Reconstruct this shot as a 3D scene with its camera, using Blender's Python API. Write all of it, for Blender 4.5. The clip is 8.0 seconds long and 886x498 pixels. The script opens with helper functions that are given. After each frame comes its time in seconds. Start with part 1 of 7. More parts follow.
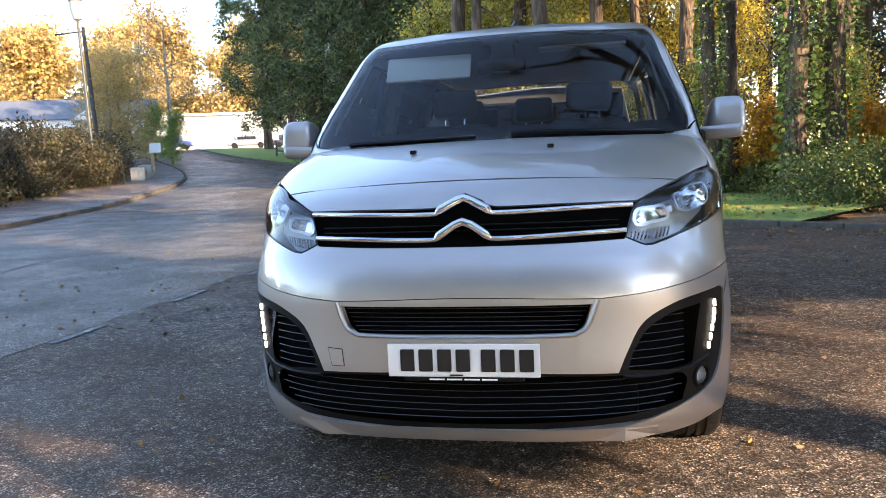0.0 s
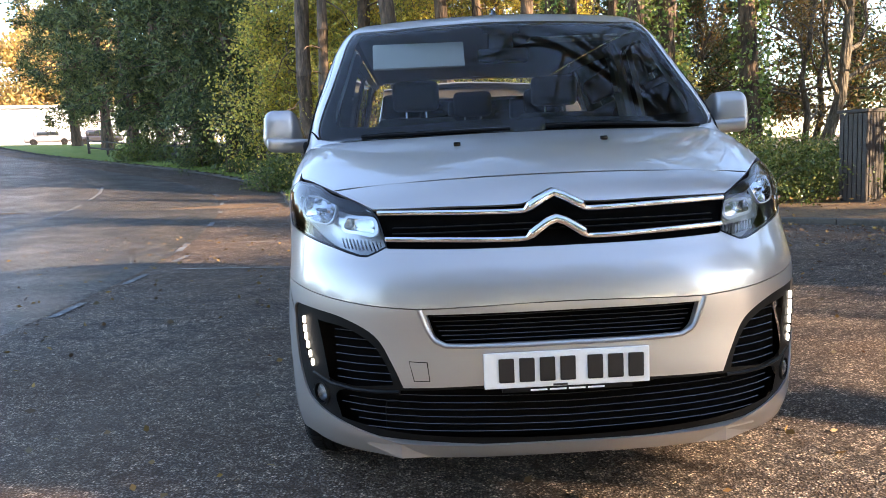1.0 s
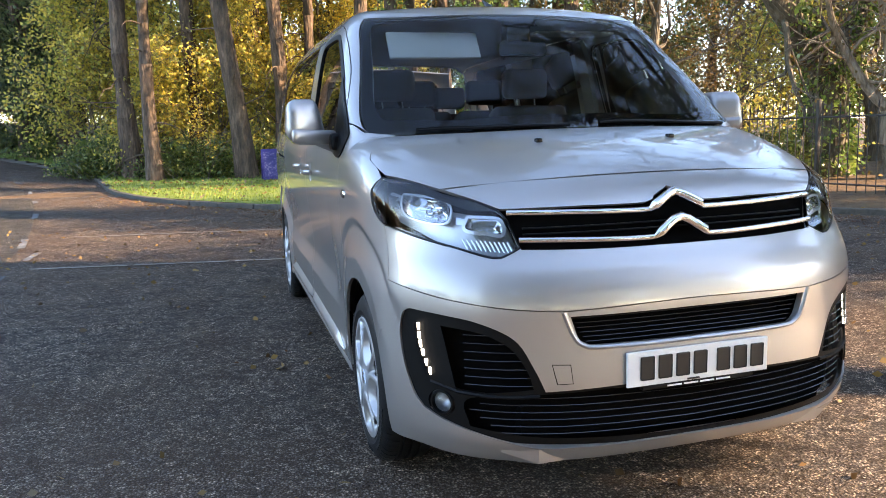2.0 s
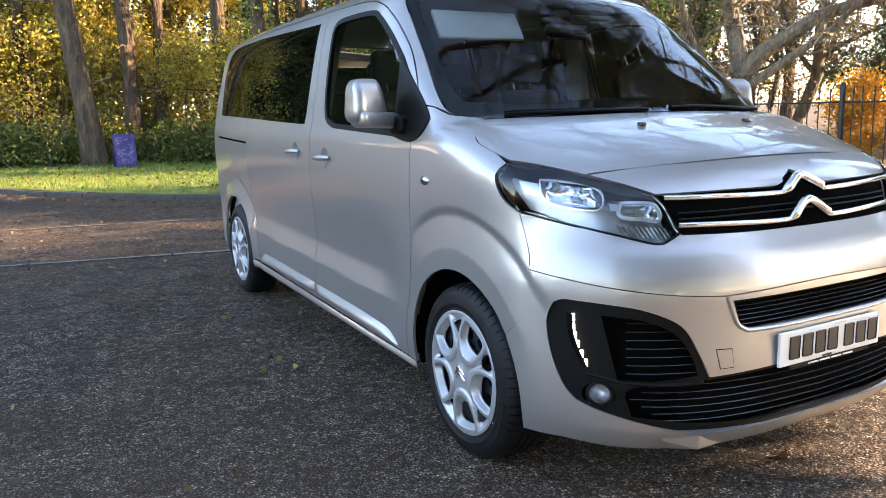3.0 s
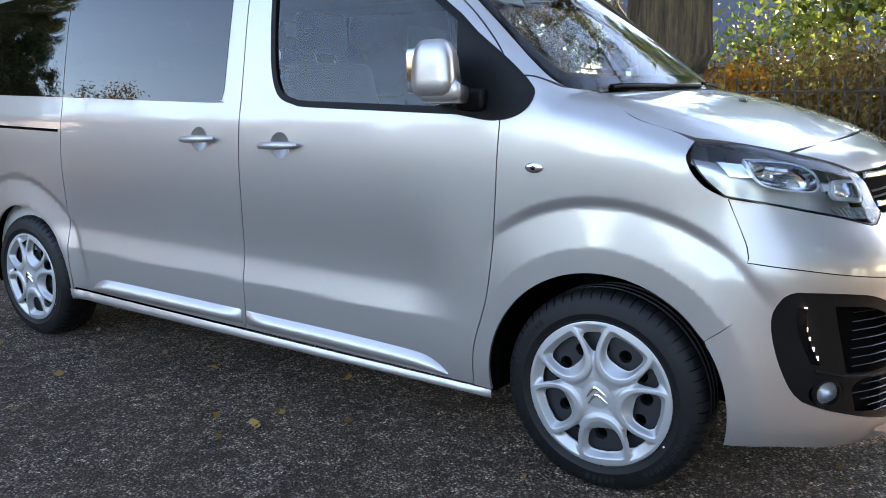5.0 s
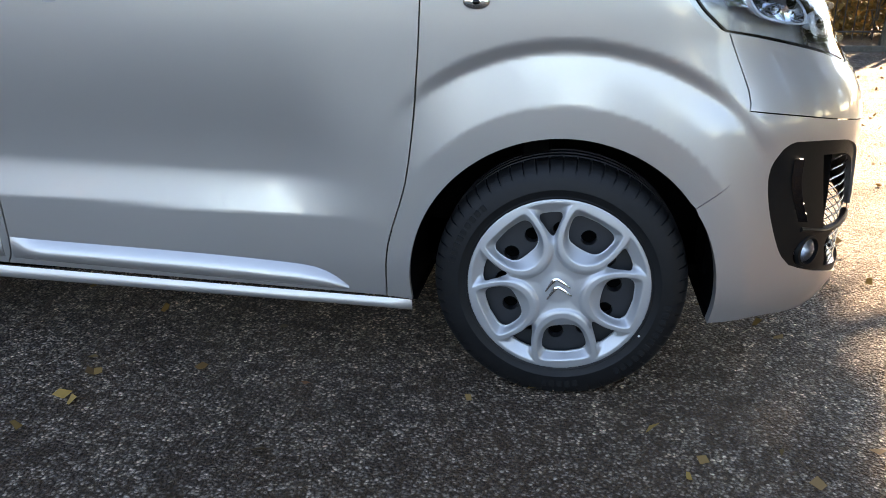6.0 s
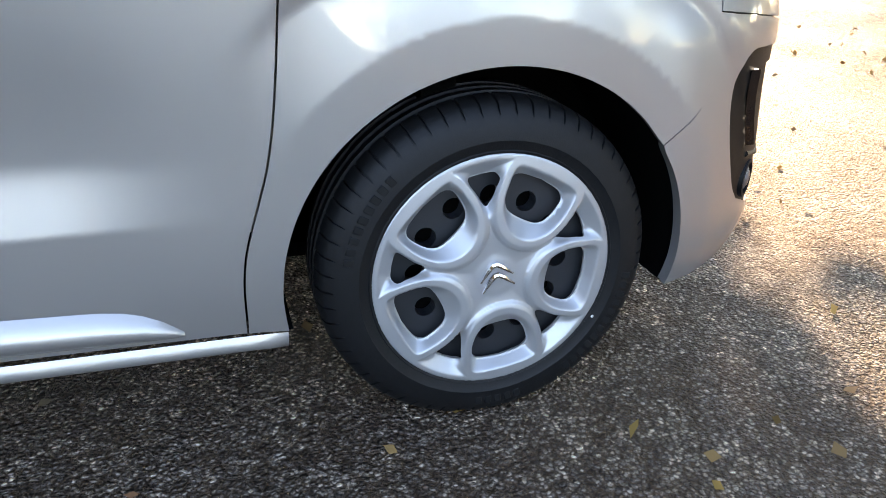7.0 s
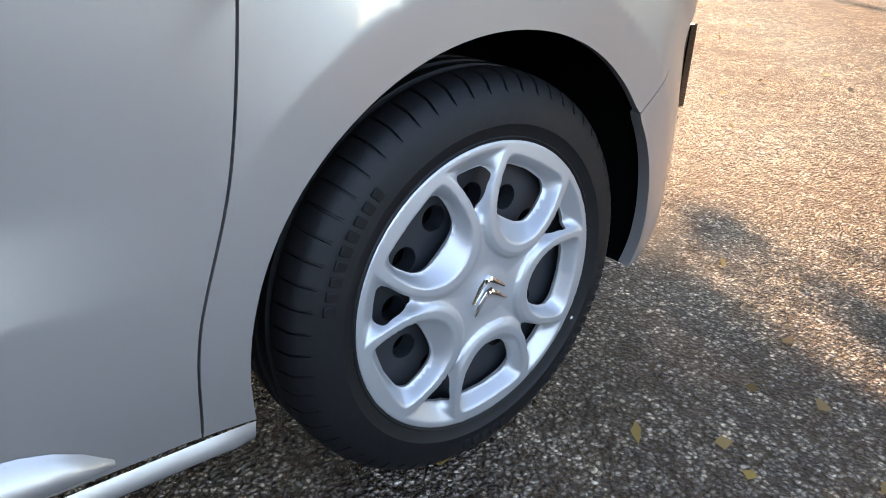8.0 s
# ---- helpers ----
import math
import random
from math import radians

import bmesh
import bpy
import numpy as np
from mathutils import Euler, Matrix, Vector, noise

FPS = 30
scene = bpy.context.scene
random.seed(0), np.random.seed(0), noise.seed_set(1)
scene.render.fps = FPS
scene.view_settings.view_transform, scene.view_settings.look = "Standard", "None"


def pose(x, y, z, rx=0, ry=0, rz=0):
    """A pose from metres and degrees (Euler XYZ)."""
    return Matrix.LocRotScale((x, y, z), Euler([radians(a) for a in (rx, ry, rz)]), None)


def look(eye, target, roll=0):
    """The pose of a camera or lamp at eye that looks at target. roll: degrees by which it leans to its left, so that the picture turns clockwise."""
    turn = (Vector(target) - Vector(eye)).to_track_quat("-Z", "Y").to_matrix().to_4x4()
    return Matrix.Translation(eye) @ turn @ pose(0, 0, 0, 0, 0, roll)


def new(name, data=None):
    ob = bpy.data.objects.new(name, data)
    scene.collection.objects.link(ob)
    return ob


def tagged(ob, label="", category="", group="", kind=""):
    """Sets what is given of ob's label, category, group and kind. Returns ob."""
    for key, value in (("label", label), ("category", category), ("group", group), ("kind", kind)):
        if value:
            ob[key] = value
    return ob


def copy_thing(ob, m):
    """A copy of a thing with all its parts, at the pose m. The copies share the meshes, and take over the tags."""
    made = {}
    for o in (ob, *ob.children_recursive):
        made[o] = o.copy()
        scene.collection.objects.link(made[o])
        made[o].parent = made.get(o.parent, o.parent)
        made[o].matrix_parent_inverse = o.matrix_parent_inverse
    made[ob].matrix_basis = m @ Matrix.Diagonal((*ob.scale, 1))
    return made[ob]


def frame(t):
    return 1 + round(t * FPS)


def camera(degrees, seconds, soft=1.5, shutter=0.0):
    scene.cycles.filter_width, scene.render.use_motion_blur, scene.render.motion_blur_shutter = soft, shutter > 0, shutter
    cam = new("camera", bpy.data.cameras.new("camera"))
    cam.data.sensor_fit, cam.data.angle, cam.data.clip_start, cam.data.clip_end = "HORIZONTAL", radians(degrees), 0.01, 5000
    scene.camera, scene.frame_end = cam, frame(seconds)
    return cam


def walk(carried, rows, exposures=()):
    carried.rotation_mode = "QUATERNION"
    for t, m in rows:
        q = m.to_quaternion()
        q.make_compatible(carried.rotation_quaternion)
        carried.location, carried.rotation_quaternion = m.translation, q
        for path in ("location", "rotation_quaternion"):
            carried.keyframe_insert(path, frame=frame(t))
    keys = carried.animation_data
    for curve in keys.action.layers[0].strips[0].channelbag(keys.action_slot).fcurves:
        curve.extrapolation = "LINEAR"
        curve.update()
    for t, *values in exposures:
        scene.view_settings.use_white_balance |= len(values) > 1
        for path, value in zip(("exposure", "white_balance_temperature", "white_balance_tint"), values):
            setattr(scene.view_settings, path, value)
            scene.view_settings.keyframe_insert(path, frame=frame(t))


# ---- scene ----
cam = camera(59.9, 8.0, soft=0.9)
PATH = [
    (0, (0.459, -2.491, 1.178), (0.061, -0.544, 0.951), -2.7),
    (0.5, (0.026, -2.389, 1.176), (-0.121, -0.41, 0.931), -2.7),
    (1, (-0.44, -2.323, 1.195), (-0.38, -0.34, 0.943), -2.6),
    (1.2, (-0.621, -2.308, 1.187), (-0.458, -0.327, 0.958), -2.6),
    (2.3, (-1.74, -1.92, 1.288), (-1.059, -0.07, 0.952), -1.5),
    (2.5, (-1.909, -1.823, 1.26), (-1.154, -0.003, 0.918), -1.5),
    (3, (-2.315, -1.548, 1.283), (-1.368, 0.178, 0.93), -1.3),
    (3.5, (-2.667, -1.255, 1.267), (-1.54, 0.357, 0.905), -1.2),
    (4, (-2.959, -0.882, 1.265), (-1.611, 0.549, 0.898), -0.8),
    (4.2, (-3.081, -0.717, 1.271), (-1.659, 0.643, 0.907), -0.6),
    (5.3, (-3.126, 0.27, 1.18), (-1.375, 1.14, 0.758), -0.6),
    (5.5, (-3.08, 0.436, 1.132), (-1.26, 1.122, 0.664), -0.4),
    (6, (-2.813, 0.856, 1.087), (-0.957, 1.163, 0.407), 0.0),
    (6.5, (-2.497, 1.155, 1.024), (-0.655, 1.029, 0.254), 0.4),
    (7, (-2.145, 1.353, 0.962), (-0.413, 0.806, 0.126), 0.9),
    (7.5, (-1.871, 1.511, 0.948), (-0.326, 0.581, 0.082), 1.7),
    (8, (-1.685, 1.598, 0.873), (-0.307, 0.425, 0.022), 1.6),
]
walk(cam, [(t, look(eye, target, roll)) for t, eye, target, roll in PATH],
     exposures=((0.0, 2.80, 7400, 18), (1.2, 2.92, 7500, 18), (2.5, 2.98, 8000, 19), (4.0, 3.08, 8300, 20), (5.5, 2.86, 8100, 21), (6.0, 2.76, 8400, 20), (6.5, 3.04, 8500, 21), (8.0, 3.26, 8600, 21)))

# ---- light ----
SUN_AZ, SUN_EL = radians(118.5), radians(20)
world = bpy.data.worlds.new("sky")
scene.world = world
world.use_nodes = True
wn = world.node_tree.nodes
sky = wn.new("ShaderNodeTexSky")
sky.sky_type, sky.sun_disc = "NISHITA", False
sky.sun_elevation, sky.sun_rotation = SUN_EL, SUN_AZ
sky.air_density, sky.dust_density, sky.ozone_density = 1.0, 0.15, 3.0
world.node_tree.links.new(sky.outputs[0], wn["Background"].inputs[0])
wn["Background"].inputs[1].default_value = 0.15
sun_lamp = bpy.data.lights.new("sun", "SUN")
sun_lamp.energy, sun_lamp.angle, sun_lamp.color = 3.1, radians(0.53), (1.0, 0.82, 0.60)
sun = new("sun", sun_lamp)
sun.matrix_world = look((30 * math.sin(SUN_AZ) * math.cos(SUN_EL), 30 * math.cos(SUN_AZ) * math.cos(SUN_EL), 30 * math.sin(SUN_EL)), (0, 0, 0))

# ---- materials ----
def mat(name, color=(0.5, 0.5, 0.5), rough=0.5, metal=0.0, **more):
    m = bpy.data.materials.new(name)
    m.use_nodes = True
    b = m.node_tree.nodes["Principled BSDF"]
    b.inputs["Base Color"].default_value = (*color, 1)
    b.inputs["Roughness"].default_value = rough
    b.inputs["Metallic"].default_value = metal
    for key, value in more.items():
        b.inputs[key.replace("_", " ")].default_value = value
    return m


def node(m, kind, inputs=(), **props):
    n = m.node_tree.nodes.new(kind)
    if "operation" in props:
        n.operation = props["operation"]
    if "data_type" in props:
        n.data_type, n.blend_type = props["data_type"], props["blend_type"]
    for key, value in dict(inputs).items():
        if isinstance(value, bpy.types.NodeSocket):
            m.node_tree.links.new(value, n.inputs[key])
        else:
            n.inputs[key].default_value = value
    return n


def ramp(m, fac, stops):
    n = node(m, "ShaderNodeValToRGB", {0: fac})
    e = n.color_ramp.elements
    while len(e) < len(stops):
        e.new(0.5)
    for el, (p, c) in zip(e, stops):
        el.position, el.color = p, (*c, 1) if len(c) == 3 else c
    return n.outputs[0]


def put(m, socket, key):
    m.node_tree.links.new(socket, m.node_tree.nodes["Principled BSDF"].inputs[key])


def where(m, scale=(1, 1, 1)):
    return node(m, "ShaderNodeMapping", {0: node(m, "ShaderNodeTexCoord").outputs["Object"], "Scale": scale}).outputs[0]


def noisy(m, scale, detail=4.0, rough=0.55, vec=None):
    return node(m, "ShaderNodeTexNoise", {"Vector": vec or where(m), "Scale": scale, "Detail": detail, "Roughness": rough}).outputs["Fac"]


def bump(m, height, strength=0.3, dist=0.01, under=None):
    n = node(m, "ShaderNodeBump", {"Height": height, "Strength": strength, "Distance": dist})
    if under:
        m.node_tree.links.new(under, n.inputs["Normal"])
    return n.outputs[0]


def mixed(m, fac, a, b, blend="MIX"):
    n = node(m, "ShaderNodeMix", data_type="RGBA", blend_type=blend)
    for i, v in ((0, fac), (6, a), (7, b)):
        if isinstance(v, bpy.types.NodeSocket):
            m.node_tree.links.new(v, n.inputs[i])
        else:
            n.inputs[i].default_value = (*v, 1) if isinstance(v, tuple) and len(v) == 3 else v
    return n.outputs[2]


def varied(name, colors, scale, rough=0.7, bump_scale=None, strength=0.3, dist=0.01, **more):
    """A surface whose colour drifts between a few tones at two scales."""
    m = mat(name, colors[0], rough, **more)
    v = where(m)
    f = node(m, "ShaderNodeMath", {0: noisy(m, scale, 5, 0.6, v), 1: noisy(m, scale * 7, 3, 0.6, v)}, operation="ADD").outputs[0]
    f = node(m, "ShaderNodeMath", {0: f, 1: 0.5}, operation="MULTIPLY").outputs[0]
    n = len(colors)
    put(m, ramp(m, f, [(0.32 + 0.36 * i / max(n - 1, 1), c) for i, c in enumerate(colors)]), "Base Color")
    put(m, bump(m, noisy(m, bump_scale or scale * 12, 4, 0.6, v), strength, dist), "Normal")
    return m


def leafy(name, colors, rough=0.55, lit=0.35):
    """Leaves: a tone for each leaf, and light that shines through."""
    m = mat(name, colors[0], rough)
    rnd = node(m, "ShaderNodeNewGeometry").outputs["Random Per Island"]
    c = ramp(m, rnd, [(i / max(len(colors) - 1, 1), c) for i, c in enumerate(colors)])
    put(m, c, "Base Color")
    t = node(m, "ShaderNodeBsdfTranslucent", {0: c})
    b = m.node_tree.nodes["Principled BSDF"]
    mix = node(m, "ShaderNodeMixShader", {0: lit, 1: b.outputs[0], 2: t.outputs[0]})
    m.node_tree.links.new(mix.outputs[0], m.node_tree.nodes["Material Output"].inputs[0])
    return m


def glassy(name, tint, ior=1.5, gloss=0.0):
    """Thin pane: what is behind it through its tint, and its sheen over that."""
    m = bpy.data.materials.new(name)
    m.use_nodes = True
    nt = m.node_tree
    nt.nodes.remove(nt.nodes["Principled BSDF"])
    a = node(m, "ShaderNodeBsdfTransparent", {0: (*tint, 1)})
    b = node(m, "ShaderNodeBsdfGlossy", {0: (1, 1, 1, 1), "Roughness": gloss})
    f = node(m, "ShaderNodeFresnel", {"IOR": ior})
    mix = node(m, "ShaderNodeMixShader", {0: f.outputs[0], 1: a.outputs[0], 2: b.outputs[0]})
    nt.links.new(mix.outputs[0], nt.nodes["Material Output"].inputs[0])
    return m


def paint_silver():
    m = mat("silver_paint", (0.425, 0.400, 0.378), 0.30, 0.72, Coat_Weight=1.0, Coat_Roughness=0.02)
    v = where(m)
    flake = node(m, "ShaderNodeTexVoronoi", {"Vector": v, "Scale": 2600.0}).outputs["Color"]
    put(m, mixed(m, 0.06, (0.425, 0.400, 0.378), flake, "OVERLAY"), "Base Color")
    dust = noisy(m, 2.0, 2, 0.5, v)
    put(m, ramp(m, dust, [(0.2, (0.35, 0.35, 0.35)), (0.8, (0.42, 0.42, 0.42))]), "Roughness")
    return m


SILVER = paint_silver()
GAP = mat("black_gap", (0.002, 0.002, 0.002), 0.95, Specular_IOR_Level=0.05)
PLASTIC = varied("black_plastic", [(0.0025, 0.0025, 0.0027), (0.005, 0.005, 0.0052)], 40, 0.5, 900, 0.15, 0.001, Specular_IOR_Level=0.16)
GLOSSBLACK = mat("gloss_black", (0.002, 0.002, 0.0023), 0.18, Specular_IOR_Level=0.35)
CHROME = mat("chrome", (0.80, 0.81, 0.83), 0.09, 1.0)
GLASS = glassy("clear_glass", (0.60, 0.66, 0.66), 1.45)
TINTED = glassy("privacy_glass", (0.012, 0.012, 0.012), 1.52)
SCREEN = glassy("windscreen_glass", (0.72, 0.76, 0.75), 1.27)
LENS = glassy("lens_plastic", (0.92, 0.94, 0.95), 1.49)
RUBBER = varied("tyre_rubber", [(0.0035, 0.0036, 0.0041), (0.008, 0.0081, 0.0086)], 14, 0.55, 300, 0.25, 0.002, Specular_IOR_Level=0.26)
COVER = mat("wheel_cover_silver", (0.44, 0.44, 0.442), 0.42, 0.6, Coat_Weight=0.2, Coat_Roughness=0.25)
STEEL = mat("dark_steel", (0.024, 0.026, 0.030), 0.45, 0.3)
FABRIC = varied("seat_cloth", [(0.012, 0.0125, 0.014), (0.024, 0.024, 0.026)], 30, 0.9, 700, 0.4, 0.002)
TRIM = varied("grey_trim", [(0.34, 0.34, 0.33), (0.42, 0.42, 0.40)], 6, 0.8, 400, 0.2, 0.001)
PALE = mat("visor_cloth", (0.62, 0.60, 0.55), 0.85)
WHITE = mat("plate_white", (0.78, 0.78, 0.76), 0.35, Coat_Weight=0.6)
INK = mat("plate_ink", (0.012, 0.012, 0.013), 0.4)
LED = mat("daytime_lamp", (1, 1, 1), 0.3, Emission_Color=(1, 0.97, 0.86, 1), Emission_Strength=1.4)


# ---- the van's outer surface, as one closed form ----
def spline(xs, ys):
    """A smooth curve through a few heights (monotone cubic)."""
    xs, ys = np.array(xs, float), np.array(ys, float)
    h, d = np.diff(xs), np.diff(ys) / np.diff(xs)
    m = np.zeros(len(xs))
    m[0], m[-1] = d[0], d[-1]
    for i in range(1, len(xs) - 1):
        if d[i - 1] * d[i] > 0:
            a, b = 2 * h[i] + h[i - 1], h[i] + 2 * h[i - 1]
            m[i] = (a + b) / (a / d[i - 1] + b / d[i])

    def at(v):
        v = np.clip(np.asarray(v, float), xs[0], xs[-1])
        i = np.clip(np.searchsorted(xs, v) - 1, 0, len(xs) - 2)
        t = (v - xs[i]) / h[i]
        return ((1 + 2 * t) * (1 - t) ** 2 * ys[i] + t * (1 - t) ** 2 * h[i] * m[i]
                + t * t * (3 - 2 * t) * ys[i + 1] + t * t * (t - 1) * h[i] * m[i + 1])
    return at


def step(a, b, v):
    t = np.clip((v - a) / (b - a), 0, 1)
    return t * t * (3 - 2 * t)


def smax(a, b, r):
    k = np.maximum(r - np.abs(a - b), 0) / r
    return np.maximum(a, b) + k * k * r * 0.25


HUB_Y, HUB_Z, BASE = 0.863, 0.307, 3.275
half_width = spline([0.18, 0.24, 0.36, 0.55, 0.80, 1.02, 1.14, 1.24, 1.45, 1.70, 1.82, 1.92],
                    [0.900, 0.914, 0.926, 0.930, 0.938, 0.944, 0.938, 0.920, 0.880, 0.822, 0.780, 0.74])
nose = spline([0.18, 0.23, 0.30, 0.45, 0.60, 0.70, 0.76, 0.82, 0.88, 0.93, 1.03, 1.06, 1.10, 1.25],
              [0.075, 0.030, 0.004, 0.002, 0.010, 0.012, 0.022, 0.048, 0.090, 0.118, 0.150, 0.170, 0.235, 0.6])
hood_line = spline([0.05, 0.17, 0.25, 0.40, 0.61, 0.85, 1.1], [0.98, 1.058, 1.104, 1.165, 1.222, 1.268, 1.30])
roof_line = spline([1.2, 1.5, 1.75, 2.1, 3.0, 4.2, 4.75, 5.0], [1.80, 1.846, 1.878, 1.898, 1.905, 1.885, 1.85, 1.80])


def flare(y, z, hy, tall):
    r = np.hypot(y - hy, z - HUB_Z)
    ramp_up = np.clip((r - (tall - 0.150)) / 0.122, 0, 1)
    lip = 0.010 * (1 - ramp_up)
    crease = 0.009 * ramp_up * (1 - step(tall - 0.026, tall + 0.012, r))
    return lip - crease


def side(y, z):
    w = half_width(z)
    ahead = np.exp(-np.maximum(1.62 - y, 0) ** 2 / 0.03) * np.exp(-np.maximum(y - 3.6, 0) ** 2 / 0.1)
    low = 0.60 + 0.02 * (y - 2.4)
    t = np.clip((low - z) / 0.115, 0, 1)
    below = 1 - (np.sqrt(t * t + 0.04) - 0.2) / 0.8198
    w = w - 0.022 * ahead * np.where(z > low, np.exp(-((z - low) / 0.22) ** 2), below)
    w = w + flare(y, z, HUB_Y, 0.625) * step(0.2, 0.5, y) * (1 - step(1.10, 1.34, y)) + flare(y, z, HUB_Y + BASE, 0.56) * step(3.52, 3.74, y)
    w = w + 0.013 * step(0.2, 0.42, y) * (1 - step(0.46, 0.62, y)) * (1 - step(0.72, 0.84, z))
    return w - 0.035 * step(3.6, 5.2, y) ** 1.5


def surface(x, y, z):
    """Below zero inside the van's body, above zero outside."""
    ax = np.abs(x)
    w = side(y, z)
    d = y - nose(z)
    n, b = 3.1, 0.78
    g = ((ax / w) ** n + np.maximum(1 - d / b, 0) ** n) ** (1 / n) - 1
    round_plan = g * 0.86
    hood = hood_line(y) - (0.155 - 0.10 * step(0.3, 0.95, y)) * ax ** 2
    glass = 1.235 + 0.80 * (y - 0.80 - 0.26 * ax ** 2)
    roof = roof_line(y) - 0.055 * ax ** 2
    upper = -smax(-glass, -roof, 0.10)
    top = (z - np.maximum(hood, upper)) * 0.84
    r = 0.06 + 0.05 * step(1.3, 1.75, z)
    f = smax(round_plan, top, r)
    return smax(f, y - 4.93 - 0.05 * (z - 1), 0.22)


def cast(o, v, far=8.0, steps=160):
    """First places where rays from o along v enter the body."""
    o, v = np.atleast_2d(np.asarray(o, float)), np.atleast_2d(np.asarray(v, float))
    o, v = np.broadcast_arrays(o, v)
    if len(o) <= 64:
        a, b = np.zeros(len(o)), np.full(len(o), far)
        for k in (max(steps, 40), 24, 24, 24):
            t = a[:, None] + (b - a)[:, None] * np.linspace(0, 1, k + 1)
            p = o[:, None] + v[:, None] * t[..., None]
            inside = surface(p[..., 0], p[..., 1], p[..., 2]) < 0
            first = np.where(inside.any(1), inside.argmax(1), -1)
            i = np.arange(len(o))
            a, b = np.where(first > 0, t[i, first - 1], np.nan), np.where(first > 0, t[i, first], np.nan)
        return o + v * b[:, None]
    lo, hi, found = np.zeros(len(o)), np.full(len(o), np.nan), np.zeros(len(o), bool)
    for s in np.linspace(0, far, steps):
        p = o + v * s
        inside = surface(p[:, 0], p[:, 1], p[:, 2]) < 0
        hit = inside & ~found
        hi[hit], found[hit] = s, True
        lo[~found] = s
    for _ in range(20):
        mid = (lo + hi) / 2
        p = o + v * mid[:, None]
        inside = surface(p[:, 0], p[:, 1], p[:, 2]) < 0
        hi, lo = np.where(inside, mid, hi), np.where(inside, lo, mid)
    return o + v * hi[:, None]


def normals(p):
    e, out = 0.003, np.zeros_like(p)
    for k in range(3):
        a, b = p.copy(), p.copy()
        a[:, k] += e
        b[:, k] -= e
        out[:, k] = surface(a[:, 0], a[:, 1], a[:, 2]) - surface(b[:, 0], b[:, 1], b[:, 2])
    return out / np.maximum(np.linalg.norm(out, axis=1, keepdims=True), 1e-9)


# ---- mesh helpers ----
def part(name, bm, material, parent=None, label="", smooth=True):
    """One mesh object from a bmesh, under a thing or a part."""
    me = bpy.data.meshes.new(name)
    bm.to_mesh(me)
    bm.free()
    me.materials.append(material)
    if smooth:
        me.shade_smooth()
        me.set_sharp_from_angle(angle=radians(38))
    ob = new(name, me)
    if parent:
        ob.parent = parent
    if label:
        ob["label"] = label
    return ob


def thing(name, label, category, at=(0, 0, 0), turn=0.0, group="", kind=""):
    ob = new(name)
    ob.matrix_basis = pose(*at, 0, 0, turn)
    return tagged(ob, label, category, group, kind)


def box(bm, lo, hi, bevel=0.0, segments=2, turn=None):
    g = bmesh.ops.create_cube(bm, size=1)["verts"]
    c, s = (Vector(lo) + Vector(hi)) / 2, Vector(hi) - Vector(lo)
    for v in g:
        v.co = Vector((v.co.x * s.x, v.co.y * s.y, v.co.z * s.z))
    if bevel:
        es = list({e for v in g for e in v.link_edges})
        out = bmesh.ops.bevel(bm, geom=es, offset=bevel, segments=segments, affect="EDGES", profile=0.6)
        g = list({v for f in out["faces"] for v in f.verts} | {v for v in g if v.is_valid})
    for v in g:
        v.co = (turn @ v.co if turn else v.co) + c
    return g


def boxed(lo, hi, bevel=0.0, segments=2, turn=None):
    bm = bmesh.new()
    box(bm, lo, hi, bevel, segments, turn)
    return bm


def tube(bm, pts, radius, sides=8, flat=1.0, up=(0, 0, 1), cap=True):
    """A tube along points; radius: one number or one for each point; flat: its height against its width."""
    pts = [Vector(p) for p in pts]
    rad = radius if isinstance(radius, (list, tuple)) else [radius] * len(pts)
    rings = []
    for i, p in enumerate(pts):
        d = (pts[min(i + 1, len(pts) - 1)] - pts[max(i - 1, 0)]).normalized()
        a = d.cross(Vector(up))
        a = a.normalized() if a.length > 1e-4 else d.orthogonal().normalized()
        b = a.cross(d).normalized()
        rings.append([bm.verts.new(p + rad[i] * (a * math.cos(t) + b * flat * math.sin(t)))
                      for t in (2 * math.pi * k / sides for k in range(sides))])
    for r, q in zip(rings, rings[1:]):
        for k in range(sides):
            bm.faces.new((r[k], r[(k + 1) % sides], q[(k + 1) % sides], q[k]))
    if cap:
        bm.faces.new(rings[0][::-1])
        bm.faces.new(rings[-1])
    return bm


def lathe(bm, profile, sides=48, axis="x", centre=(0, 0, 0)):
    """A turned body: profile of (along, radius)."""
    rings = []
    for a, r in profile:
        ring = []
        for k in range(sides):
            t = 2 * math.pi * k / sides
            c, s = r * math.cos(t), r * math.sin(t)
            p = {"x": (a, c, s), "y": (c, a, s), "z": (c, s, a)}[axis]
            ring.append(bm.verts.new(Vector(p) + Vector(centre)))
        rings.append(ring)
    for r, q in zip(rings, rings[1:]):
        for k in range(sides):
            bm.faces.new((r[k], r[(k + 1) % sides], q[(k + 1) % sides], q[k]))
    return bm


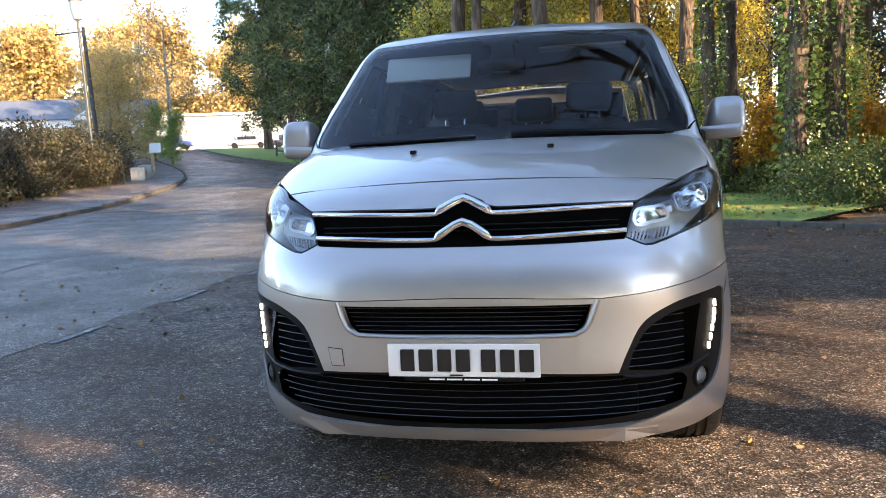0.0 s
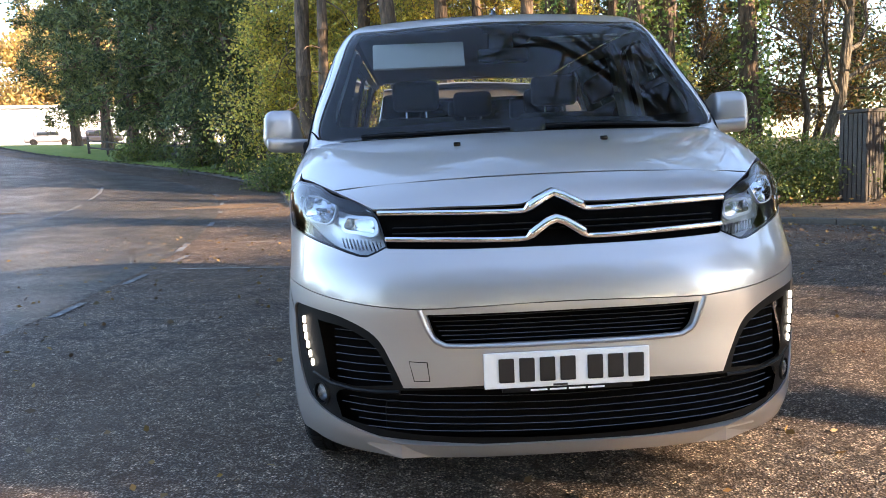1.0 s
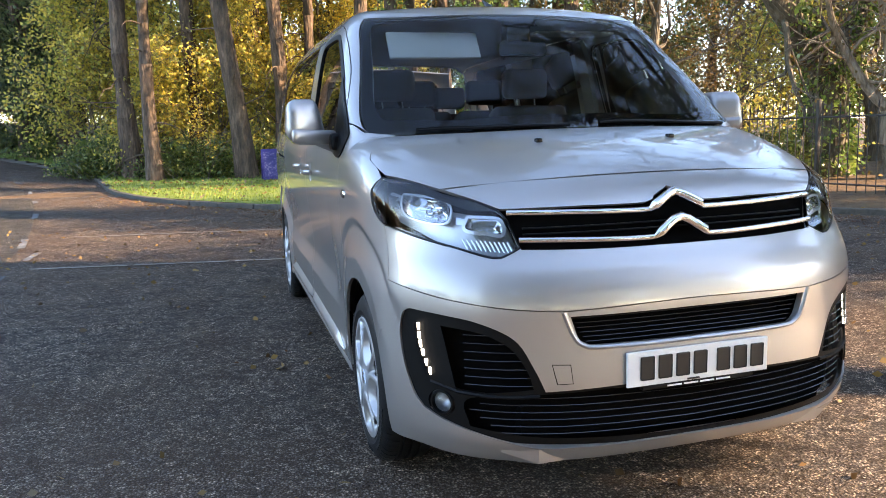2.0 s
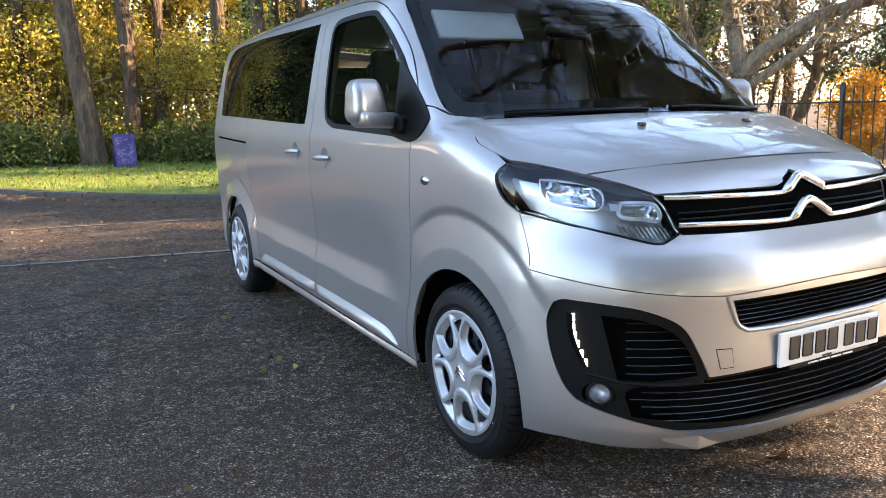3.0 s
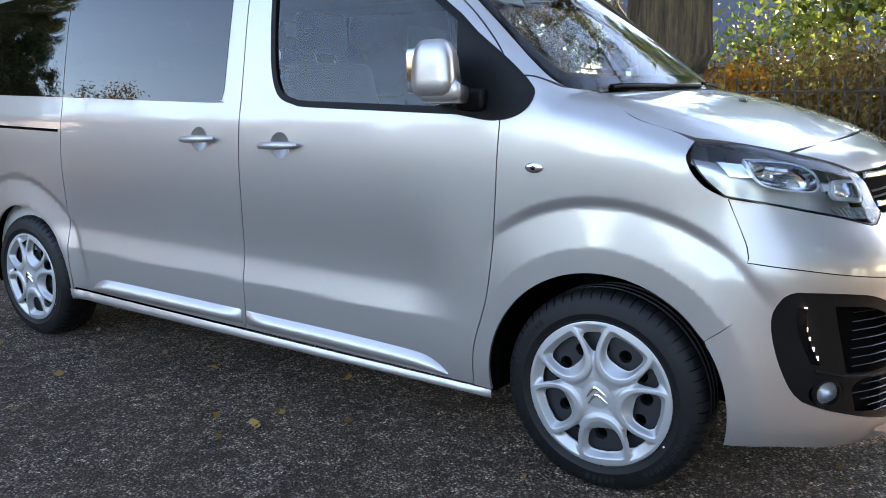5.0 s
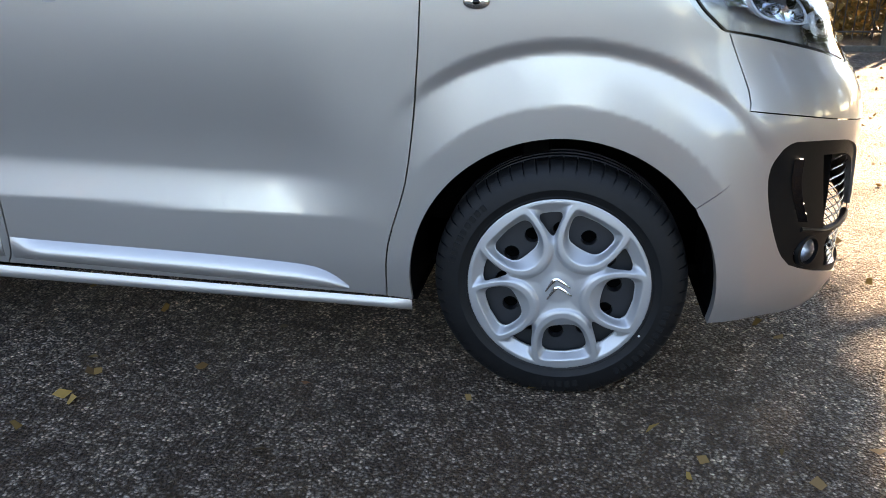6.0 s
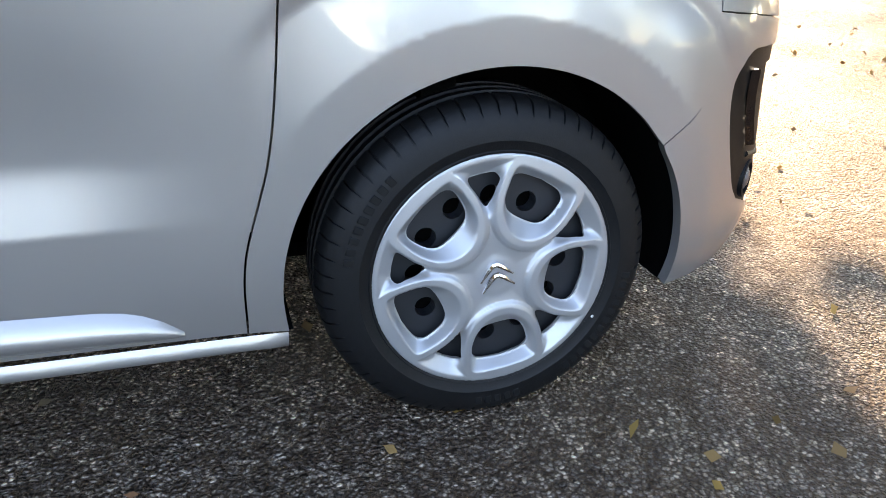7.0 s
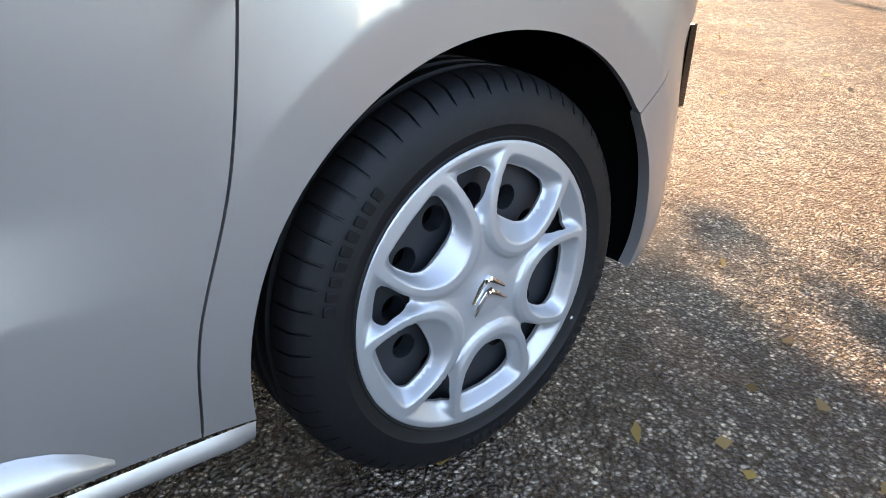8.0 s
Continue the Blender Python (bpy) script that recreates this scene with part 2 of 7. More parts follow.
def smooth_line(pts, cell=0.02):
    """Points at even steps along a soft curve through pts (of any dimension)."""
    p = np.array(pts, float)
    if len(p) == 2:
        n = max(int(np.linalg.norm(p[1] - p[0]) / cell), 1)
        return p[0] + (p[1] - p[0]) * np.linspace(0, 1, n + 1)[:, None]
    q = np.vstack([2 * p[0] - p[1], p, 2 * p[-1] - p[-2]])
    out = []
    for i in range(1, len(q) - 2):
        n = max(int(np.linalg.norm(q[i + 1] - q[i]) / cell), 1)
        t = np.linspace(0, 1, n, endpoint=False)[:, None]
        a, b, c, d = q[i - 1:i + 3]
        out.append(0.5 * (2 * b + (c - a) * t + (2 * a - 5 * b + 4 * c - d) * t ** 2 + (3 * b - a - 3 * c + d) * t ** 3))
    return np.vstack([*out, p[-1:]])


def loop_of(curves, cell):
    """A closed outline from curves laid end to end."""
    pts = np.vstack([smooth_line(c, cell) for c in curves])
    keep = [0]
    for i in range(1, len(pts)):
        if np.linalg.norm(pts[i] - pts[keep[-1]]) > cell * 0.2:
            keep.append(i)
    if np.linalg.norm(pts[keep[-1]] - pts[0]) < cell * 0.2:
        keep.pop()
    return pts[keep]


def area(p):
    x, y = p[:, 0], p[:, 1]
    return 0.5 * np.sum(x * np.roll(y, -1) - y * np.roll(x, -1))


def inset(p, d):
    """An outline drawn in by d (out, for a negative d)."""
    if area(p) < 0:
        p = p[::-1]
    t = np.roll(p, -1, 0) - np.roll(p, 1, 0)
    t /= np.maximum(np.linalg.norm(t, axis=1, keepdims=True), 1e-9)
    return p + d * np.column_stack([-t[:, 1], t[:, 0]])


def within(p, poly):
    x, y = p[:, 0], p[:, 1]
    ok = np.zeros(len(p), bool)
    a, b = poly, np.roll(poly, -1, 0)
    for (x0, y0), (x1, y1) in zip(a, b):
        if y0 != y1:
            ok ^= ((y0 > y) != (y1 > y)) & (x < (x1 - x0) * (y - y0) / (y1 - y0) + x0)
    return ok


def edge_gap(p, poly):
    a, b = poly, np.roll(poly, -1, 0)
    best = np.full(len(p), 9.0)
    for u, v in zip(a, b):
        w = v - u
        t = np.clip(((p - u) @ w) / max(w @ w, 1e-12), 0, 1)
        best = np.minimum(best, np.linalg.norm(p - u - t[:, None] * w, axis=1))
    return best


def sheet(name, outer, holes, lay, material, parent=None, cell=0.03, depth=0.012, label="", flip=False):
    """A pressed sheet: an outline with holes, filled with a fine net, laid on a surface by lay(uv) -> places and
    normals, with its edges folded in by depth."""
    from mathutils.geometry import delaunay_2d_cdt
    loops = [outer if area(outer) > 0 else outer[::-1]] + [h if area(h) < 0 else h[::-1] for h in holes]
    lo, hi = outer.min(0), outer.max(0)
    gx, gy = np.meshgrid(np.arange(lo[0] + cell / 2, hi[0], cell), np.arange(lo[1] + cell / 2, hi[1], cell * 0.87))
    gx[1::2] += cell / 2
    inner = np.column_stack([gx.ravel(), gy.ravel()])
    ok = within(inner, loops[0]) & (edge_gap(inner, loops[0]) > cell * 0.4)
    for h in loops[1:]:
        ok &= ~within(inner, h) & (edge_gap(inner, h) > cell * 0.4)
    inner = inner[ok]
    pts, edges, n = [], [], 0
    for l in loops:
        pts += [Vector(p) for p in l]
        edges += [(n + i, n + (i + 1) % len(l)) for i in range(len(l))]
        n += len(l)
    pts += [Vector(p) for p in inner]
    vs, _, fs, *_ = delaunay_2d_cdt(pts, edges, [], 0, 1e-6)
    uv = np.array([tuple(v) for v in vs])
    tri = np.array([f for f in fs if len(f) == 3])
    mid = uv[tri].mean(1)
    ok = within(mid, loops[0])
    for h in loops[1:]:
        ok &= ~within(mid, h)
    tri = tri[ok]
    place, nor = lay(uv)
    good = ~np.isnan(place).any(1)
    tri = tri[good[tri].all(1)]
    f0 = np.cross(place[tri[:, 1]] - place[tri[:, 0]], place[tri[:, 2]] - place[tri[:, 0]])
    back = np.einsum("ij,ij->i", f0, nor[tri].mean(1)) < 0
    tri[back] = tri[back][:, ::-1]
    count = {}
    for a, b, c in tri:
        for e in ((a, b), (b, c), (c, a)):
            count[e] = count.get(e, 0) + 1
    rim = [e for e in count if (e[1], e[0]) not in count]
    verts, faces, loopn = list(place), [tuple(t) for t in tri], [nor[i] for t in tri for i in t]
    if depth:
        ids = {}
        for e in rim:
            for i in e:
                if i not in ids:
                    ids[i] = (i, len(verts))
                    verts.append(place[i] - nor[i] * depth)
        for a, b in rim:
            q = (ids[b][0], ids[a][0], ids[a][1], ids[b][1])
            k = np.cross(verts[q[1]] - verts[q[0]], verts[q[2]] - verts[q[0]])
            k = k / max(np.linalg.norm(k), 1e-12)
            faces.append(q)
            loopn += [k] * 4
    used = sorted({i for f in faces for i in f})
    remap = {o: i for i, o in enumerate(used)}
    me = bpy.data.meshes.new(name)
    me.from_pydata([tuple(verts[i]) for i in used], [], [tuple(remap[i] for i in f) for f in faces])
    me.shade_smooth()
    sharp = {frozenset((remap[a], remap[b])) for a, b in rim}
    ends = np.empty(2 * len(me.edges), np.int32)
    me.edges.foreach_get("vertices", ends)
    me.edges.foreach_set("use_edge_sharp", [frozenset((int(a), int(b))) in sharp for a, b in ends.reshape(-1, 2)])
    me.normals_split_custom_set([tuple(v) for v in loopn])
    me.materials.append(material)
    ob = new(name, me)
    if parent:
        ob.parent = parent
    if label:
        ob["label"] = label
    return ob


# ways of laying a flat pattern on the van: from its side, round its nose, over its back, from above, from behind
AXIS_Z, AXIS_Y = 0.95, 1.0


def lay_on(kind, s=1, off=0.0):
    def lay(uv):
        u, v = uv[:, 0], uv[:, 1]
        o = np.zeros((len(uv), 3))
        if kind == "side":
            o[:] = np.column_stack([np.full(len(u), 1.6 * s), u, v])
            d = np.tile([-s, 0.0, 0.0], (len(u), 1))
        elif kind == "nose":
            a = u / 0.9
            d = np.column_stack([-np.sin(a), np.cos(a), 0 * a])
            o[:] = np.column_stack([0 * a, 0 * a + AXIS_Y, v]) - d * 1.7
        elif kind == "over":
            a = v / 0.9
            d = np.column_stack([-np.sin(a), 0 * a, -np.cos(a)])
            o[:] = np.column_stack([0 * a, u, 0 * a + AXIS_Z]) - d * 1.7
        elif kind == "top":
            o[:] = np.column_stack([u, v, 0 * u + 2.4])
            d = np.tile([0.0, 0.0, -1.0], (len(u), 1))
        else:
            o[:] = np.column_stack([u, 0 * u + 6.0, v])
            d = np.tile([0.0, -1.0, 0.0], (len(u), 1))
        p = cast(o, d, 2.2, 26)
        n = normals(p)
        return p + n * off, n
    return lay


def flat_of(kind, pts, s=1):
    """Control points in the pattern's own plane. Points are (y, z) on the side, (x, y) from above, (x, z) from behind,
    (x, z) or (x, y, z) on the nose, (y, z) or (x, y, z) over the back."""
    out = []
    for p in pts:
        if kind in ("side", "rear", "top"):
            out.append((p[0] * (s if kind != "side" else 1), p[1]))
        elif kind == "nose":
            if len(p) == 2:
                p = cast([(p[0], -1.0, p[1])], [(0, 1.0, 0)], 2.4, 30)[0]
            out.append((0.9 * math.atan2(s * p[0], AXIS_Y - p[1]), p[2]))
        else:
            if len(p) == 2:
                p = cast([(1.6, p[0], p[1])], [(-1.0, 0, 0)], 1.6, 20)[0]
            out.append((p[1], 0.9 * math.atan2(s * p[0], p[2] - AXIS_Z)))
    return out


def panel(name, kind, outline, material, parent, s=1, holes=(), off=0.0, gap=0.0025, cell=0.028, depth=0.012, label="", step_len=0.016):
    outer = inset(loop_of([flat_of(kind, c, s) for c in outline], step_len), gap)
    cut = [inset(loop_of([flat_of(kind, c, s) for c in h], step_len), 0.0) for h in holes]
    return sheet(name, outer, cut, lay_on(kind, s, off), material, parent, cell, depth, label)


def mirror(c):
    """The same curve on the other side, run backwards."""
    return [(-p[0], *p[1:]) for p in c[::-1]]


def arc(cy, cz, r, a0, a1, n=14):
    return [(cy + r * math.cos(radians(a0 + (a1 - a0) * i / n)), cz + r * math.sin(radians(a0 + (a1 - a0) * i / n))) for i in range(n + 1)]


def on_nose(x, z, off=0.0):
    p = cast([(x, -1.0, z)], [(0, 1.0, 0)], 2.4, 30)
    return Vector(p[0] + normals(p)[0] * off)


def on_side(y, z, s=1, off=0.0):
    p = cast([(1.6 * s, y, z)], [(-s, 0.0, 0)], 1.6, 20)
    return Vector(p[0] + normals(p)[0] * off)


def on_top(x, y, off=0.0):
    p = cast([(x, y, 2.4)], [(0, 0, -1.0)], 2.2, 26)
    return Vector(p[0] + normals(p)[0] * off)


# ---- lie of the land ----
def rise(x, y):
    """Height of the land: level round the van, climbing along the road and to the far verge."""
    x, y = np.asarray(x, float), np.asarray(y, float)
    soft = lambda v: np.maximum(v, 0) ** 2 / (np.maximum(v, 0) + 3.0)
    return -0.018 + 0.018 * soft(-x - 3) + 0.022 * soft(np.minimum(0.87 * y - 0.5 * x - 22, 150)) * step(6, -8, x) + 0.045 * soft(np.minimum(y - 17, 40)) * step(9, -3, x)


def up(x, y, z=0.0):
    return Vector((x, y, float(rise(x, y)) + z))


def land(name, outline, material, lift, cell=0.8, depth=0.0, parent=None, holes=(), rough=0.0):
    def lay(uv):
        z = rise(uv[:, 0], uv[:, 1]) + lift
        if rough:
            z = z + rough * np.sin(uv[:, 0] * 5.1 + uv[:, 1] * 3.7) * np.sin(uv[:, 1] * 4.3 - uv[:, 0] * 2.9)
        return np.column_stack([uv, z]), np.tile([0, 0, 1.0], (len(uv), 1))
    return sheet(name, outline, holes, lay, material, parent, cell, depth)


# ---- ground materials ----
def tarmac(name, tones, rough, spec, brown, relief=1.0):
    """Coarse dressing: stones of many tones in dark binder, brown leaf dust in drifts, old stains."""
    m = mat(name, tones[0][1], rough, Specular_IOR_Level=spec)
    v = where(m)
    bent = node(m, "ShaderNodeMix", data_type="RGBA", blend_type="LINEAR_LIGHT", inputs={0: 0.006, 6: v, 7: node(m, "ShaderNodeTexNoise", {"Vector": v, "Scale": 60.0, "Detail": 2.0}).outputs["Color"]}).outputs[2]
    cell = node(m, "ShaderNodeTexVoronoi", {"Vector": bent, "Scale": 104.0})
    fine = node(m, "ShaderNodeTexVoronoi", {"Vector": bent, "Scale": 250.0})
    pick = node(m, "ShaderNodeSeparateColor", {0: cell.outputs["Color"]})
    small = node(m, "ShaderNodeSeparateColor", {0: fine.outputs["Color"]})
    c = mixed(m, 0.18, ramp(m, pick.outputs[0], tones), ramp(m, small.outputs[1], tones))
    c = mixed(m, 1.0, c, ramp(m, cell.outputs["Distance"], [(0.30, (1, 1, 1)), (0.62, (0.11, 0.10, 0.09))]), "MULTIPLY")
    patch = noisy(m, 2.6, 5, 0.65, v)
    c = mixed(m, 1.0, c, ramp(m, patch, [(0.38, (0.66, 0.65, 0.66)), (0.50, (1, 1, 1)), (0.64, (1.25, 1.2, 1.14))]), "MULTIPLY")
    grit = noisy(m, 21.0, 6, 0.78, v)
    c = mixed(m, 1.0, c, ramp(m, grit, [(0.40, (0.30, 0.30, 0.32)), (0.50, (1, 1, 1)), (0.60, (2.2, 2.12, 2.0))]), "MULTIPLY")
    spot = noisy(m, 1.1, 4, 0.7, where(m, (1, 1.2, 1)))
    c = mixed(m, ramp(m, spot, [(0.62, (0, 0, 0)), (0.70, (0.5, 0.5, 0.5))]), c, (0.045, 0.038, 0.034))
    drift = noisy(m, 0.42, 6, 0.68, v)
    c = mixed(m, ramp(m, drift, [(0.36, (0.08, 0.08, 0.08)), (0.60, (brown,) * 3)]), c, mixed(m, small.outputs[0], (0.30, 0.165, 0.085), (0.095, 0.050, 0.028)))
    put(m, c, "Base Color")
    put(m, ramp(m, noisy(m, 0.9, 6, 0.65, v), [(0.35, (rough,) * 3), (0.62, (min(rough + 0.25, 0.95),) * 3)]), "Roughness")
    h = node(m, "ShaderNodeMath", {0: pick.outputs[1], 1: node(m, "ShaderNodeMath", {0: cell.outputs["Distance"], 1: 1.6}, operation="MULTIPLY").outputs[0]}, operation="SUBTRACT").outputs[0]
    h = node(m, "ShaderNodeMath", {0: h, 1: node(m, "ShaderNodeMath", {0: fine.outputs["Distance"], 1: 0.5}, operation="MULTIPLY").outputs[0]}, operation="SUBTRACT").outputs[0]
    lump = node(m, "ShaderNodeMath", {0: noisy(m, 26.0, 3, 0.6, v), 1: 2.2}, operation="MULTIPLY").outputs[0]
    h = node(m, "ShaderNodeMath", {0: h, 1: lump}, operation="ADD").outputs[0]
    put(m, bump(m, h, 1.0, 0.022 * relief), "Normal")
    return m


STONES = [(0.0, (0.030, 0.027, 0.025)), (0.35, (0.105, 0.094, 0.084)), (0.62, (0.26, 0.215, 0.175)), (0.84, (0.42, 0.335, 0.265)), (1.0, (0.74, 0.62, 0.50))]
TARMAC = tarmac("lay_by_tarmac", [(p, (c[0] * 1.24, c[1] * 1.27, c[2] * 1.32)) for p, c in STONES], 0.50, 0.28, 0.42, 1.2)
ROAD = tarmac("worn_road_tarmac", [(p, (c[0] * 0.62, c[1] * 0.70, c[2] * 0.82)) for p, c in STONES], 0.30, 0.45, 0.02, 1.7)
LITTER = varied("leaf_litter", [(0.035, 0.022, 0.012), (0.10, 0.055, 0.025), (0.17, 0.10, 0.045), (0.06, 0.055, 0.02)], 2.2, 0.9, 18, 1.0, 0.06)
TURF = varied("verge_turf", [(0.09, 0.14, 0.02), (0.17, 0.24, 0.035), (0.25, 0.27, 0.06)], 1.1, 0.9, 60, 1.0, 0.03)
PAVING = tarmac("pavement_tarmac", [(p, (c[0] * 0.9, c[1] * 1.0, c[2] * 1.12)) for p, c in STONES], 0.38, 0.45, 0.2, 0.5)
KERB = varied("kerb_concrete", [(0.045, 0.040, 0.032), (0.095, 0.082, 0.066), (0.035, 0.033, 0.026)], 3.0, 0.85, 90, 0.5, 0.01)
LINE = varied("worn_line_paint", [(0.05, 0.05, 0.05), (0.08, 0.08, 0.08), (0.16, 0.16, 0.155), (0.55, 0.54, 0.52)], 9.0, 0.75, 60, 1.0, 0.012)

# ---- ground sheet, road, verge, pavement ----
xs = np.concatenate([[-900, -400, -200, -120], np.arange(-80, 81, 4.0), [120, 200, 400, 900]])
ys = np.concatenate([[-900, -400, -200, -120], np.arange(-80, 121, 4.0), [200, 400, 900]])
gx, gy = np.meshgrid(xs, ys)
gz = rise(gx, gy) - 0.02
me = bpy.data.meshes.new("ground")
nx = len(xs)
me.from_pydata(np.column_stack([gx.ravel(), gy.ravel(), gz.ravel()]).tolist(), [],
               [(j * nx + i, j * nx + i + 1, (j + 1) * nx + i + 1, (j + 1) * nx + i) for j in range(len(ys) - 1) for i in range(nx - 1)])
me.materials.append(LITTER)
me.shade_smooth()
tagged(new("ground", me), "brown woodland floor under fallen leaves", "ground", kind="structure")

VERGE_KERB = [(9.6, -26), (9.6, -8), (9.3, -1.0), (8.4, 3.2), (6.8, 6.0), (5.3, 7.6), (4.0, 8.8), (2.4, 10.0), (0.2, 11.0), (-2.0, 13.5), (-3.7, 17.4), (-5.0, 22.8), (-7.9, 28.2), (-12.0, 33.5), (-17.3, 39.0), (-26, 49), (-41, 69)]
FAR_KERB = [(-50, 66), (-32, 48), (-23.6, 38), (-18.6, 31.0), (-16.4, 26.2), (-15.1, 21.3), (-14.1, 16.7), (-12.6, 12.3), (-11.2, 6), (-10.2, -4), (-10, -26)]
kerb_r, kerb_l = smooth_line(VERGE_KERB, 0.8), smooth_line(FAR_KERB, 0.8)
tagged(land("road", np.vstack([kerb_r, kerb_l]), TARMAC, 0.0, 1.5), "dark grey coarse tarmac lay-by strewn with leaves", "road", kind="structure")
ROAD_EDGE = [(-3.72, -26), (-3.62, -6), (-3.56, 2), (-3.74, 8), (-4.75, 14.1), (-5.75, 18.5), (-7.2, 22.8), (-9.6, 27.0), (-13.2, 31.5), (-18, 37), (-26, 46.5), (-41, 66.5)]
edge_r = smooth_line(ROAD_EDGE, 0.8)
tagged(land("road_carriageway", np.vstack([edge_r, kerb_l]), ROAD, 0.004, 1.5), "worn grey tarmac carriageway with a wet sheen", "road", kind="structure")


def shifted(line, d):
    t = np.gradient(line, axis=0)
    t /= np.linalg.norm(t, axis=1, keepdims=True)
    return line + d * np.column_stack([t[:, 1], -t[:, 0]])


verge_back = shifted(kerb_r, 8.5)
keep_v = (kerb_r[:, 1] > 9.4) & (kerb_r[:, 1] < 62)
tagged(land("verge", np.vstack([shifted(kerb_r, 0.12)[keep_v], verge_back[keep_v][::-1]]), TURF, 0.085, 0.5, 0.0, rough=0.02), "sunlit mown grass verge with fallen leaves", "grass", kind="structure")
tagged(land("pavement", np.vstack([shifted(kerb_l, 0.13), shifted(kerb_l, 4.2)[::-1]]), PAVING, 0.105, 1.0, 0.1), "grey tarmac footway along the road", "pavement", kind="structure")


def kerb_run(name, line, label, tall, y0, y1, side_off):
    owner = tagged(new(name), label, "kerb", kind="structure")
    bm = boxed((-0.455, -0.062, -0.12), (0.455, 0.062, tall), 0.018, 2)
    first = None
    d = np.concatenate([[0], np.cumsum(np.linalg.norm(np.diff(line, axis=0), axis=1))])
    for k in range(int(d[-1] / 0.92)):
        a = (k + 0.5) * 0.92
        x, y = np.interp(a, d, line[:, 0]), np.interp(a, d, line[:, 1])
        if not y0 < y < y1:
            continue
        x2, y2 = np.interp(a + 0.3, d, line[:, 0]), np.interp(a + 0.3, d, line[:, 1])
        t = math.atan2(y2 - y, x2 - x)
        m = Matrix.Translation(up(x + side_off * math.sin(t), y - side_off * math.cos(t), random.uniform(-0.008, 0.006))) @ Matrix.Rotation(t + random.uniform(-0.02, 0.02), 4, "Z")
        if first is None:
            first = part("kerbstone", bm, KERB, owner, smooth=False)
            ob = first
        else:
            ob = new("kerbstone", first.data)
            ob.parent = owner
        ob.matrix_basis = m


kerb_run("kerb_verge", kerb_r, "weathered concrete kerb edging the grass", 0.085, -6, 60, 0.06)
kerb_run("kerb_pavement", kerb_l, "raised concrete kerb, sun-warmed, along the footway", 0.115, -4, 60, 0.06)


def dash(x0, y0, x1, y1, w, owner):
    d = Vector((x1 - x0, y1 - y0, 0)).normalized()
    n = Vector((-d.y, d.x, 0)) * w / 2
    bm = bmesh.new()
    p0, p1 = up(x0, y0, 0.009), up(x1, y1, 0.009)
    k = 8
    rows = []
    for i in range(k + 1):
        p = p0.lerp(p1, i / k)
        j = random.uniform(-0.012, 0.012)
        rows.append((bm.verts.new(p + n * (1 + j)), bm.verts.new(p - n * (1 - j))))
    for a, b in zip(rows, rows[1:]):
        bm.faces.new((a[0], a[1], b[1], b[0]))
    part("dash", bm, LINE, owner)


marks = tagged(new("road_marking"), "worn white dashed lay-by line", "road marking", kind="structure")
for y in np.arange(-9.0, 7.5, 1.62):
    dash(-3.47 - 0.002 * y, y, -3.48, y + 0.62, 0.075, marks)
for a, b in zip(smooth_line([(-3.76, 8.3), (-4.7, 14.1), (-5.7, 18.5), (-6.5, 21.5), (-9.0, 26.3)], 1.5)[::2], smooth_line([(-3.76, 8.3), (-4.7, 14.1), (-5.7, 18.5), (-6.5, 21.5), (-9.0, 26.3)], 1.5)[1::2]):
    dash(a[0], a[1], (a[0] + b[0]) / 2, (a[1] + b[1]) / 2, 0.09, marks)
marks = tagged(new("centre_line"), "worn white line along the road", "road marking", kind="structure")
mid = smooth_line([(-6.6, -8), (-6.8, 0), (-7.1, 6), (-7.9, 10.8), (-9.6, 18.2), (-11.0, 23.8), (-12.2, 26.7), (-14.6, 30.2), (-20, 36.6)], 1.3)
for i, (a, b) in enumerate(zip(mid, mid[1:])):
    if i % 4 != 3:
        dash(a[0], a[1], b[0], b[1], 0.085, marks)
# joints where the tarmac bay was laid
marks = tagged(new("bay_line"), "faded pale bay lines across the tarmac", "road marking", kind="structure")
LINE = varied("ghost_line_paint", [(0.16, 0.13, 0.10), (0.34, 0.30, 0.25)], 5.0, 0.75, 120, 0.8, 0.006)
for y0, y1 in ((5.45, 6.55), (8.1, 9.2)):
    for i in range(5):
        x0 = -3.3 + i * 1.0
        dash(x0, y1 - (y1 - y0) * (x0 + 3.3) / 5, x0 + 0.94, y1 - (y1 - y0) * (x0 + 4.24) / 5, 0.06, marks)

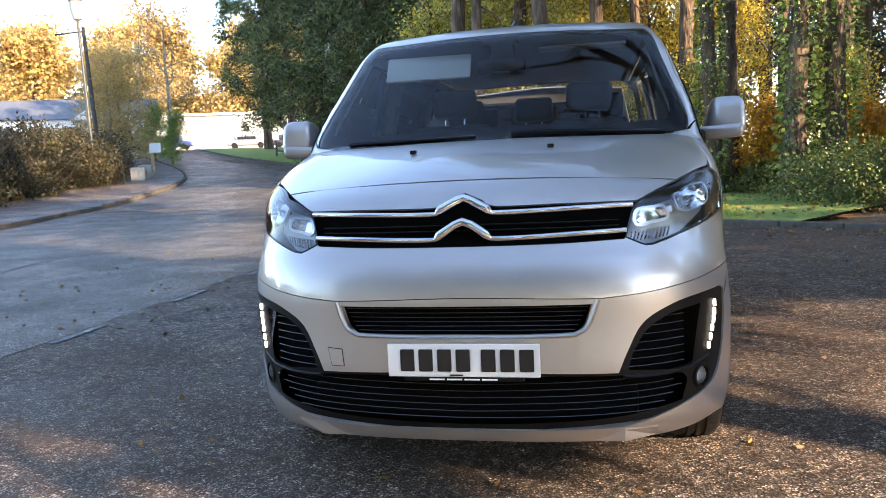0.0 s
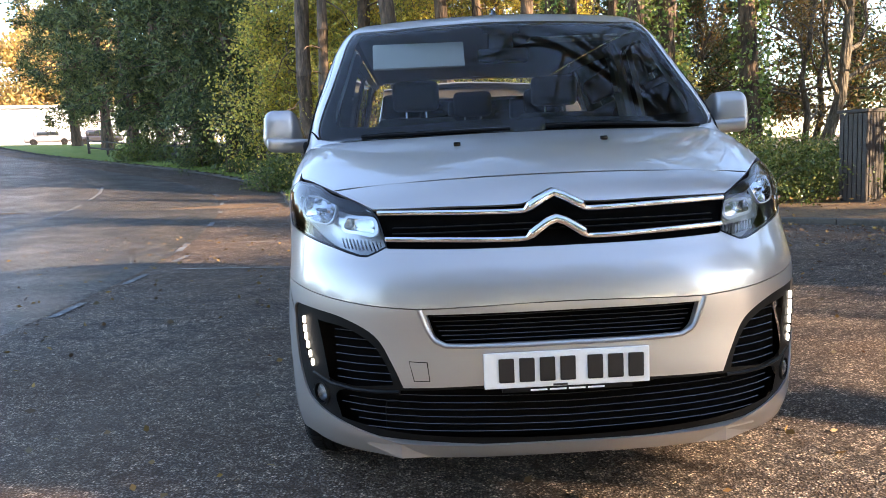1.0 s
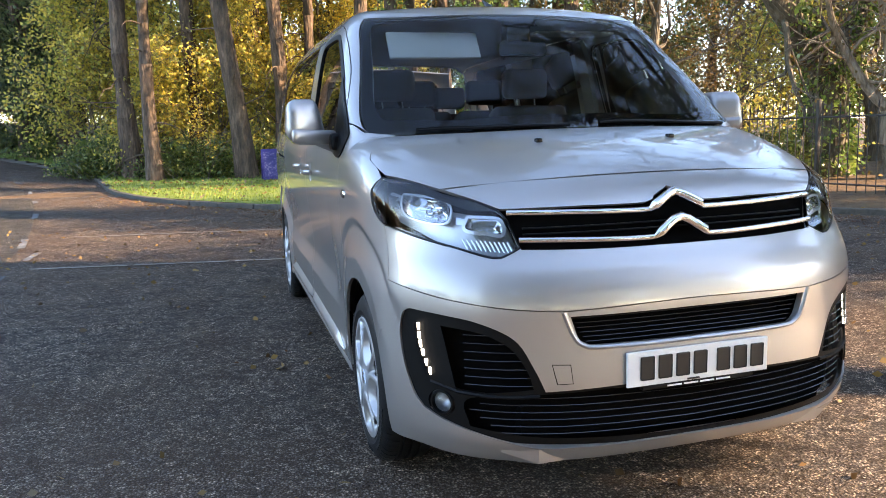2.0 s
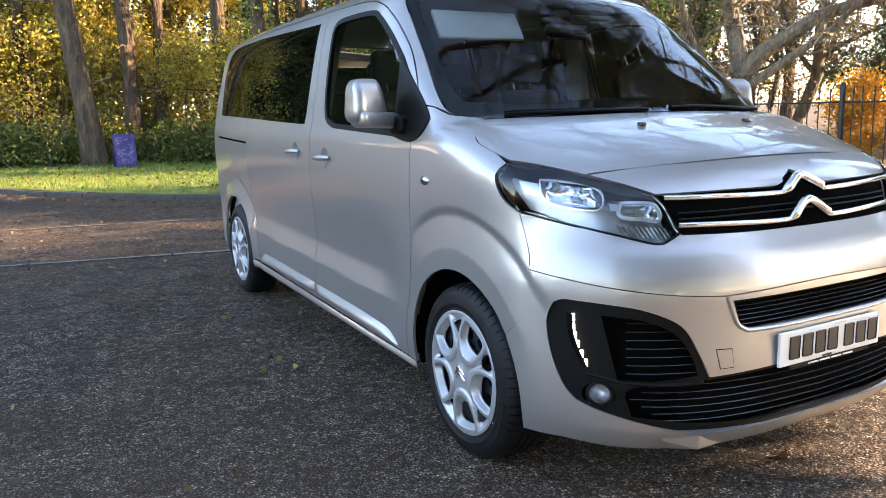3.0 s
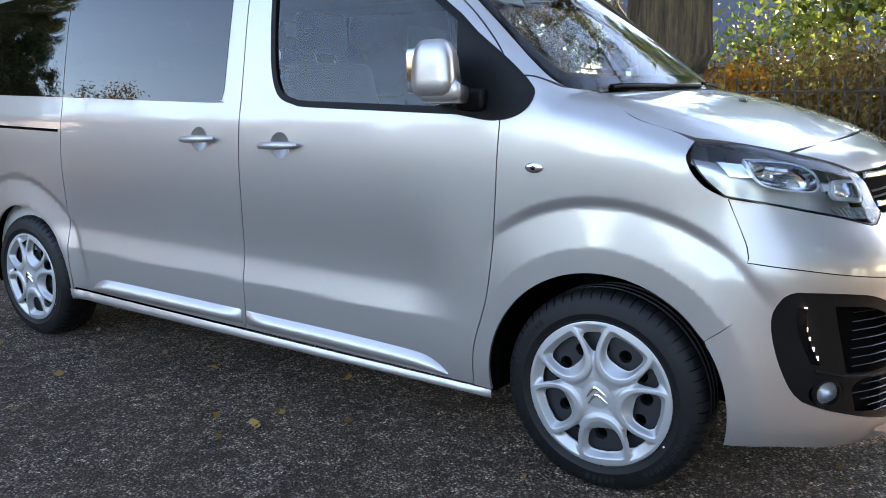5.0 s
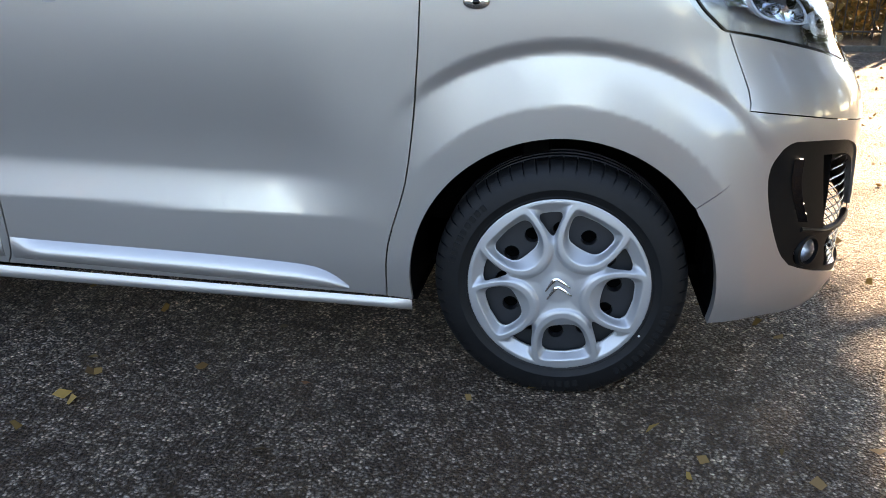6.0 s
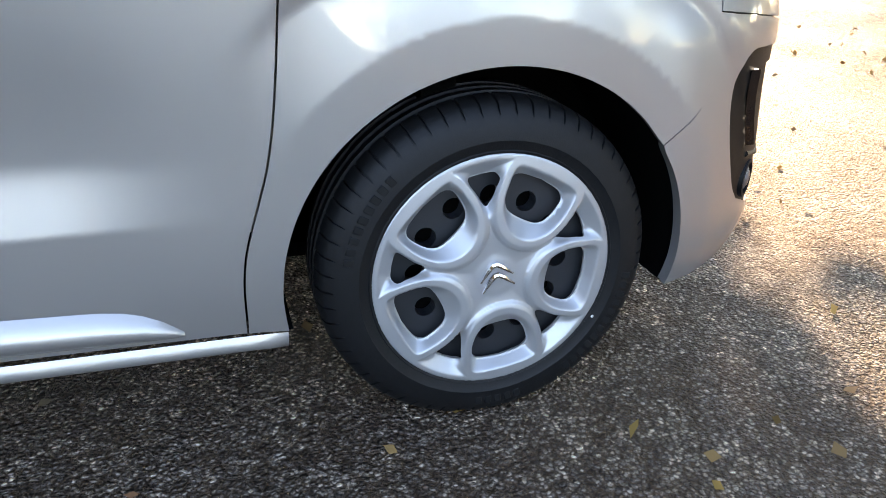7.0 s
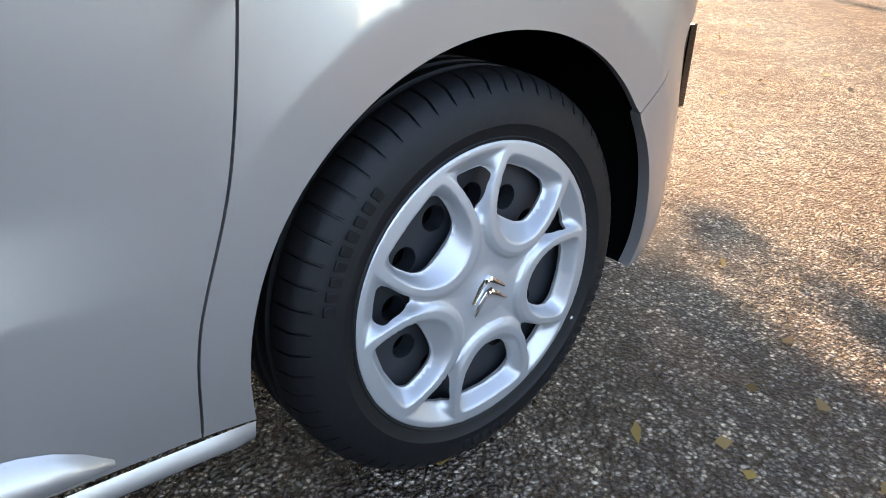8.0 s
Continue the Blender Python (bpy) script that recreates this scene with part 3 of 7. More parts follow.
# ---- leaves, bark, plants ----
def leaf_cloud(name, pos, along, length, width, material, parent=None, bend=0.25, seed=1):
    """Many small leaves, each a folded lozenge of its own."""
    rng = np.random.default_rng(seed)
    n = len(pos)
    a = along / np.maximum(np.linalg.norm(along, axis=1, keepdims=True), 1e-6)
    r = rng.normal(size=(n, 3))
    b = np.cross(a, r)
    b /= np.maximum(np.linalg.norm(b, axis=1, keepdims=True), 1e-6)
    c = np.cross(a, b)
    L = (length * rng.uniform(0.6, 1.35, n))[:, None]
    W = (width * rng.uniform(0.6, 1.35, n))[:, None]
    v = np.empty((n, 4, 3))
    v[:, 0] = pos
    v[:, 1] = pos + a * L * 0.5 + b * W * 0.5 + c * L * bend * 0.5
    v[:, 2] = pos + a * L
    v[:, 3] = pos + a * L * 0.5 - b * W * 0.5 + c * L * bend * 0.5
    me = bpy.data.meshes.new(name)
    me.vertices.add(4 * n)
    me.vertices.foreach_set("co", v.ravel())
    me.loops.add(4 * n)
    me.loops.foreach_set("vertex_index", np.arange(4 * n, dtype=np.int32))
    me.polygons.add(n)
    me.polygons.foreach_set("loop_start", np.arange(0, 4 * n, 4, dtype=np.int32))
    me.update(calc_edges=True)
    me.validate()
    me.materials.append(material)
    ob = new(name, me)
    if parent:
        ob.parent = parent
    return ob


def bark(name, colors, stretch=0.25):
    m = mat(name, colors[0], 0.9)
    v = where(m, (1, 1, stretch))
    f = noisy(m, 9.0, 6, 0.65, v)
    put(m, ramp(m, f, [(0.30 + 0.4 * i / (len(colors) - 1), c) for i, c in enumerate(colors)]), "Base Color")
    cr = node(m, "ShaderNodeTexVoronoi", {"Vector": v, "Scale": 16.0}).outputs["Distance"]
    put(m, bump(m, node(m, "ShaderNodeMath", {0: cr, 1: f}, operation="ADD").outputs[0], 0.9, 0.04), "Normal")
    return m


PINE_BARK = bark("pine_bark", [(0.035, 0.026, 0.019), (0.10, 0.066, 0.044), (0.22, 0.145, 0.095)])
OAK_BARK = bark("oak_bark", [(0.045, 0.038, 0.028), (0.11, 0.09, 0.062), (0.17, 0.14, 0.10)])
PALE_BARK = bark("pale_bark", [(0.10, 0.08, 0.06), (0.22, 0.18, 0.13), (0.32, 0.26, 0.19)])
CEDAR_BARK = bark("cedar_bark", [(0.020, 0.015, 0.009), (0.075, 0.052, 0.028), (0.16, 0.115, 0.062)], 0.10)
NEEDLES = leafy("pine_needles", [(0.022, 0.040, 0.016), (0.060, 0.092, 0.030), (0.12, 0.15, 0.048), (0.19, 0.20, 0.065)], 0.6, 0.25)
GOLD = leafy("golden_leaves", [(0.44, 0.40, 0.08), (0.72, 0.56, 0.09), (0.84, 0.68, 0.14), (0.32, 0.38, 0.09), (0.64, 0.46, 0.09), (0.26, 0.20, 0.08), (0.20, 0.26, 0.06)], 0.55, 0.4)
ORANGE = leafy("orange_leaves", [(0.62, 0.30, 0.025), (0.74, 0.37, 0.03), (0.50, 0.20, 0.02)], 0.55, 0.4)
IVY = leafy("ivy_leaves", [(0.04, 0.085, 0.02), (0.12, 0.20, 0.04), (0.24, 0.33, 0.07), (0.36, 0.42, 0.11)], 0.35, 0.3)
LAUREL = leafy("shrub_leaves", [(0.030, 0.055, 0.014), (0.085, 0.13, 0.026), (0.17, 0.21, 0.045), (0.22, 0.20, 0.055)], 0.45, 0.25)
BRAMBLE = leafy("bramble_leaves", [(0.022, 0.032, 0.012), (0.045, 0.040, 0.016), (0.075, 0.048, 0.02), (0.035, 0.050, 0.016), (0.11, 0.065, 0.03)], 0.6, 0.2)
COPPER = leafy("copper_leaves", [(0.20, 0.10, 0.025), (0.34, 0.19, 0.045), (0.26, 0.18, 0.05), (0.12, 0.08, 0.03)], 0.6, 0.35)
TAN = leafy("tan_leaves", [(0.30, 0.19, 0.09), (0.44, 0.29, 0.12), (0.52, 0.36, 0.10), (0.36, 0.30, 0.10)], 0.6, 0.4)
RUSSET = leafy("russet_leaves", [(0.16, 0.085, 0.025), (0.26, 0.15, 0.04), (0.12, 0.09, 0.03), (0.30, 0.19, 0.05)], 0.6, 0.4)
CRUMBS = leafy("leaf_crumbs", [(0.15, 0.060, 0.024), (0.22, 0.095, 0.036), (0.10, 0.042, 0.020), (0.26, 0.14, 0.06)], 0.8, 0.05)
FALLEN = leafy("fallen_leaves", [(0.12, 0.06, 0.02), (0.24, 0.13, 0.035), (0.34, 0.20, 0.05), (0.09, 0.05, 0.025), (0.20, 0.16, 0.10)], 0.7, 0.1)


def limb(bm, rng, p, d, length, r, droop=0.0, bends=5, twist=0.25, sides=6, tips=None, kids=0, level=0, spread=0.8):
    """A wandering, tapering branch with its own side twigs; gathers points for leaves."""
    pts, rad = [Vector(p)], [r]
    d = Vector(d).normalized()
    for i in range(bends):
        d = (d + Vector(rng.normal(size=3)) * twist + Vector((0, 0, -droop))).normalized()
        pts.append(pts[-1] + d * length / bends)
        rad.append(max(r * (1 - 0.8 * (i + 1) / bends), 0.006))
    tube(bm, pts, rad, sides, cap=False)
    if tips is not None and (kids == 0 or level > 0):
        tips.extend((pts[i].lerp(pts[i + 1], f), d) for i in range(1, bends) for f in (0.0, 0.5))
        tips.append((pts[-1], d))
    for k in range(kids):
        i = 1 + int(rng.uniform(0.15, 0.999) * (bends - 1))
        side_d = (d + Vector(rng.normal(size=3)) * spread).normalized()
        limb(bm, rng, pts[i], side_d, length * rng.uniform(0.35, 0.6), rad[i] * 0.6, droop, max(bends - 1, 3), twist, max(sides - 1, 4), tips, max(kids - 2, 0) if level == 0 else 0, level + 1, spread)
    return pts


def around(tips, rng, per, spread, n_max=9000):
    p = np.array([tuple(t[0]) for t in tips])
    d = np.array([tuple(t[1]) for t in tips])
    k = rng.permutation(np.repeat(np.arange(len(p)), per))[:n_max]
    return p[k] + rng.normal(size=(len(k), 3)) * spread, d[k] * 0.6 + rng.normal(size=(len(k), 3)) * 0.7


def pine(name, seed, tall, r, bare, reach, label, per=16, lean=0.0, bark_m=None, stubs=10, leaf=0.20):
    rng = np.random.default_rng(seed)
    ob = thing(name, label, "tree", group="trees of the wood")
    bm, tips = bmesh.new(), []
    trunk = [Vector((lean * tall * (i / 12) + 0.10 * math.sin(i * 0.9 + seed), 0.10 * math.cos(i * 0.7 + seed), tall * i / 12 - (0.25 if i == 0 else 0))) for i in range(13)]
    tube(bm, trunk, [r * (1.35 if i == 0 else 1) * (1 - 0.78 * i / 12) for i in range(13)], 14, cap=False)
    for k in range(stubs):
        z = rng.uniform(0.12, 1.0) * bare
        a = rng.uniform(0, 6.28)
        i = min(int(z / tall * 12), 11)
        limb(bm, rng, trunk[i].lerp(trunk[i + 1], z / tall * 12 - i), (math.cos(a), math.sin(a), rng.uniform(-0.2, 0.35)), rng.uniform(0.5, 2.2), 0.03, 0.02, 4, 0.3, 5)
    n = int((tall - bare) * 3.0)
    for k in range(n):
        t = (k + rng.uniform(0, 1)) / n
        z = bare + (tall - bare - 0.3) * t
        a = k * 2.4 + rng.uniform(-0.5, 0.5)
        i = min(int(z / tall * 12), 11)
        limb(bm, rng, trunk[i].lerp(trunk[i + 1], z / tall * 12 - i), (math.cos(a), math.sin(a), 0.1 + 0.3 * t), reach * (1.05 - 0.75 * t) * rng.uniform(0.6, 1.15), 0.05 * (1.2 - t), 0.04, 5, 0.22, 5, tips, 3)
    part("trunk", bm, bark_m or PINE_BARK, ob)
    pos, d = around(tips, rng, per, 0.22, 24000)
    leaf_cloud("crown", pos, d, leaf, leaf * 0.28, NEEDLES, ob, seed=seed)
    return ob


def broadleaf(name, seed, tall, r, material, bark_m, label, per=10, leaf=0.10, boughs=9, spread=0.25, low=0.25, reach=0.35, cap=9000, category="tree", group="trees of the wood", stems=1):
    rng = np.random.default_rng(seed)
    ob = thing(name, label, category, group=group)
    bm, tips = bmesh.new(), []
    for s_ in range(stems):
        off = Vector((rng.uniform(-0.5, 0.5), rng.uniform(-0.5, 0.5), 0)) * (0 if stems == 1 else tall * 0.12)
        top = off + Vector((rng.uniform(-0.12, 0.12) * tall, rng.uniform(-0.12, 0.12) * tall, tall * 0.85))
        trunk = [off.lerp(top, i / 8) + Vector(rng.normal(size=3)) * 0.02 * tall * (0.2 if i == 0 else 0.6) for i in range(9)]
        trunk[0].z = -0.2
        tube(bm, trunk, [r * (1.3 if i == 0 else 1) * (1 - 0.8 * i / 8) for i in range(9)], 10, cap=False)
        for k in range(boughs):
            t = low + (1 - low) * (k + rng.uniform(0, 1)) / boughs
            i = min(int(t * 8), 7)
            a = k * 2.4 + rng.uniform(-0.6, 0.6)
            limb(bm, rng, trunk[i].lerp(trunk[i + 1], t * 8 - i), (math.cos(a), math.sin(a), 0.45 + 0.5 * t), tall * reach * (1.15 - 0.6 * t) * rng.uniform(0.7, 1.2), r * 0.42 * (1.15 - 0.8 * t), 0.0, 5, 0.28, 6, tips, 5)
    part("trunk", bm, bark_m, ob)
    if per:
        pos, d = around(tips, rng, per, spread, cap)
        d[:, 2] -= 0.3
        leaf_cloud("crown", pos, d, leaf, leaf * 0.62, material, ob, seed=seed)
    return ob


def shrub(name, seed, size, material, label, n=7000, leaf=0.09, category="shrub", twigs=30, group=""):
    """A low mound of leaves on many thin stems, with an uneven top."""
    rng = np.random.default_rng(seed)
    ob = thing(name, label, category, group=group)
    bm = bmesh.new()
    w, d, h = size
    for k in range(twigs):
        a, q = rng.uniform(0, 6.28), math.sqrt(rng.uniform(0, 1)) * 0.8
        base = Vector((w / 2 * q * math.cos(a), d / 2 * q * math.sin(a), -0.1))
        limb(bm, rng, base, (math.cos(a) * 0.4, math.sin(a) * 0.4, 1), h * rng.uniform(0.7, 1.15), 0.018, 0.0, 5, 0.25, 5)
    part("stem", bm, OAK_BARK, ob)
    th, q = rng.uniform(0, 6.283, n), rng.uniform(0, 1, n) ** 0.45
    el = np.arcsin(rng.uniform(0, 1, n) ** 0.8)
    lump = 1 + 0.16 * np.sin(th * 3 + seed) * np.cos(el * 4) + 0.10 * np.sin(th * 7 + el * 9) + 0.07 * np.sin(th * 15 + el * 13 + seed)
    pos = np.column_stack([w / 2 * np.cos(th) * np.cos(el), d / 2 * np.sin(th) * np.cos(el), h * np.sin(el)]) * (q * lump)[:, None]
    pos += rng.normal(size=(n, 3)) * 0.05
    pos[:, 2] = np.abs(pos[:, 2])
    leaf_cloud("foliage", pos, pos / (np.linalg.norm(pos, axis=1, keepdims=True) + 0.1) * 0.6 + rng.normal(size=(n, 3)) * 0.8, leaf, leaf * 0.6, material, ob, seed=seed)
    return ob


def set_at(ob, x, y, turn=0.0, size=1.0, z=0.0, tilt=0.0):
    ob.matrix_basis = Matrix.Translation(up(x, y, z)) @ Matrix.Rotation(radians(turn), 4, "Z") @ Matrix.Rotation(radians(tilt), 4, "Y") @ Matrix.Scale(size, 4)
    return ob


def copy_at(ob, x, y, turn=0.0, size=1.0, z=0.0, tilt=0.0):
    keep = ob.matrix_basis.copy()
    ob.matrix_basis = Matrix.Identity(4)
    c = copy_thing(ob, Matrix.Identity(4))
    ob.matrix_basis = keep
    return set_at(c, x, y, turn, size, z, tilt)


def ivy_on(ob, x0, y0, r, tall, seed, lean=0.0, n=2600, leaf=0.11):
    rng = np.random.default_rng(seed)
    th, z = rng.uniform(0, 6.283, n), tall * rng.uniform(0, 1, n) ** 1.2
    rr = r * (1 - 0.5 * z / (tall + 6)) + rng.gamma(2.0, 0.045, n) + 0.03
    pos = np.column_stack([x0 + rr * np.cos(th) + lean * z, y0 + rr * np.sin(th), z])
    d = np.column_stack([np.cos(th), np.sin(th), np.full(n, -0.6)]) + rng.normal(size=(n, 3)) * 0.5
    return leaf_cloud("ivy", pos, d, leaf, leaf * 0.8, IVY, ob, seed=seed)


# ---- the van ----
van = thing("van", "silver people carrier van with dark rear windows, parked on tarmac", "van")
ARCH = 0.396
SEAM_A = [(1.326, 0.245), (1.318, 0.393), (1.262, 0.592), (1.230, 0.865), (1.213, 1.175), (1.205, 1.30)]
SEAM_UP = [(1.205, 1.30), (1.235, 1.385), (1.363, 1.520), (1.50, 1.628), (1.614, 1.705), (1.75, 1.768), (1.95, 1.802), (2.405, 1.815)]
SEAM_B = [(2.405, 1.815), (2.415, 1.65), (2.410, 1.24), (2.428, 0.90), (2.455, 0.61), (2.455, 0.34), (2.475, 0.272)]
SEAM_C = [(3.665, 1.818), (3.668, 1.20), (3.705, 0.90), (3.735, 0.55), (3.72, 0.30)]
SCREEN_SIDE = [(0.845, 1.025, 1.268), (0.850, 1.10, 1.318), (0.815, 1.30, 1.50), (0.778, 1.47, 1.648), (0.742, 1.60, 1.75), (0.705, 1.655, 1.79)]
SCREEN_TOP = [(0.705, 1.655, 1.79), (0.50, 1.585, 1.80), (0.25, 1.545, 1.805), (0.0, 1.532, 1.806)]
SCREEN_BASE = [(0.0, 0.815, 1.243), (0.30, 0.838, 1.243), (0.55, 0.893, 1.243), (0.76, 0.962, 1.25), (0.845, 1.025, 1.268)]
LAMP_TOP = [(0.879, 0.608, 1.111), (0.80, 0.475, 1.096), (0.727, 0.352, 1.062), (0.655, 0.285, 1.043), (0.592, 0.225, 1.014)]
LAMP_IN = [(0.592, 0.225, 1.014), (0.572, 0.195, 0.985), (0.545, 0.152, 0.897)]
LAMP_LOW = [(0.545, 0.152, 0.897), (0.590, 0.16, 0.874), (0.636, 0.165, 0.868), (0.74, 0.25, 0.899), (0.86, 0.404, 0.937), (0.905, 0.515, 0.956)]
LAMP_OUT = [(0.905, 0.515, 0.956), (0.918, 0.575, 1.01), (0.916, 0.612, 1.07), (0.879, 0.608, 1.111)]
BUMPER_SEAM = [(0.46, 0.706), (0.615, 0.718), (0.78, 0.742), (0.86, 0.760), (0.918, 0.439, 0.777)]
BUMPER_SIDE = [(0.905, 0.505, 0.953), (0.907, 0.446, 0.821), (0.918, 0.439, 0.777)]
FOG_EDGE = [(0.513, 0.456), (0.545, 0.53), (0.60, 0.622), (0.70, 0.674), (0.79, 0.692), (0.868, 0.700)]
FOG_OUT = [(0.868, 0.700), (0.886, 0.685), (0.893, 0.62), (0.888, 0.52), (0.868, 0.42), (0.845, 0.375)]
FOG_LOW = [(0.845, 0.375), (0.80, 0.348), (0.70, 0.312), (0.53, 0.266)]
FOG_KEEL = [(0.53, 0.266), (0.25, 0.262), (0.0, 0.261), (-0.25, 0.262), (-0.53, 0.266)]


def fender(s):
    ob = panel("front_wing", "side", [SEAM_A, [(1.205, 1.30), (1.12, 1.302), (1.035, 1.268)],
               [(1.035, 1.269), (0.95, 1.251), (0.866, 1.221), (0.786, 1.174), (0.68, 1.140), (0.608, 1.109)],
               [(0.608, 1.108), (0.622, 1.07), (0.60, 1.02), (0.56, 0.98), (0.505, 0.953)],
               [(0.505, 0.953), (0.446, 0.821), (0.439, 0.777)], [(0.439, 0.777), (0.446, 0.640), (0.47, 0.598), (0.540, 0.540)],
               arc(HUB_Y, HUB_Z, ARCH, 144, -9.7), [(1.2533, 0.2403), (1.326, 0.245)]], SILVER, van, s, gap=0.0015, cell=0.012 if s < 0 else 0.03)
    bm = bmesh.new()
    c = on_side(1.086, 1.020, s, 0.0)
    bmesh.ops.create_uvsphere(bm, u_segments=24, v_segments=12, radius=1)
    for v in bm.verts:
        v.co = c + Vector((v.co.x * 0.010, v.co.y * 0.033, v.co.z * 0.018))
    part("side_repeater", bm, CHROME, ob, "chromed side indicator with clear lens")
    bm = bmesh.new()
    bmesh.ops.create_uvsphere(bm, u_segments=20, v_segments=10, radius=1)
    for v in bm.verts:
        v.co = c + Vector((v.co.x * 0.005 + s * 0.007, v.co.y * 0.011, v.co.z * 0.007))
    part("lens", bm, GLOSSBLACK, ob)


def dish(y, z, s, r, parent):
    """A round hollow for the fingers behind a handle."""
    base = lay_on("side", s)

    def lay(uv):
        p, n = base(uv)
        d = np.hypot(uv[:, 0] - y, uv[:, 1] - z) / r
        sink = 0.030 * np.cos(np.clip(d, 0, 1) * math.pi / 2) ** 0.8
        q = p - n * sink[:, None]
        k = np.column_stack([0 * d, (uv[:, 0] - y), (uv[:, 1] - z)]) / r
        m = n - k * 0.9
        return q, m / np.linalg.norm(m, axis=1, keepdims=True)
    ring = np.array(arc(y, z, r, 0, 360, 40)[:-1])
    return sheet("handle_recess", ring, [], lay, SILVER, parent, 0.012, 0.0)


def bulge(name, low, top, y0, y1, s, parent, out, taper, skew=0.8):
    """A rounded rib along the side, between two lines of height, that swells outwards and runs out at its ends."""
    zb, zt = spline(*zip(*low)), spline(*zip(*top))
    n, k = max(int((y1 - y0) / 0.03), 8), 12
    y, t = np.meshgrid(np.linspace(y0, y1, n + 1), np.linspace(0, 1, k + 1), indexing="ij")
    fade = np.minimum(1.0, np.sqrt(np.minimum(y - y0, y1 - y).clip(0) / taper + 0.02))
    p, nor = lay_on("side", s)(np.column_stack([y.ravel(), (zb(y) + t * (zt(y) - zb(y))).ravel()]))
    p = p + nor * (0.001 + out * fade * np.sin(math.pi * t ** skew)).reshape(-1, 1)
    bm = bmesh.new()
    vs = [bm.verts.new(v) for v in p]
    rows = [vs[i * (k + 1):(i + 1) * (k + 1)] for i in range(n + 1)]
    for r, q in zip(rows, rows[1:]):
        for j in range(k):
            bm.faces.new((r[j], r[j + 1], q[j + 1], q[j]))
    for r in (rows[0], rows[-1]):
        bm.faces.new(r)
    bmesh.ops.recalc_face_normals(bm, faces=bm.faces)
    return part(name, bm, SILVER, parent)


def handle(y, z, s, parent):
    dish(y, z, s, 0.052, parent)
    pts = []
    for i in range(15):
        t = i / 14
        yy = y - 0.100 + 0.200 * t
        pts.append(on_side(yy, z - 0.006 * (t - 0.5), s, 0.012 + 0.024 * math.sin(math.pi * t) ** 0.5))
    rad = [0.006 + 0.0095 * math.sin(math.pi * min(max(i / 14, 0.02), 0.98)) ** 0.3 for i in range(15)]
    return part("door_handle", tube(bmesh.new(), pts, rad, 12, 0.95, (1, 0, 0)), SILVER, parent)


def front_door(s):
    hole = [[(1.30, 1.185), (2.0, 1.212), (2.10, 1.218)], [(2.10, 1.218), (2.195, 1.252), (2.242, 1.34), (2.268, 1.5), (2.285, 1.685)],
            [(2.285, 1.685), (2.262, 1.728), (2.17, 1.748), (1.82, 1.742), (1.70, 1.705), (1.55, 1.616), (1.40, 1.508)],
            [(1.40, 1.508), (1.30, 1.42)], [(1.30, 1.42), (1.30, 1.185)]]
    ring = arc(2.186, 1.064, 0.052, 0, 360, 30)
    ob = panel("front_door", "side", [SEAM_A, SEAM_UP, SEAM_B, [(2.475, 0.272), (1.326, 0.245)]], SILVER, van, s,
               holes=[hole, [ring]], cell=0.016 if s < 0 else 0.03)
    edge = loop_of(hole, 0.016)
    sheet("window_seal", inset(edge, -0.004), [inset(edge, 0.020)], lay_on("side", s, 0.003), PLASTIC, ob, 0.02, 0.02)
    sheet("door_window", inset(edge, 0.012), [], lay_on("side", s, -0.006), GLASS, ob, 0.04, 0.004).visible_shadow = False
    panel("mirror_mount", "side", [[(1.408, 1.508), (1.30, 1.428), (1.20, 1.352), (1.125, 1.285), (1.105, 1.252), (1.118, 1.21), (1.165, 1.178), (1.25, 1.165), (1.375, 1.183)],
          [(1.375, 1.183), (1.408, 1.508)]], PLASTIC, ob, s, off=0.006, gap=0, cell=0.02, depth=0.02)
    handle(2.186, 1.064, s, ob)
    bulge("door_moulding", [(1.43, 0.259), (2.452, 0.292)], [(1.43, 0.268), (1.47, 0.300), (1.52, 0.322), (1.58, 0.330), (2.452, 0.358)], 1.432, 2.450, s, ob, 0.024, 0.10)
    # mirror: shell, arm and foot
    bm = boxed((-0.078, -0.085, -0.084), (0.098, 0.080, 0.096), 0.056, 8)
    for v in bm.verts:
        lean = step(-0.06, 0.11, v.co.z)
        v.co.x *= s
        v.co.x *= 1 - (0.10 if v.co.x * s > 0 else 0.42) * lean
        v.co.y = v.co.y * (1 - 0.25 * step(0.0, 0.1, v.co.z)) - 0.03 * (v.co.x * s) / 0.08
        v.co += Vector((s * 1.042, 1.385, 1.322))
    part("mirror_shell", bm, SILVER, ob, "rounded silver mirror housing")
    bm = boxed((-0.125, -0.088, -0.034), (0.100, 0.066, 0.032), 0.030, 5)
    for v in bm.verts:
        v.co.y -= 0.03 * v.co.x / 0.08
        v.co.z += 0.012 * step(0.02, 0.10, v.co.x)
        v.co = Vector((v.co.x * s * 0.92 + s * 1.028, v.co.y + 1.375, v.co.z + 1.250))
    bmesh.ops.recalc_face_normals(bm, faces=bm.faces)
    part("mirror_arm", bm, SILVER, ob)
    bm = boxed((0.885, 1.265, 1.195), (0.955, 1.375, 1.268), 0.02, 3)
    for v in bm.verts:
        v.co.x *= s
    bmesh.ops.recalc_face_normals(bm, faces=bm.faces)
    part("mirror_foot", bm, PLASTIC, ob)
    bm = boxed((-0.058, 0.0, -0.070), (0.058, 0.010, 0.070), 0.02, 3)
    for v in bm.verts:
        v.co.y -= 0.03 * (v.co.x * s) / 0.08
        v.co += Vector((s * 1.046, 1.457, 1.322))
    part("mirror_glass", bm, CHROME, ob)


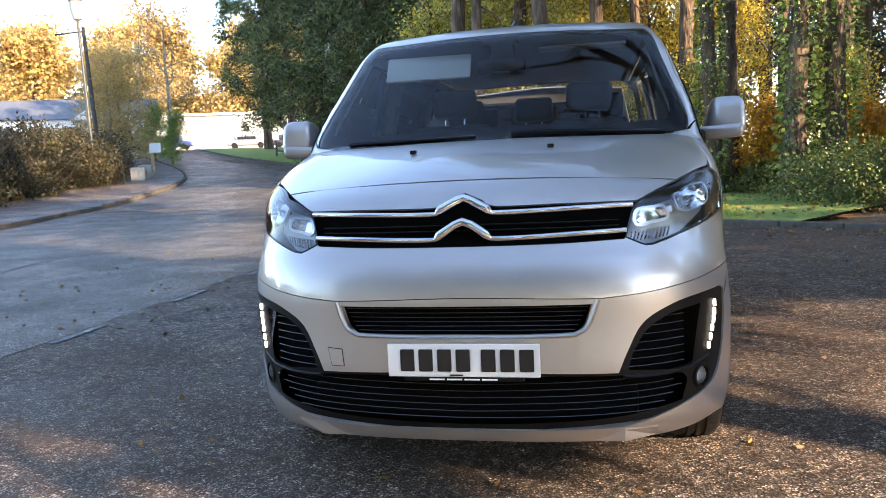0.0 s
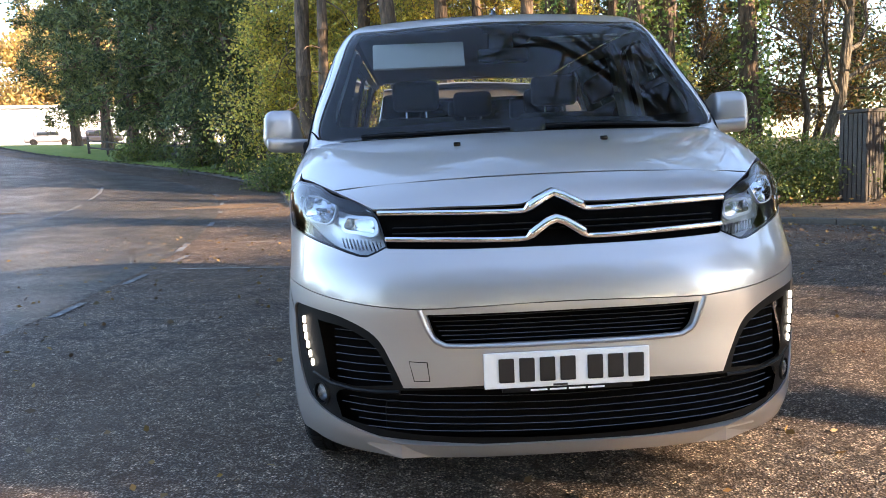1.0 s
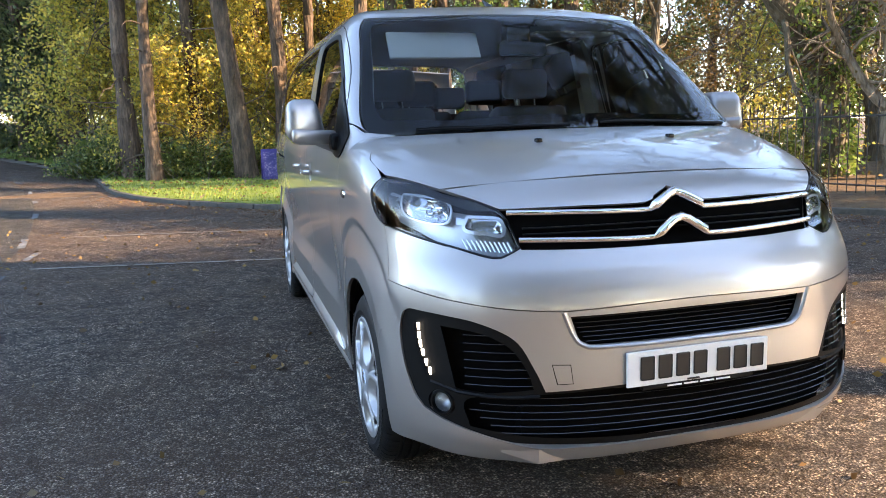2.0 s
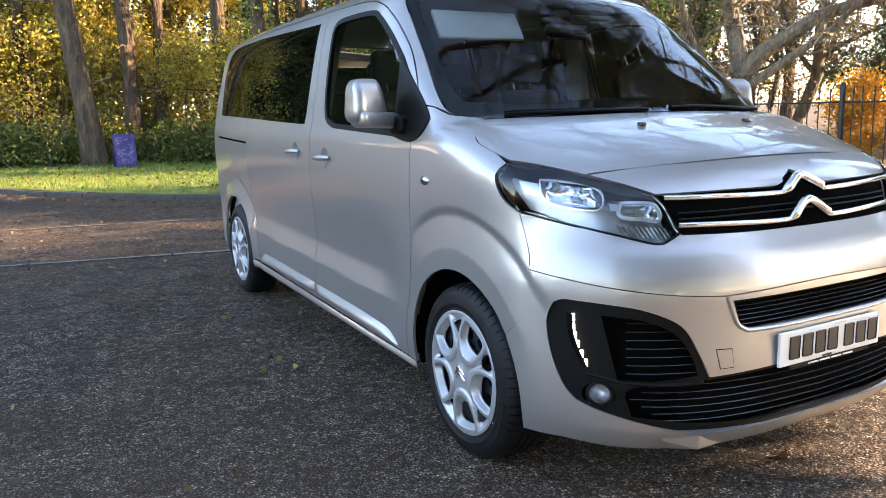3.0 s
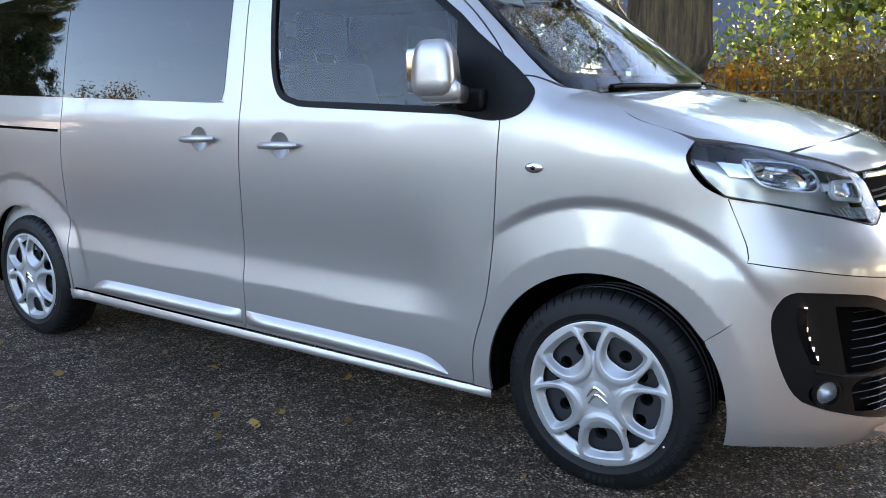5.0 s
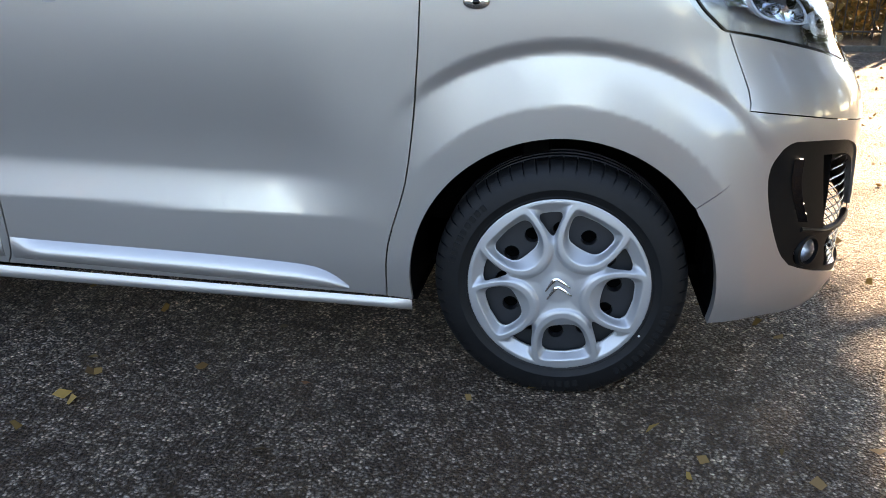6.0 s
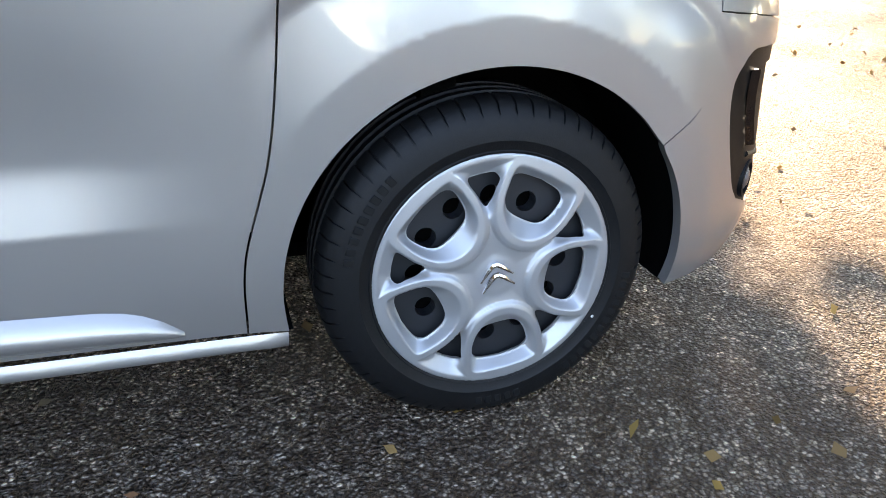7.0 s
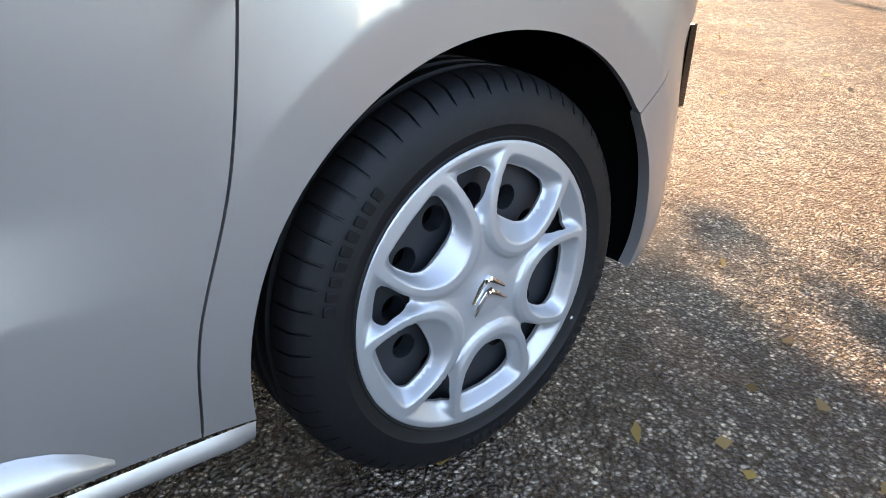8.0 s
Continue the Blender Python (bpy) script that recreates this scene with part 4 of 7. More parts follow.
def slide_door(s):
    hole = [[(2.552, 1.25), (2.530, 1.30), (2.522, 1.60), (2.525, 1.745)], [(2.525, 1.745), (3.64, 1.768)], [(3.64, 1.768), (3.64, 1.280)], [(3.64, 1.280), (2.60, 1.246), (2.552, 1.25)]]
    ring = arc(2.655, 1.080, 0.052, 0, 360, 30)
    ob = panel("sliding_door", "side", [SEAM_B, [(2.475, 0.272), (3.72, 0.300)], SEAM_C[::-1], [(3.665, 1.818), (2.405, 1.815)]], SILVER, van, s, holes=[hole, [ring]], cell=0.018 if s < 0 else 0.03)
    panel("side_window", "side", [[(2.54, 1.240), (2.514, 1.275), (2.508, 1.60), (2.510, 1.757)], [(2.510, 1.757), (3.662, 1.782)], [(3.662, 1.782), (3.662, 1.264)],
          [(3.662, 1.264), (2.6, 1.231), (2.54, 1.240)]], TINTED, ob, s, off=0.002, gap=0, cell=0.04, depth=0.005, label="black tinted sliding door window")
    handle(2.655, 1.080, s, ob)
    bulge("door_moulding", [(2.48, 0.294), (3.57, 0.300)], [(2.48, 0.359), (3.42, 0.374), (3.50, 0.358), (3.57, 0.310)], 2.480, 3.568, s, ob, 0.024, 0.10)


def quarter(s):
    hole = [[(3.688, 1.282), (3.688, 1.766)], [(3.688, 1.766), (4.28, 1.758), (4.43, 1.722), (4.51, 1.64), (4.535, 1.55)], [(4.535, 1.55), (4.50, 1.308)], [(4.50, 1.308), (3.688, 1.282)]]
    rail = [[(3.70, 1.096), (4.60, 1.120)], [(4.60, 1.120), (4.60, 1.134)], [(4.60, 1.134), (3.70, 1.110)], [(3.70, 1.110), (3.70, 1.096)]]
    ob = panel("rear_quarter_panel", "side", [SEAM_C, [(3.72, 0.30), (3.752, 0.245)], arc(HUB_Y + BASE, HUB_Z, ARCH - 0.004, 191, -11), [(4.522, 0.247), (4.70, 0.285)],
               [(4.70, 0.285), (4.775, 0.40), (4.79, 0.9), (4.76, 1.3), (4.66, 1.76)], [(4.66, 1.76), (4.40, 1.803), (3.665, 1.818)]], SILVER, van, s, holes=[hole, rail], cell=0.024)
    panel("quarter_window", "side", [[(3.668, 1.264), (3.668, 1.782)], [(3.668, 1.782), (4.30, 1.774), (4.45, 1.738), (4.53, 1.65), (4.555, 1.55)], [(4.555, 1.55), (4.52, 1.288)], [(4.52, 1.288), (3.668, 1.264)]],
          TINTED, ob, s, off=0.002, gap=0, cell=0.04, depth=0.005, label="black tinted quarter window")
    panel("door_rail", "side", [[(3.68, 1.085), (4.62, 1.110)], [(4.62, 1.110), (4.62, 1.146)], [(4.62, 1.146), (3.68, 1.121)], [(3.68, 1.121), (3.68, 1.085)]], GAP, ob, s, off=-0.014, gap=0, cell=0.05, depth=0)
    bulge("sill", [(1.256, 0.207), (3.755, 0.240)], [(1.256, 0.240), (1.33, 0.241), (3.755, 0.292)], 1.256, 3.752, s, van, 0.010, 0.004, 0.7)


for s in (-1, 1):
    fender(s)
    front_door(s)
    slide_door(s)
    quarter(s)

panel("bonnet", "top", [[(0, 0.272), (0.20, 0.275), (0.388, 0.291), (0.56, 0.325), (0.736, 0.382)], [(0.736, 0.382), (0.792, 0.470), (0.867, 0.597), (0.8725, 0.612)],
      [(0.8725, 0.612), (0.885, 0.70), (0.886, 0.786), (0.850, 0.866), (0.79, 0.95)], [(0.79, 0.95), (0.62, 0.893), (0.40, 0.835), (0, 0.795)],
      mirror([(0.79, 0.95), (0.62, 0.893), (0.40, 0.835), (0, 0.795)]), mirror([(0.8725, 0.612), (0.885, 0.70), (0.886, 0.786), (0.850, 0.866), (0.79, 0.95)]),
      mirror([(0.736, 0.382), (0.792, 0.470), (0.867, 0.597), (0.8725, 0.612)]), mirror([(0, 0.272), (0.20, 0.275), (0.388, 0.291), (0.56, 0.325), (0.736, 0.382)])],
      SILVER, van, cell=0.026)
NOSE_TOP = [(0.736, 0.382, 1.0735), (0.56, 0.325, 1.092), (0.388, 0.291, 1.099), (0.20, 0.275, 1.104), (0, 0.272, 1.106)]
GRILLE_TOP = [(0.592, 1.012), (0.35, 1.014), (0.105, 1.014), (0.065, 1.034), (0, 1.060)]
GRILLE_LOW = [(0.545, 0.893), (0.30, 0.886), (0, 0.884)]
LAMP_EDGE = [(0.592, 0.225, 1.014), (0.655, 0.285, 1.043), (0.736, 0.382, 1.0735)]
panel("front_panel", "nose", [NOSE_TOP, mirror(NOSE_TOP), mirror(LAMP_EDGE), mirror(GRILLE_TOP)[::-1], GRILLE_TOP[::-1], LAMP_EDGE], SILVER, van, cell=0.02)

# bumper: upper skin, lower skin with its openings
def arch_front(s):
    return [tuple(on_side(y, z, s)) for y, z in arc(HUB_Y, HUB_Z, ARCH, 144, 192, 6)]


panel("bumper_upper", "nose", [GRILLE_LOW[::-1], LAMP_LOW, BUMPER_SIDE, BUMPER_SEAM[::-1], [(0.46, 0.706), (0.0, 0.716), (-0.46, 0.706)], mirror(BUMPER_SEAM[::-1]), mirror(BUMPER_SIDE),
      mirror(LAMP_LOW), mirror(GRILLE_LOW[::-1])], SILVER, van, cell=0.02)
LIP = [(0.905, 0.474, 0.226), (0.86, 0.330, 0.232), (0.76, 0.222), (0.52, 0.212), (0.25, 0.211), (0, 0.211)]
GRILLE_HOLE = [[(-0.432, 0.690), (0.432, 0.690)], [(0.432, 0.690), (0.405, 0.615), (0.372, 0.592)], [(0.372, 0.592), (-0.372, 0.592)], [(-0.372, 0.592), (-0.405, 0.615), (-0.432, 0.690)]]
FOG_HOLE = [FOG_EDGE, FOG_OUT, FOG_LOW, FOG_KEEL, mirror(FOG_LOW), mirror(FOG_OUT), mirror(FOG_EDGE), [(-0.513, 0.456), (0, 0.466), (0.513, 0.456)]]
bumper = panel("bumper_lower", "nose", [[(0.46, 0.706), (0.0, 0.716), (-0.46, 0.706)], mirror(BUMPER_SEAM[::-1]), [(-0.918, 0.439, 0.777), (-0.931, 0.446, 0.640), (-0.935, 0.47, 0.598), (-0.937, 0.540, 0.540)],
      arch_front(-1), mirror(LIP)[::-1], LIP[::-1], arch_front(1)[::-1], [(0.937, 0.540, 0.540), (0.935, 0.47, 0.598), (0.931, 0.446, 0.640), (0.918, 0.439, 0.777)], BUMPER_SEAM[::-1]],
      SILVER, van, holes=[GRILLE_HOLE, FOG_HOLE], gap=0.0006, cell=0.02, depth=0.022)
panel("bumper_insert", "nose", [[(-0.52, 0.47), (0, 0.48), (0.52, 0.47)], [(0.52, 0.47), (0.59, 0.635), (0.70, 0.686), (0.79, 0.704), (0.875, 0.712)], [(0.875, 0.712), (0.895, 0.69), (0.902, 0.62), (0.897, 0.52), (0.876, 0.41), (0.85, 0.362)],
      [(0.85, 0.362), (0.70, 0.30), (0.47, 0.276), (0, 0.252), (-0.47, 0.276), (-0.70, 0.30), (-0.85, 0.362)],
      mirror([(0.875, 0.712), (0.895, 0.69), (0.902, 0.62), (0.897, 0.52), (0.876, 0.41), (0.85, 0.362)]), mirror([(0.52, 0.47), (0.59, 0.635), (0.70, 0.686), (0.79, 0.704), (0.875, 0.712)])],
      PLASTIC, bumper, off=-0.007, gap=0, cell=0.03, depth=0, label="black plastic bumper insert",
      holes=[[[(-0.73, 0.335), (-0.47, 0.300), (0, 0.280), (0.47, 0.300), (0.73, 0.335)], [(0.73, 0.335), (0.735, 0.425), (0.53, 0.445)], [(0.53, 0.445), (0, 0.456), (-0.53, 0.445)], [(-0.53, 0.445), (-0.735, 0.425), (-0.73, 0.335)]],
             *[[[(x * 0.80, 0.655), (x * 0.70, 0.640), (x * 0.615, 0.595), (x * 0.565, 0.52), (x * 0.548, 0.462)], [(x * 0.548, 0.462), (x * 0.70, 0.448), (x * 0.765, 0.450)], [(x * 0.765, 0.450), (x * 0.80, 0.655)]] for x in (1, -1)],
             *[[[(x * 0.802 + 0.034 * math.cos(a), 0.400 + 0.042 * math.sin(a)) for a in (2 * math.pi * k / 20 for k in range(21))]] for x in (1, -1)]])
# keel of the bumper, with a crisp corner on each side
bm = bmesh.new()
rows = []
for x, zt in ((-0.64, 0.263), (-0.53, 0.2635), (0.53, 0.2635), (0.64, 0.263)):
    low = 0.215 + 0.045 * (abs(x) - 0.53)
    flush = (abs(x) - 0.53) / 0.11
    y = on_nose(x, 0.25).y - 0.004 + 0.022 * flush
    rows.append([bm.verts.new(p) for p in (on_nose(x, zt, 0.0015), on_nose(x, 0.5 * (zt + 0.25), 0.004), (x, y, low), (x * 0.97, y + 0.10, low + 0.010))])
for r, q in zip(rows, rows[1:]):
    for k in range(3):
        bm.faces.new((r[k], q[k], q[k + 1], r[k + 1]))
bmesh.ops.recalc_face_normals(bm, faces=bm.faces)
part("bumper_keel", bm, SILVER, bumper, smooth=False)
panel("grille_back", "nose", [[(-0.86, 0.74), (0.86, 0.74)], [(0.86, 0.74), (0.86, 0.24)], [(0.86, 0.24), (-0.86, 0.24)], [(-0.86, 0.24), (-0.86, 0.74)]], GAP, bumper, off=-0.06, gap=0, cell=0.05, depth=0)


def slat(x0, x1, z, off, r, material, parent, name="slat", bend=0.0, flat=0.6):
    n = max(int(abs(x1 - x0) / 0.06), 2)
    xs = [x0 + (x1 - x0) * i / n for i in range(n + 1)]
    return part(name, tube(bmesh.new(), [on_nose(x, z + bend * abs(x), off) for x in xs], r, 6, flat), material, parent)


SATIN = mat("satin_black", (0.030, 0.030, 0.032), 0.25)
for i in range(6):
    z = 0.604 + 0.0152 * i
    w = 0.375 + 0.055 * (z - 0.60) / 0.09
    slat(-w, w, z, -0.022, 0.0026, SATIN, bumper, bend=0.0)
for i in range(7):
    z = 0.300 + 0.0235 * i
    w = 0.735 - 0.03 * abs(i - 3) if i < 6 else 0.52
    slat(-w, w, z, -0.020, 0.0025, SATIN, bumper, bend=0.022)
for x in (1, -1):
    for i in range(7):
        z = 0.470 + 0.0265 * i
        inner = 0.548 + max(0, (z - 0.46)) ** 1.6 * 1.25
        slat(x * inner, x * 0.745, z, -0.020, 0.0025, SATIN, bumper, bend=0.0)
    part("cross_bar", tube(bmesh.new(), [on_nose(x * a, b, -0.012) for a, b in ((0.83, 0.466), (0.76, 0.445), (0.68, 0.438), (0.60, 0.437), (0.53, 0.440))], 0.011, 8, 0.7), PLASTIC, bumper)

# chromed bars that rise to two chevrons
bars = new("grille")
bars.parent = van
panel("grille_panel", "nose", [[(0.59, 1.016), (0.35, 1.018), (0.105, 1.018), (0.065, 1.038), (0, 1.064)], mirror([(0.59, 1.016), (0.35, 1.018), (0.105, 1.018), (0.065, 1.038), (0, 1.064)]), [(-0.59, 1.016), (-0.55, 0.89)], [(-0.55, 0.89), (0, 0.88), (0.55, 0.89)], [(0.55, 0.89), (0.59, 1.016)]],
      GAP, bars, off=-0.022, gap=0, cell=0.03, depth=0)
for z in (0.938, 0.956):
    slat(-0.53, 0.53, z, -0.012, 0.005, PLASTIC, bars)


def chrome_bar(z_end, z_in, apex, r):
    pts = [(0.572 if z_end > 0.95 else 0.548, z_end), (0.40, z_end * 0.6 + z_in * 0.4), (0.20, z_in), (0.098, z_in), (0.083, z_in + 0.008), (0.028, apex - 0.010), (0.0, apex)]
    line = pts[:-1] + [(0, apex)] + [(-x, z) for x, z in pts[-2::-1]]
    p3 = [on_nose(x, z, 0.004 + (0.012 if abs(x) < 0.09 else 0.0)) for x, z in smooth_line(line, 0.03)]
    rad = [r * (1.75 if abs(p.x) < 0.088 else 1.0) for p in p3]
    return part("chrome_bar", tube(bmesh.new(), p3, rad, 10, 1.0, (0, -1, 0.0)), CHROME, bars)


chrome_bar(1.000, 0.992, 1.036, 0.0095)
chrome_bar(0.918, 0.906, 0.962, 0.0095)


def headlamp(s):
    out = [LAMP_TOP, LAMP_IN, LAMP_LOW, LAMP_OUT]
    ob = panel("headlamp", "nose", out, LENS, van, s, gap=0.006, cell=0.022, depth=0.01, label="clear headlamp with chromed reflectors")
    ob.visible_shadow = False
    edge = loop_of([flat_of("nose", c, s) for c in out], 0.016)
    sheet("lamp_rim", inset(edge, 0.001), [inset(edge, 0.005)], lay_on("nose", s, -0.002), GLOSSBLACK, ob, 0.02, 0.012)
    sheet("lamp_housing", inset(edge, 0.004), [], lay_on("nose", s, -0.070), REFLECTOR, ob, 0.02, 0)
    brow = [LAMP_TOP, [(0.592, 0.225, 1.014), (0.655, 0.285, 1.018), (0.727, 0.352, 1.046), (0.80, 0.475, 1.082), (0.879, 0.608, 1.111)]]
    panel("lamp_brow", "nose", brow, GLOSSBLACK, ob, s, off=-0.012, gap=0.0, cell=0.02, depth=0)

    def bowl(name, pts, bezel, deep):
        """A hollow reflector of any outline, with its bright bezel."""
        loop = loop_of([flat_of("nose", pts + pts[:1], s)], 0.006)
        bm, rings = bmesh.new(), []
        for d, off in ((0.0, -0.022), (0.003, -0.022 - 0.4 * deep), (0.008, -0.022 - 0.75 * deep), (0.016, -0.022 - 0.95 * deep), (0.024, -0.022 - deep)):
            p, _ = lay_on("nose", s, off)(inset(loop, d))
            rings.append([bm.verts.new(q) for q in p])
        for r, q in zip(rings, rings[1:]):
            for k in range(len(r)):
                bm.faces.new((r[k], r[(k + 1) % len(r)], q[(k + 1) % len(r)], q[k]))
        bm.faces.new(rings[-1])
        bowl_ob = part(name, bm, CHROME, ob)
        sheet("bezel", inset(loop, -bezel), [inset(loop, 0.0)], lay_on("nose", s, -0.018), GUIDE, ob, 0.012, 0.012)
        return bowl_ob
    bowl("main_reflector", [(0.846, 1.070), (0.795, 1.066), (0.742, 1.054), (0.731, 1.025), (0.758, 0.976), (0.835, 0.982), (0.864, 1.005)], 0.005, 0.042)
    c = on_nose(s * 0.795, 1.028, -0.045)
    bm = bmesh.new()
    bmesh.ops.create_uvsphere(bm, u_segments=20, v_segments=10, radius=0.015, matrix=Matrix.Translation(c))
    part("bulb", bm, LENS, ob)
    part("bulb_shield", tube(bmesh.new(), [on_nose(s * 0.822, 1.034, -0.040), on_nose(s * 0.770, 1.030, -0.040)], 0.006, 8), CHROME, ob)
    bowl("dip_reflector", [(0.687, 0.994), (0.640, 0.992), (0.598, 0.984), (0.594, 0.944), (0.640, 0.948), (0.698, 0.958)], 0.010, 0.036)
    for x0, x1, z0, z1, name in ((0.858, 0.892, 1.014, 1.068, "side_reflector"), (0.700, 0.722, 0.972, 1.000, "light_guide")):
        panel(name, "nose", [[(x0, z1 - 0.006), (x1, z1)], [(x1, z1), (x1 + 0.004, z0)], [(x1 + 0.004, z0), (x0 + 0.008, z0)], [(x0 + 0.008, z0), (x0, z1 - 0.006)]], CHROME if x0 > 0.8 else GUIDE, ob, s, off=-0.026, gap=0, cell=0.02, depth=0.008)
    bm = bmesh.new()
    for k in range(11):
        x = 0.715 - 0.0135 * k
        tube(bm, [on_nose(s * x, 0.928 - 0.0008 * k, -0.030), on_nose(s * (x - 0.012), 0.902 - 0.0012 * k, -0.030)], 0.0032, 6)
    part("fluting", bm, CHROME, ob)


REFLECTOR = varied("lamp_housing_grey", [(0.46, 0.465, 0.48), (0.56, 0.565, 0.58)], 20, 0.25, 200, 0.03, 0.001, metal=0.55)
GUIDE = mat("light_guide_white", (0.80, 0.83, 0.87), 0.18, 0.55)
headlamp(-1)
headlamp(1)


def fog_light(s):
    c = on_nose(s * 0.802, 0.400, -0.019)
    n = Vector(normals(np.array([tuple(c)]))[0])
    n.z *= 0.2
    n.normalize()
    q = n.to_track_quat("Z", "Y").to_matrix().to_4x4()
    m = Matrix.Translation(c) @ q
    bm = lathe(bmesh.new(), [(0.006, 0.046), (0.016, 0.043), (0.017, 0.036), (-0.004, 0.033)], 32, "z")
    bm.transform(m)
    ob = part("fog_lamp", bm, PLASTIC, van, "round fog lamp in a black ring")
    bm = lathe(bmesh.new(), [(0.002, 0.0335), (0.012, 0.028), (0.018, 0.015), (0.020, 0.001)], 28, "z")
    bm.transform(m)
    part("lens", bm, LENS, ob)
    bm = lathe(bmesh.new(), [(0.004, 0.033), (-0.014, 0.026), (-0.024, 0.012), (-0.026, 0.001)], 28, "z")
    bm.transform(m)
    part("reflector", bm, REFLECTOR, ob)


def day_lamp(s):
    """Six small lamps that face ahead beside a thin black fin on their outer side."""
    line = smooth_line([(0.850, 0.655), (0.848, 0.60), (0.838, 0.545), (0.822, 0.488)], 0.003)
    face = lambda x, z: on_nose(s * (x - 0.0048), z, -0.008).y + 0.005
    bm, rows = bmesh.new(), []
    for x, z in line:
        y = face(x, z)
        rows.append([bm.verts.new(p) for p in ((s * (x + 0.0056), y + 0.022, z), (s * (x + 0.0056), y - 0.0015, z), (s * (x + 0.0076), y - 0.0015, z), (s * (x + 0.0100), y + 0.022, z))])
    for r, q in zip(rows, rows[1:]):
        for k in range(3):
            bm.faces.new((r[k], r[k + 1], q[k + 1], q[k]))
    bm.faces.new(rows[0])
    bm.faces.new(rows[-1][::-1])
    bmesh.ops.recalc_face_normals(bm, faces=bm.faces)
    ob = part("daytime_lamp", bm, GLOSSBLACK, van, "strip of bright white daytime lamps", smooth=False)
    for i in range(6):
        x, z = line[int(len(line) * (i + 0.5) / 6)]
        c = Vector((s * x, face(x, z) + 0.004, z))
        part("led", boxed(c - Vector((0.0050, 0.004, 0.0122)), c + Vector((0.0050, 0.004, 0.0122)), 0.002), LED, ob)


for s in (-1, 1):
    fog_light(s)
    day_lamp(s)
panel("towing_cover", "nose", [[(-0.490, 0.540), (-0.436, 0.537)], [(-0.436, 0.537), (-0.430, 0.480)], [(-0.430, 0.480), (-0.476, 0.480)], [(-0.476, 0.480), (-0.490, 0.540)]], SILVER, bumper, off=0.0025, gap=0, cell=0.02, depth=0.004)
panel("towing_gap", "nose", [[(-0.4925, 0.5425), (-0.4335, 0.5395)], [(-0.4335, 0.5395), (-0.4275, 0.4775)], [(-0.4275, 0.4775), (-0.4785, 0.4775)], [(-0.4785, 0.4775), (-0.4925, 0.5425)]], GAP, bumper, off=0.0008, gap=0, cell=0.02, depth=0)

# lip under the upper grille, flanks of its opening
for x in (1, -1):
    pts = [(x * 0.452, 0.704), (x * 0.428, 0.640), (x * 0.405, 0.605), (x * 0.375, 0.590), (x * 0.2, 0.586), (0, 0.586)]
    part("grille_lip", tube(bmesh.new(), [on_nose(a, b, -0.004) for a, b in smooth_line(pts, 0.02)], 0.011, 10, 0.8), SILVER, bumper)

# number plate: white board, dark bars in place of its signs
plate = part("number_plate", boxed((-0.260, -0.008, 0.452), (0.260, 0.002, 0.566), 0.004), WHITE, van, "white number plate with black bars", smooth=False)
for k, x in enumerate((-0.190, -0.126, -0.062, 0.002, 0.088, 0.152, 0.216)):
    part("bar", boxed((x - 0.024, -0.0105, 0.472), (x + 0.024, -0.0085, 0.548), 0.004), INK, plate, smooth=False)
part("dealer_bar", boxed((-0.045, -0.0105, 0.4555), (0.0, -0.0085, 0.4615)), INK, plate, smooth=False)
part("plate_holder", boxed((-0.205, -0.007, 0.437), (0.205, 0.012, 0.451), 0.003), PLASTIC, plate, smooth=False)
for x in (-0.09, -0.03, 0.03, 0.09):
    part("pale_bar", boxed((x - 0.026, -0.0090, 0.4415), (x + 0.026, -0.0072, 0.4465)), WHITE, plate, smooth=False)

# windscreen, its dark border, cowl and wipers
screen_out = [SCREEN_BASE, SCREEN_SIDE, SCREEN_TOP, mirror(SCREEN_TOP), mirror(SCREEN_SIDE), mirror(SCREEN_BASE)]
ws = panel("windscreen", "over", screen_out, SCREEN, van, gap=0.003, cell=0.05, depth=0.004)
ws.visible_shadow = False
edge = loop_of([flat_of("over", c) for c in screen_out], 0.02)
inner = loop_of([flat_of("over", c) for c in [[(0.0, 0.905, 1.30), (0.40, 0.945, 1.30), (0.66, 1.03, 1.30), (0.74, 1.07, 1.31)], [(0.74, 1.07, 1.31), (0.775, 1.16, 1.39), (0.745, 1.35, 1.56), (0.70, 1.54, 1.715), (0.655, 1.605, 1.76)],
                [(0.655, 1.605, 1.76), (0.4, 1.535, 1.765), (0.10, 1.50, 1.77), (0.09, 1.45, 1.73), (0.0, 1.44, 1.73)],
                mirror([(0.655, 1.605, 1.76), (0.4, 1.535, 1.765), (0.10, 1.50, 1.77), (0.09, 1.45, 1.73), (0.0, 1.44, 1.73)]), mirror([(0.74, 1.07, 1.31), (0.775, 1.16, 1.39), (0.745, 1.35, 1.56), (0.70, 1.54, 1.715), (0.655, 1.605, 1.76)]),
                mirror([(0.0, 0.905, 1.30), (0.40, 0.945, 1.30), (0.66, 1.03, 1.30), (0.74, 1.07, 1.31)])]], 0.02)
sheet("screen_border", inset(edge, 0.002), [inner], lay_on("over", 1, -0.007), GLOSSBLACK, ws, 0.03, 0)


def wiper(pts, parent):
    p3 = [on_top(x, y, 0.010) for x, y in smooth_line(pts, 0.04)]
    part("wiper", tube(bmesh.new(), p3, [0.008 - 0.004 * i / len(p3) for i in range(len(p3))], 8), PLASTIC, parent)
    p3 = [on_top(x, y + 0.010, 0.006) for x, y in smooth_line(pts[1:], 0.04)]
    part("wiper_blade", tube(bmesh.new(), p3, 0.0045, 6), GAP, parent)


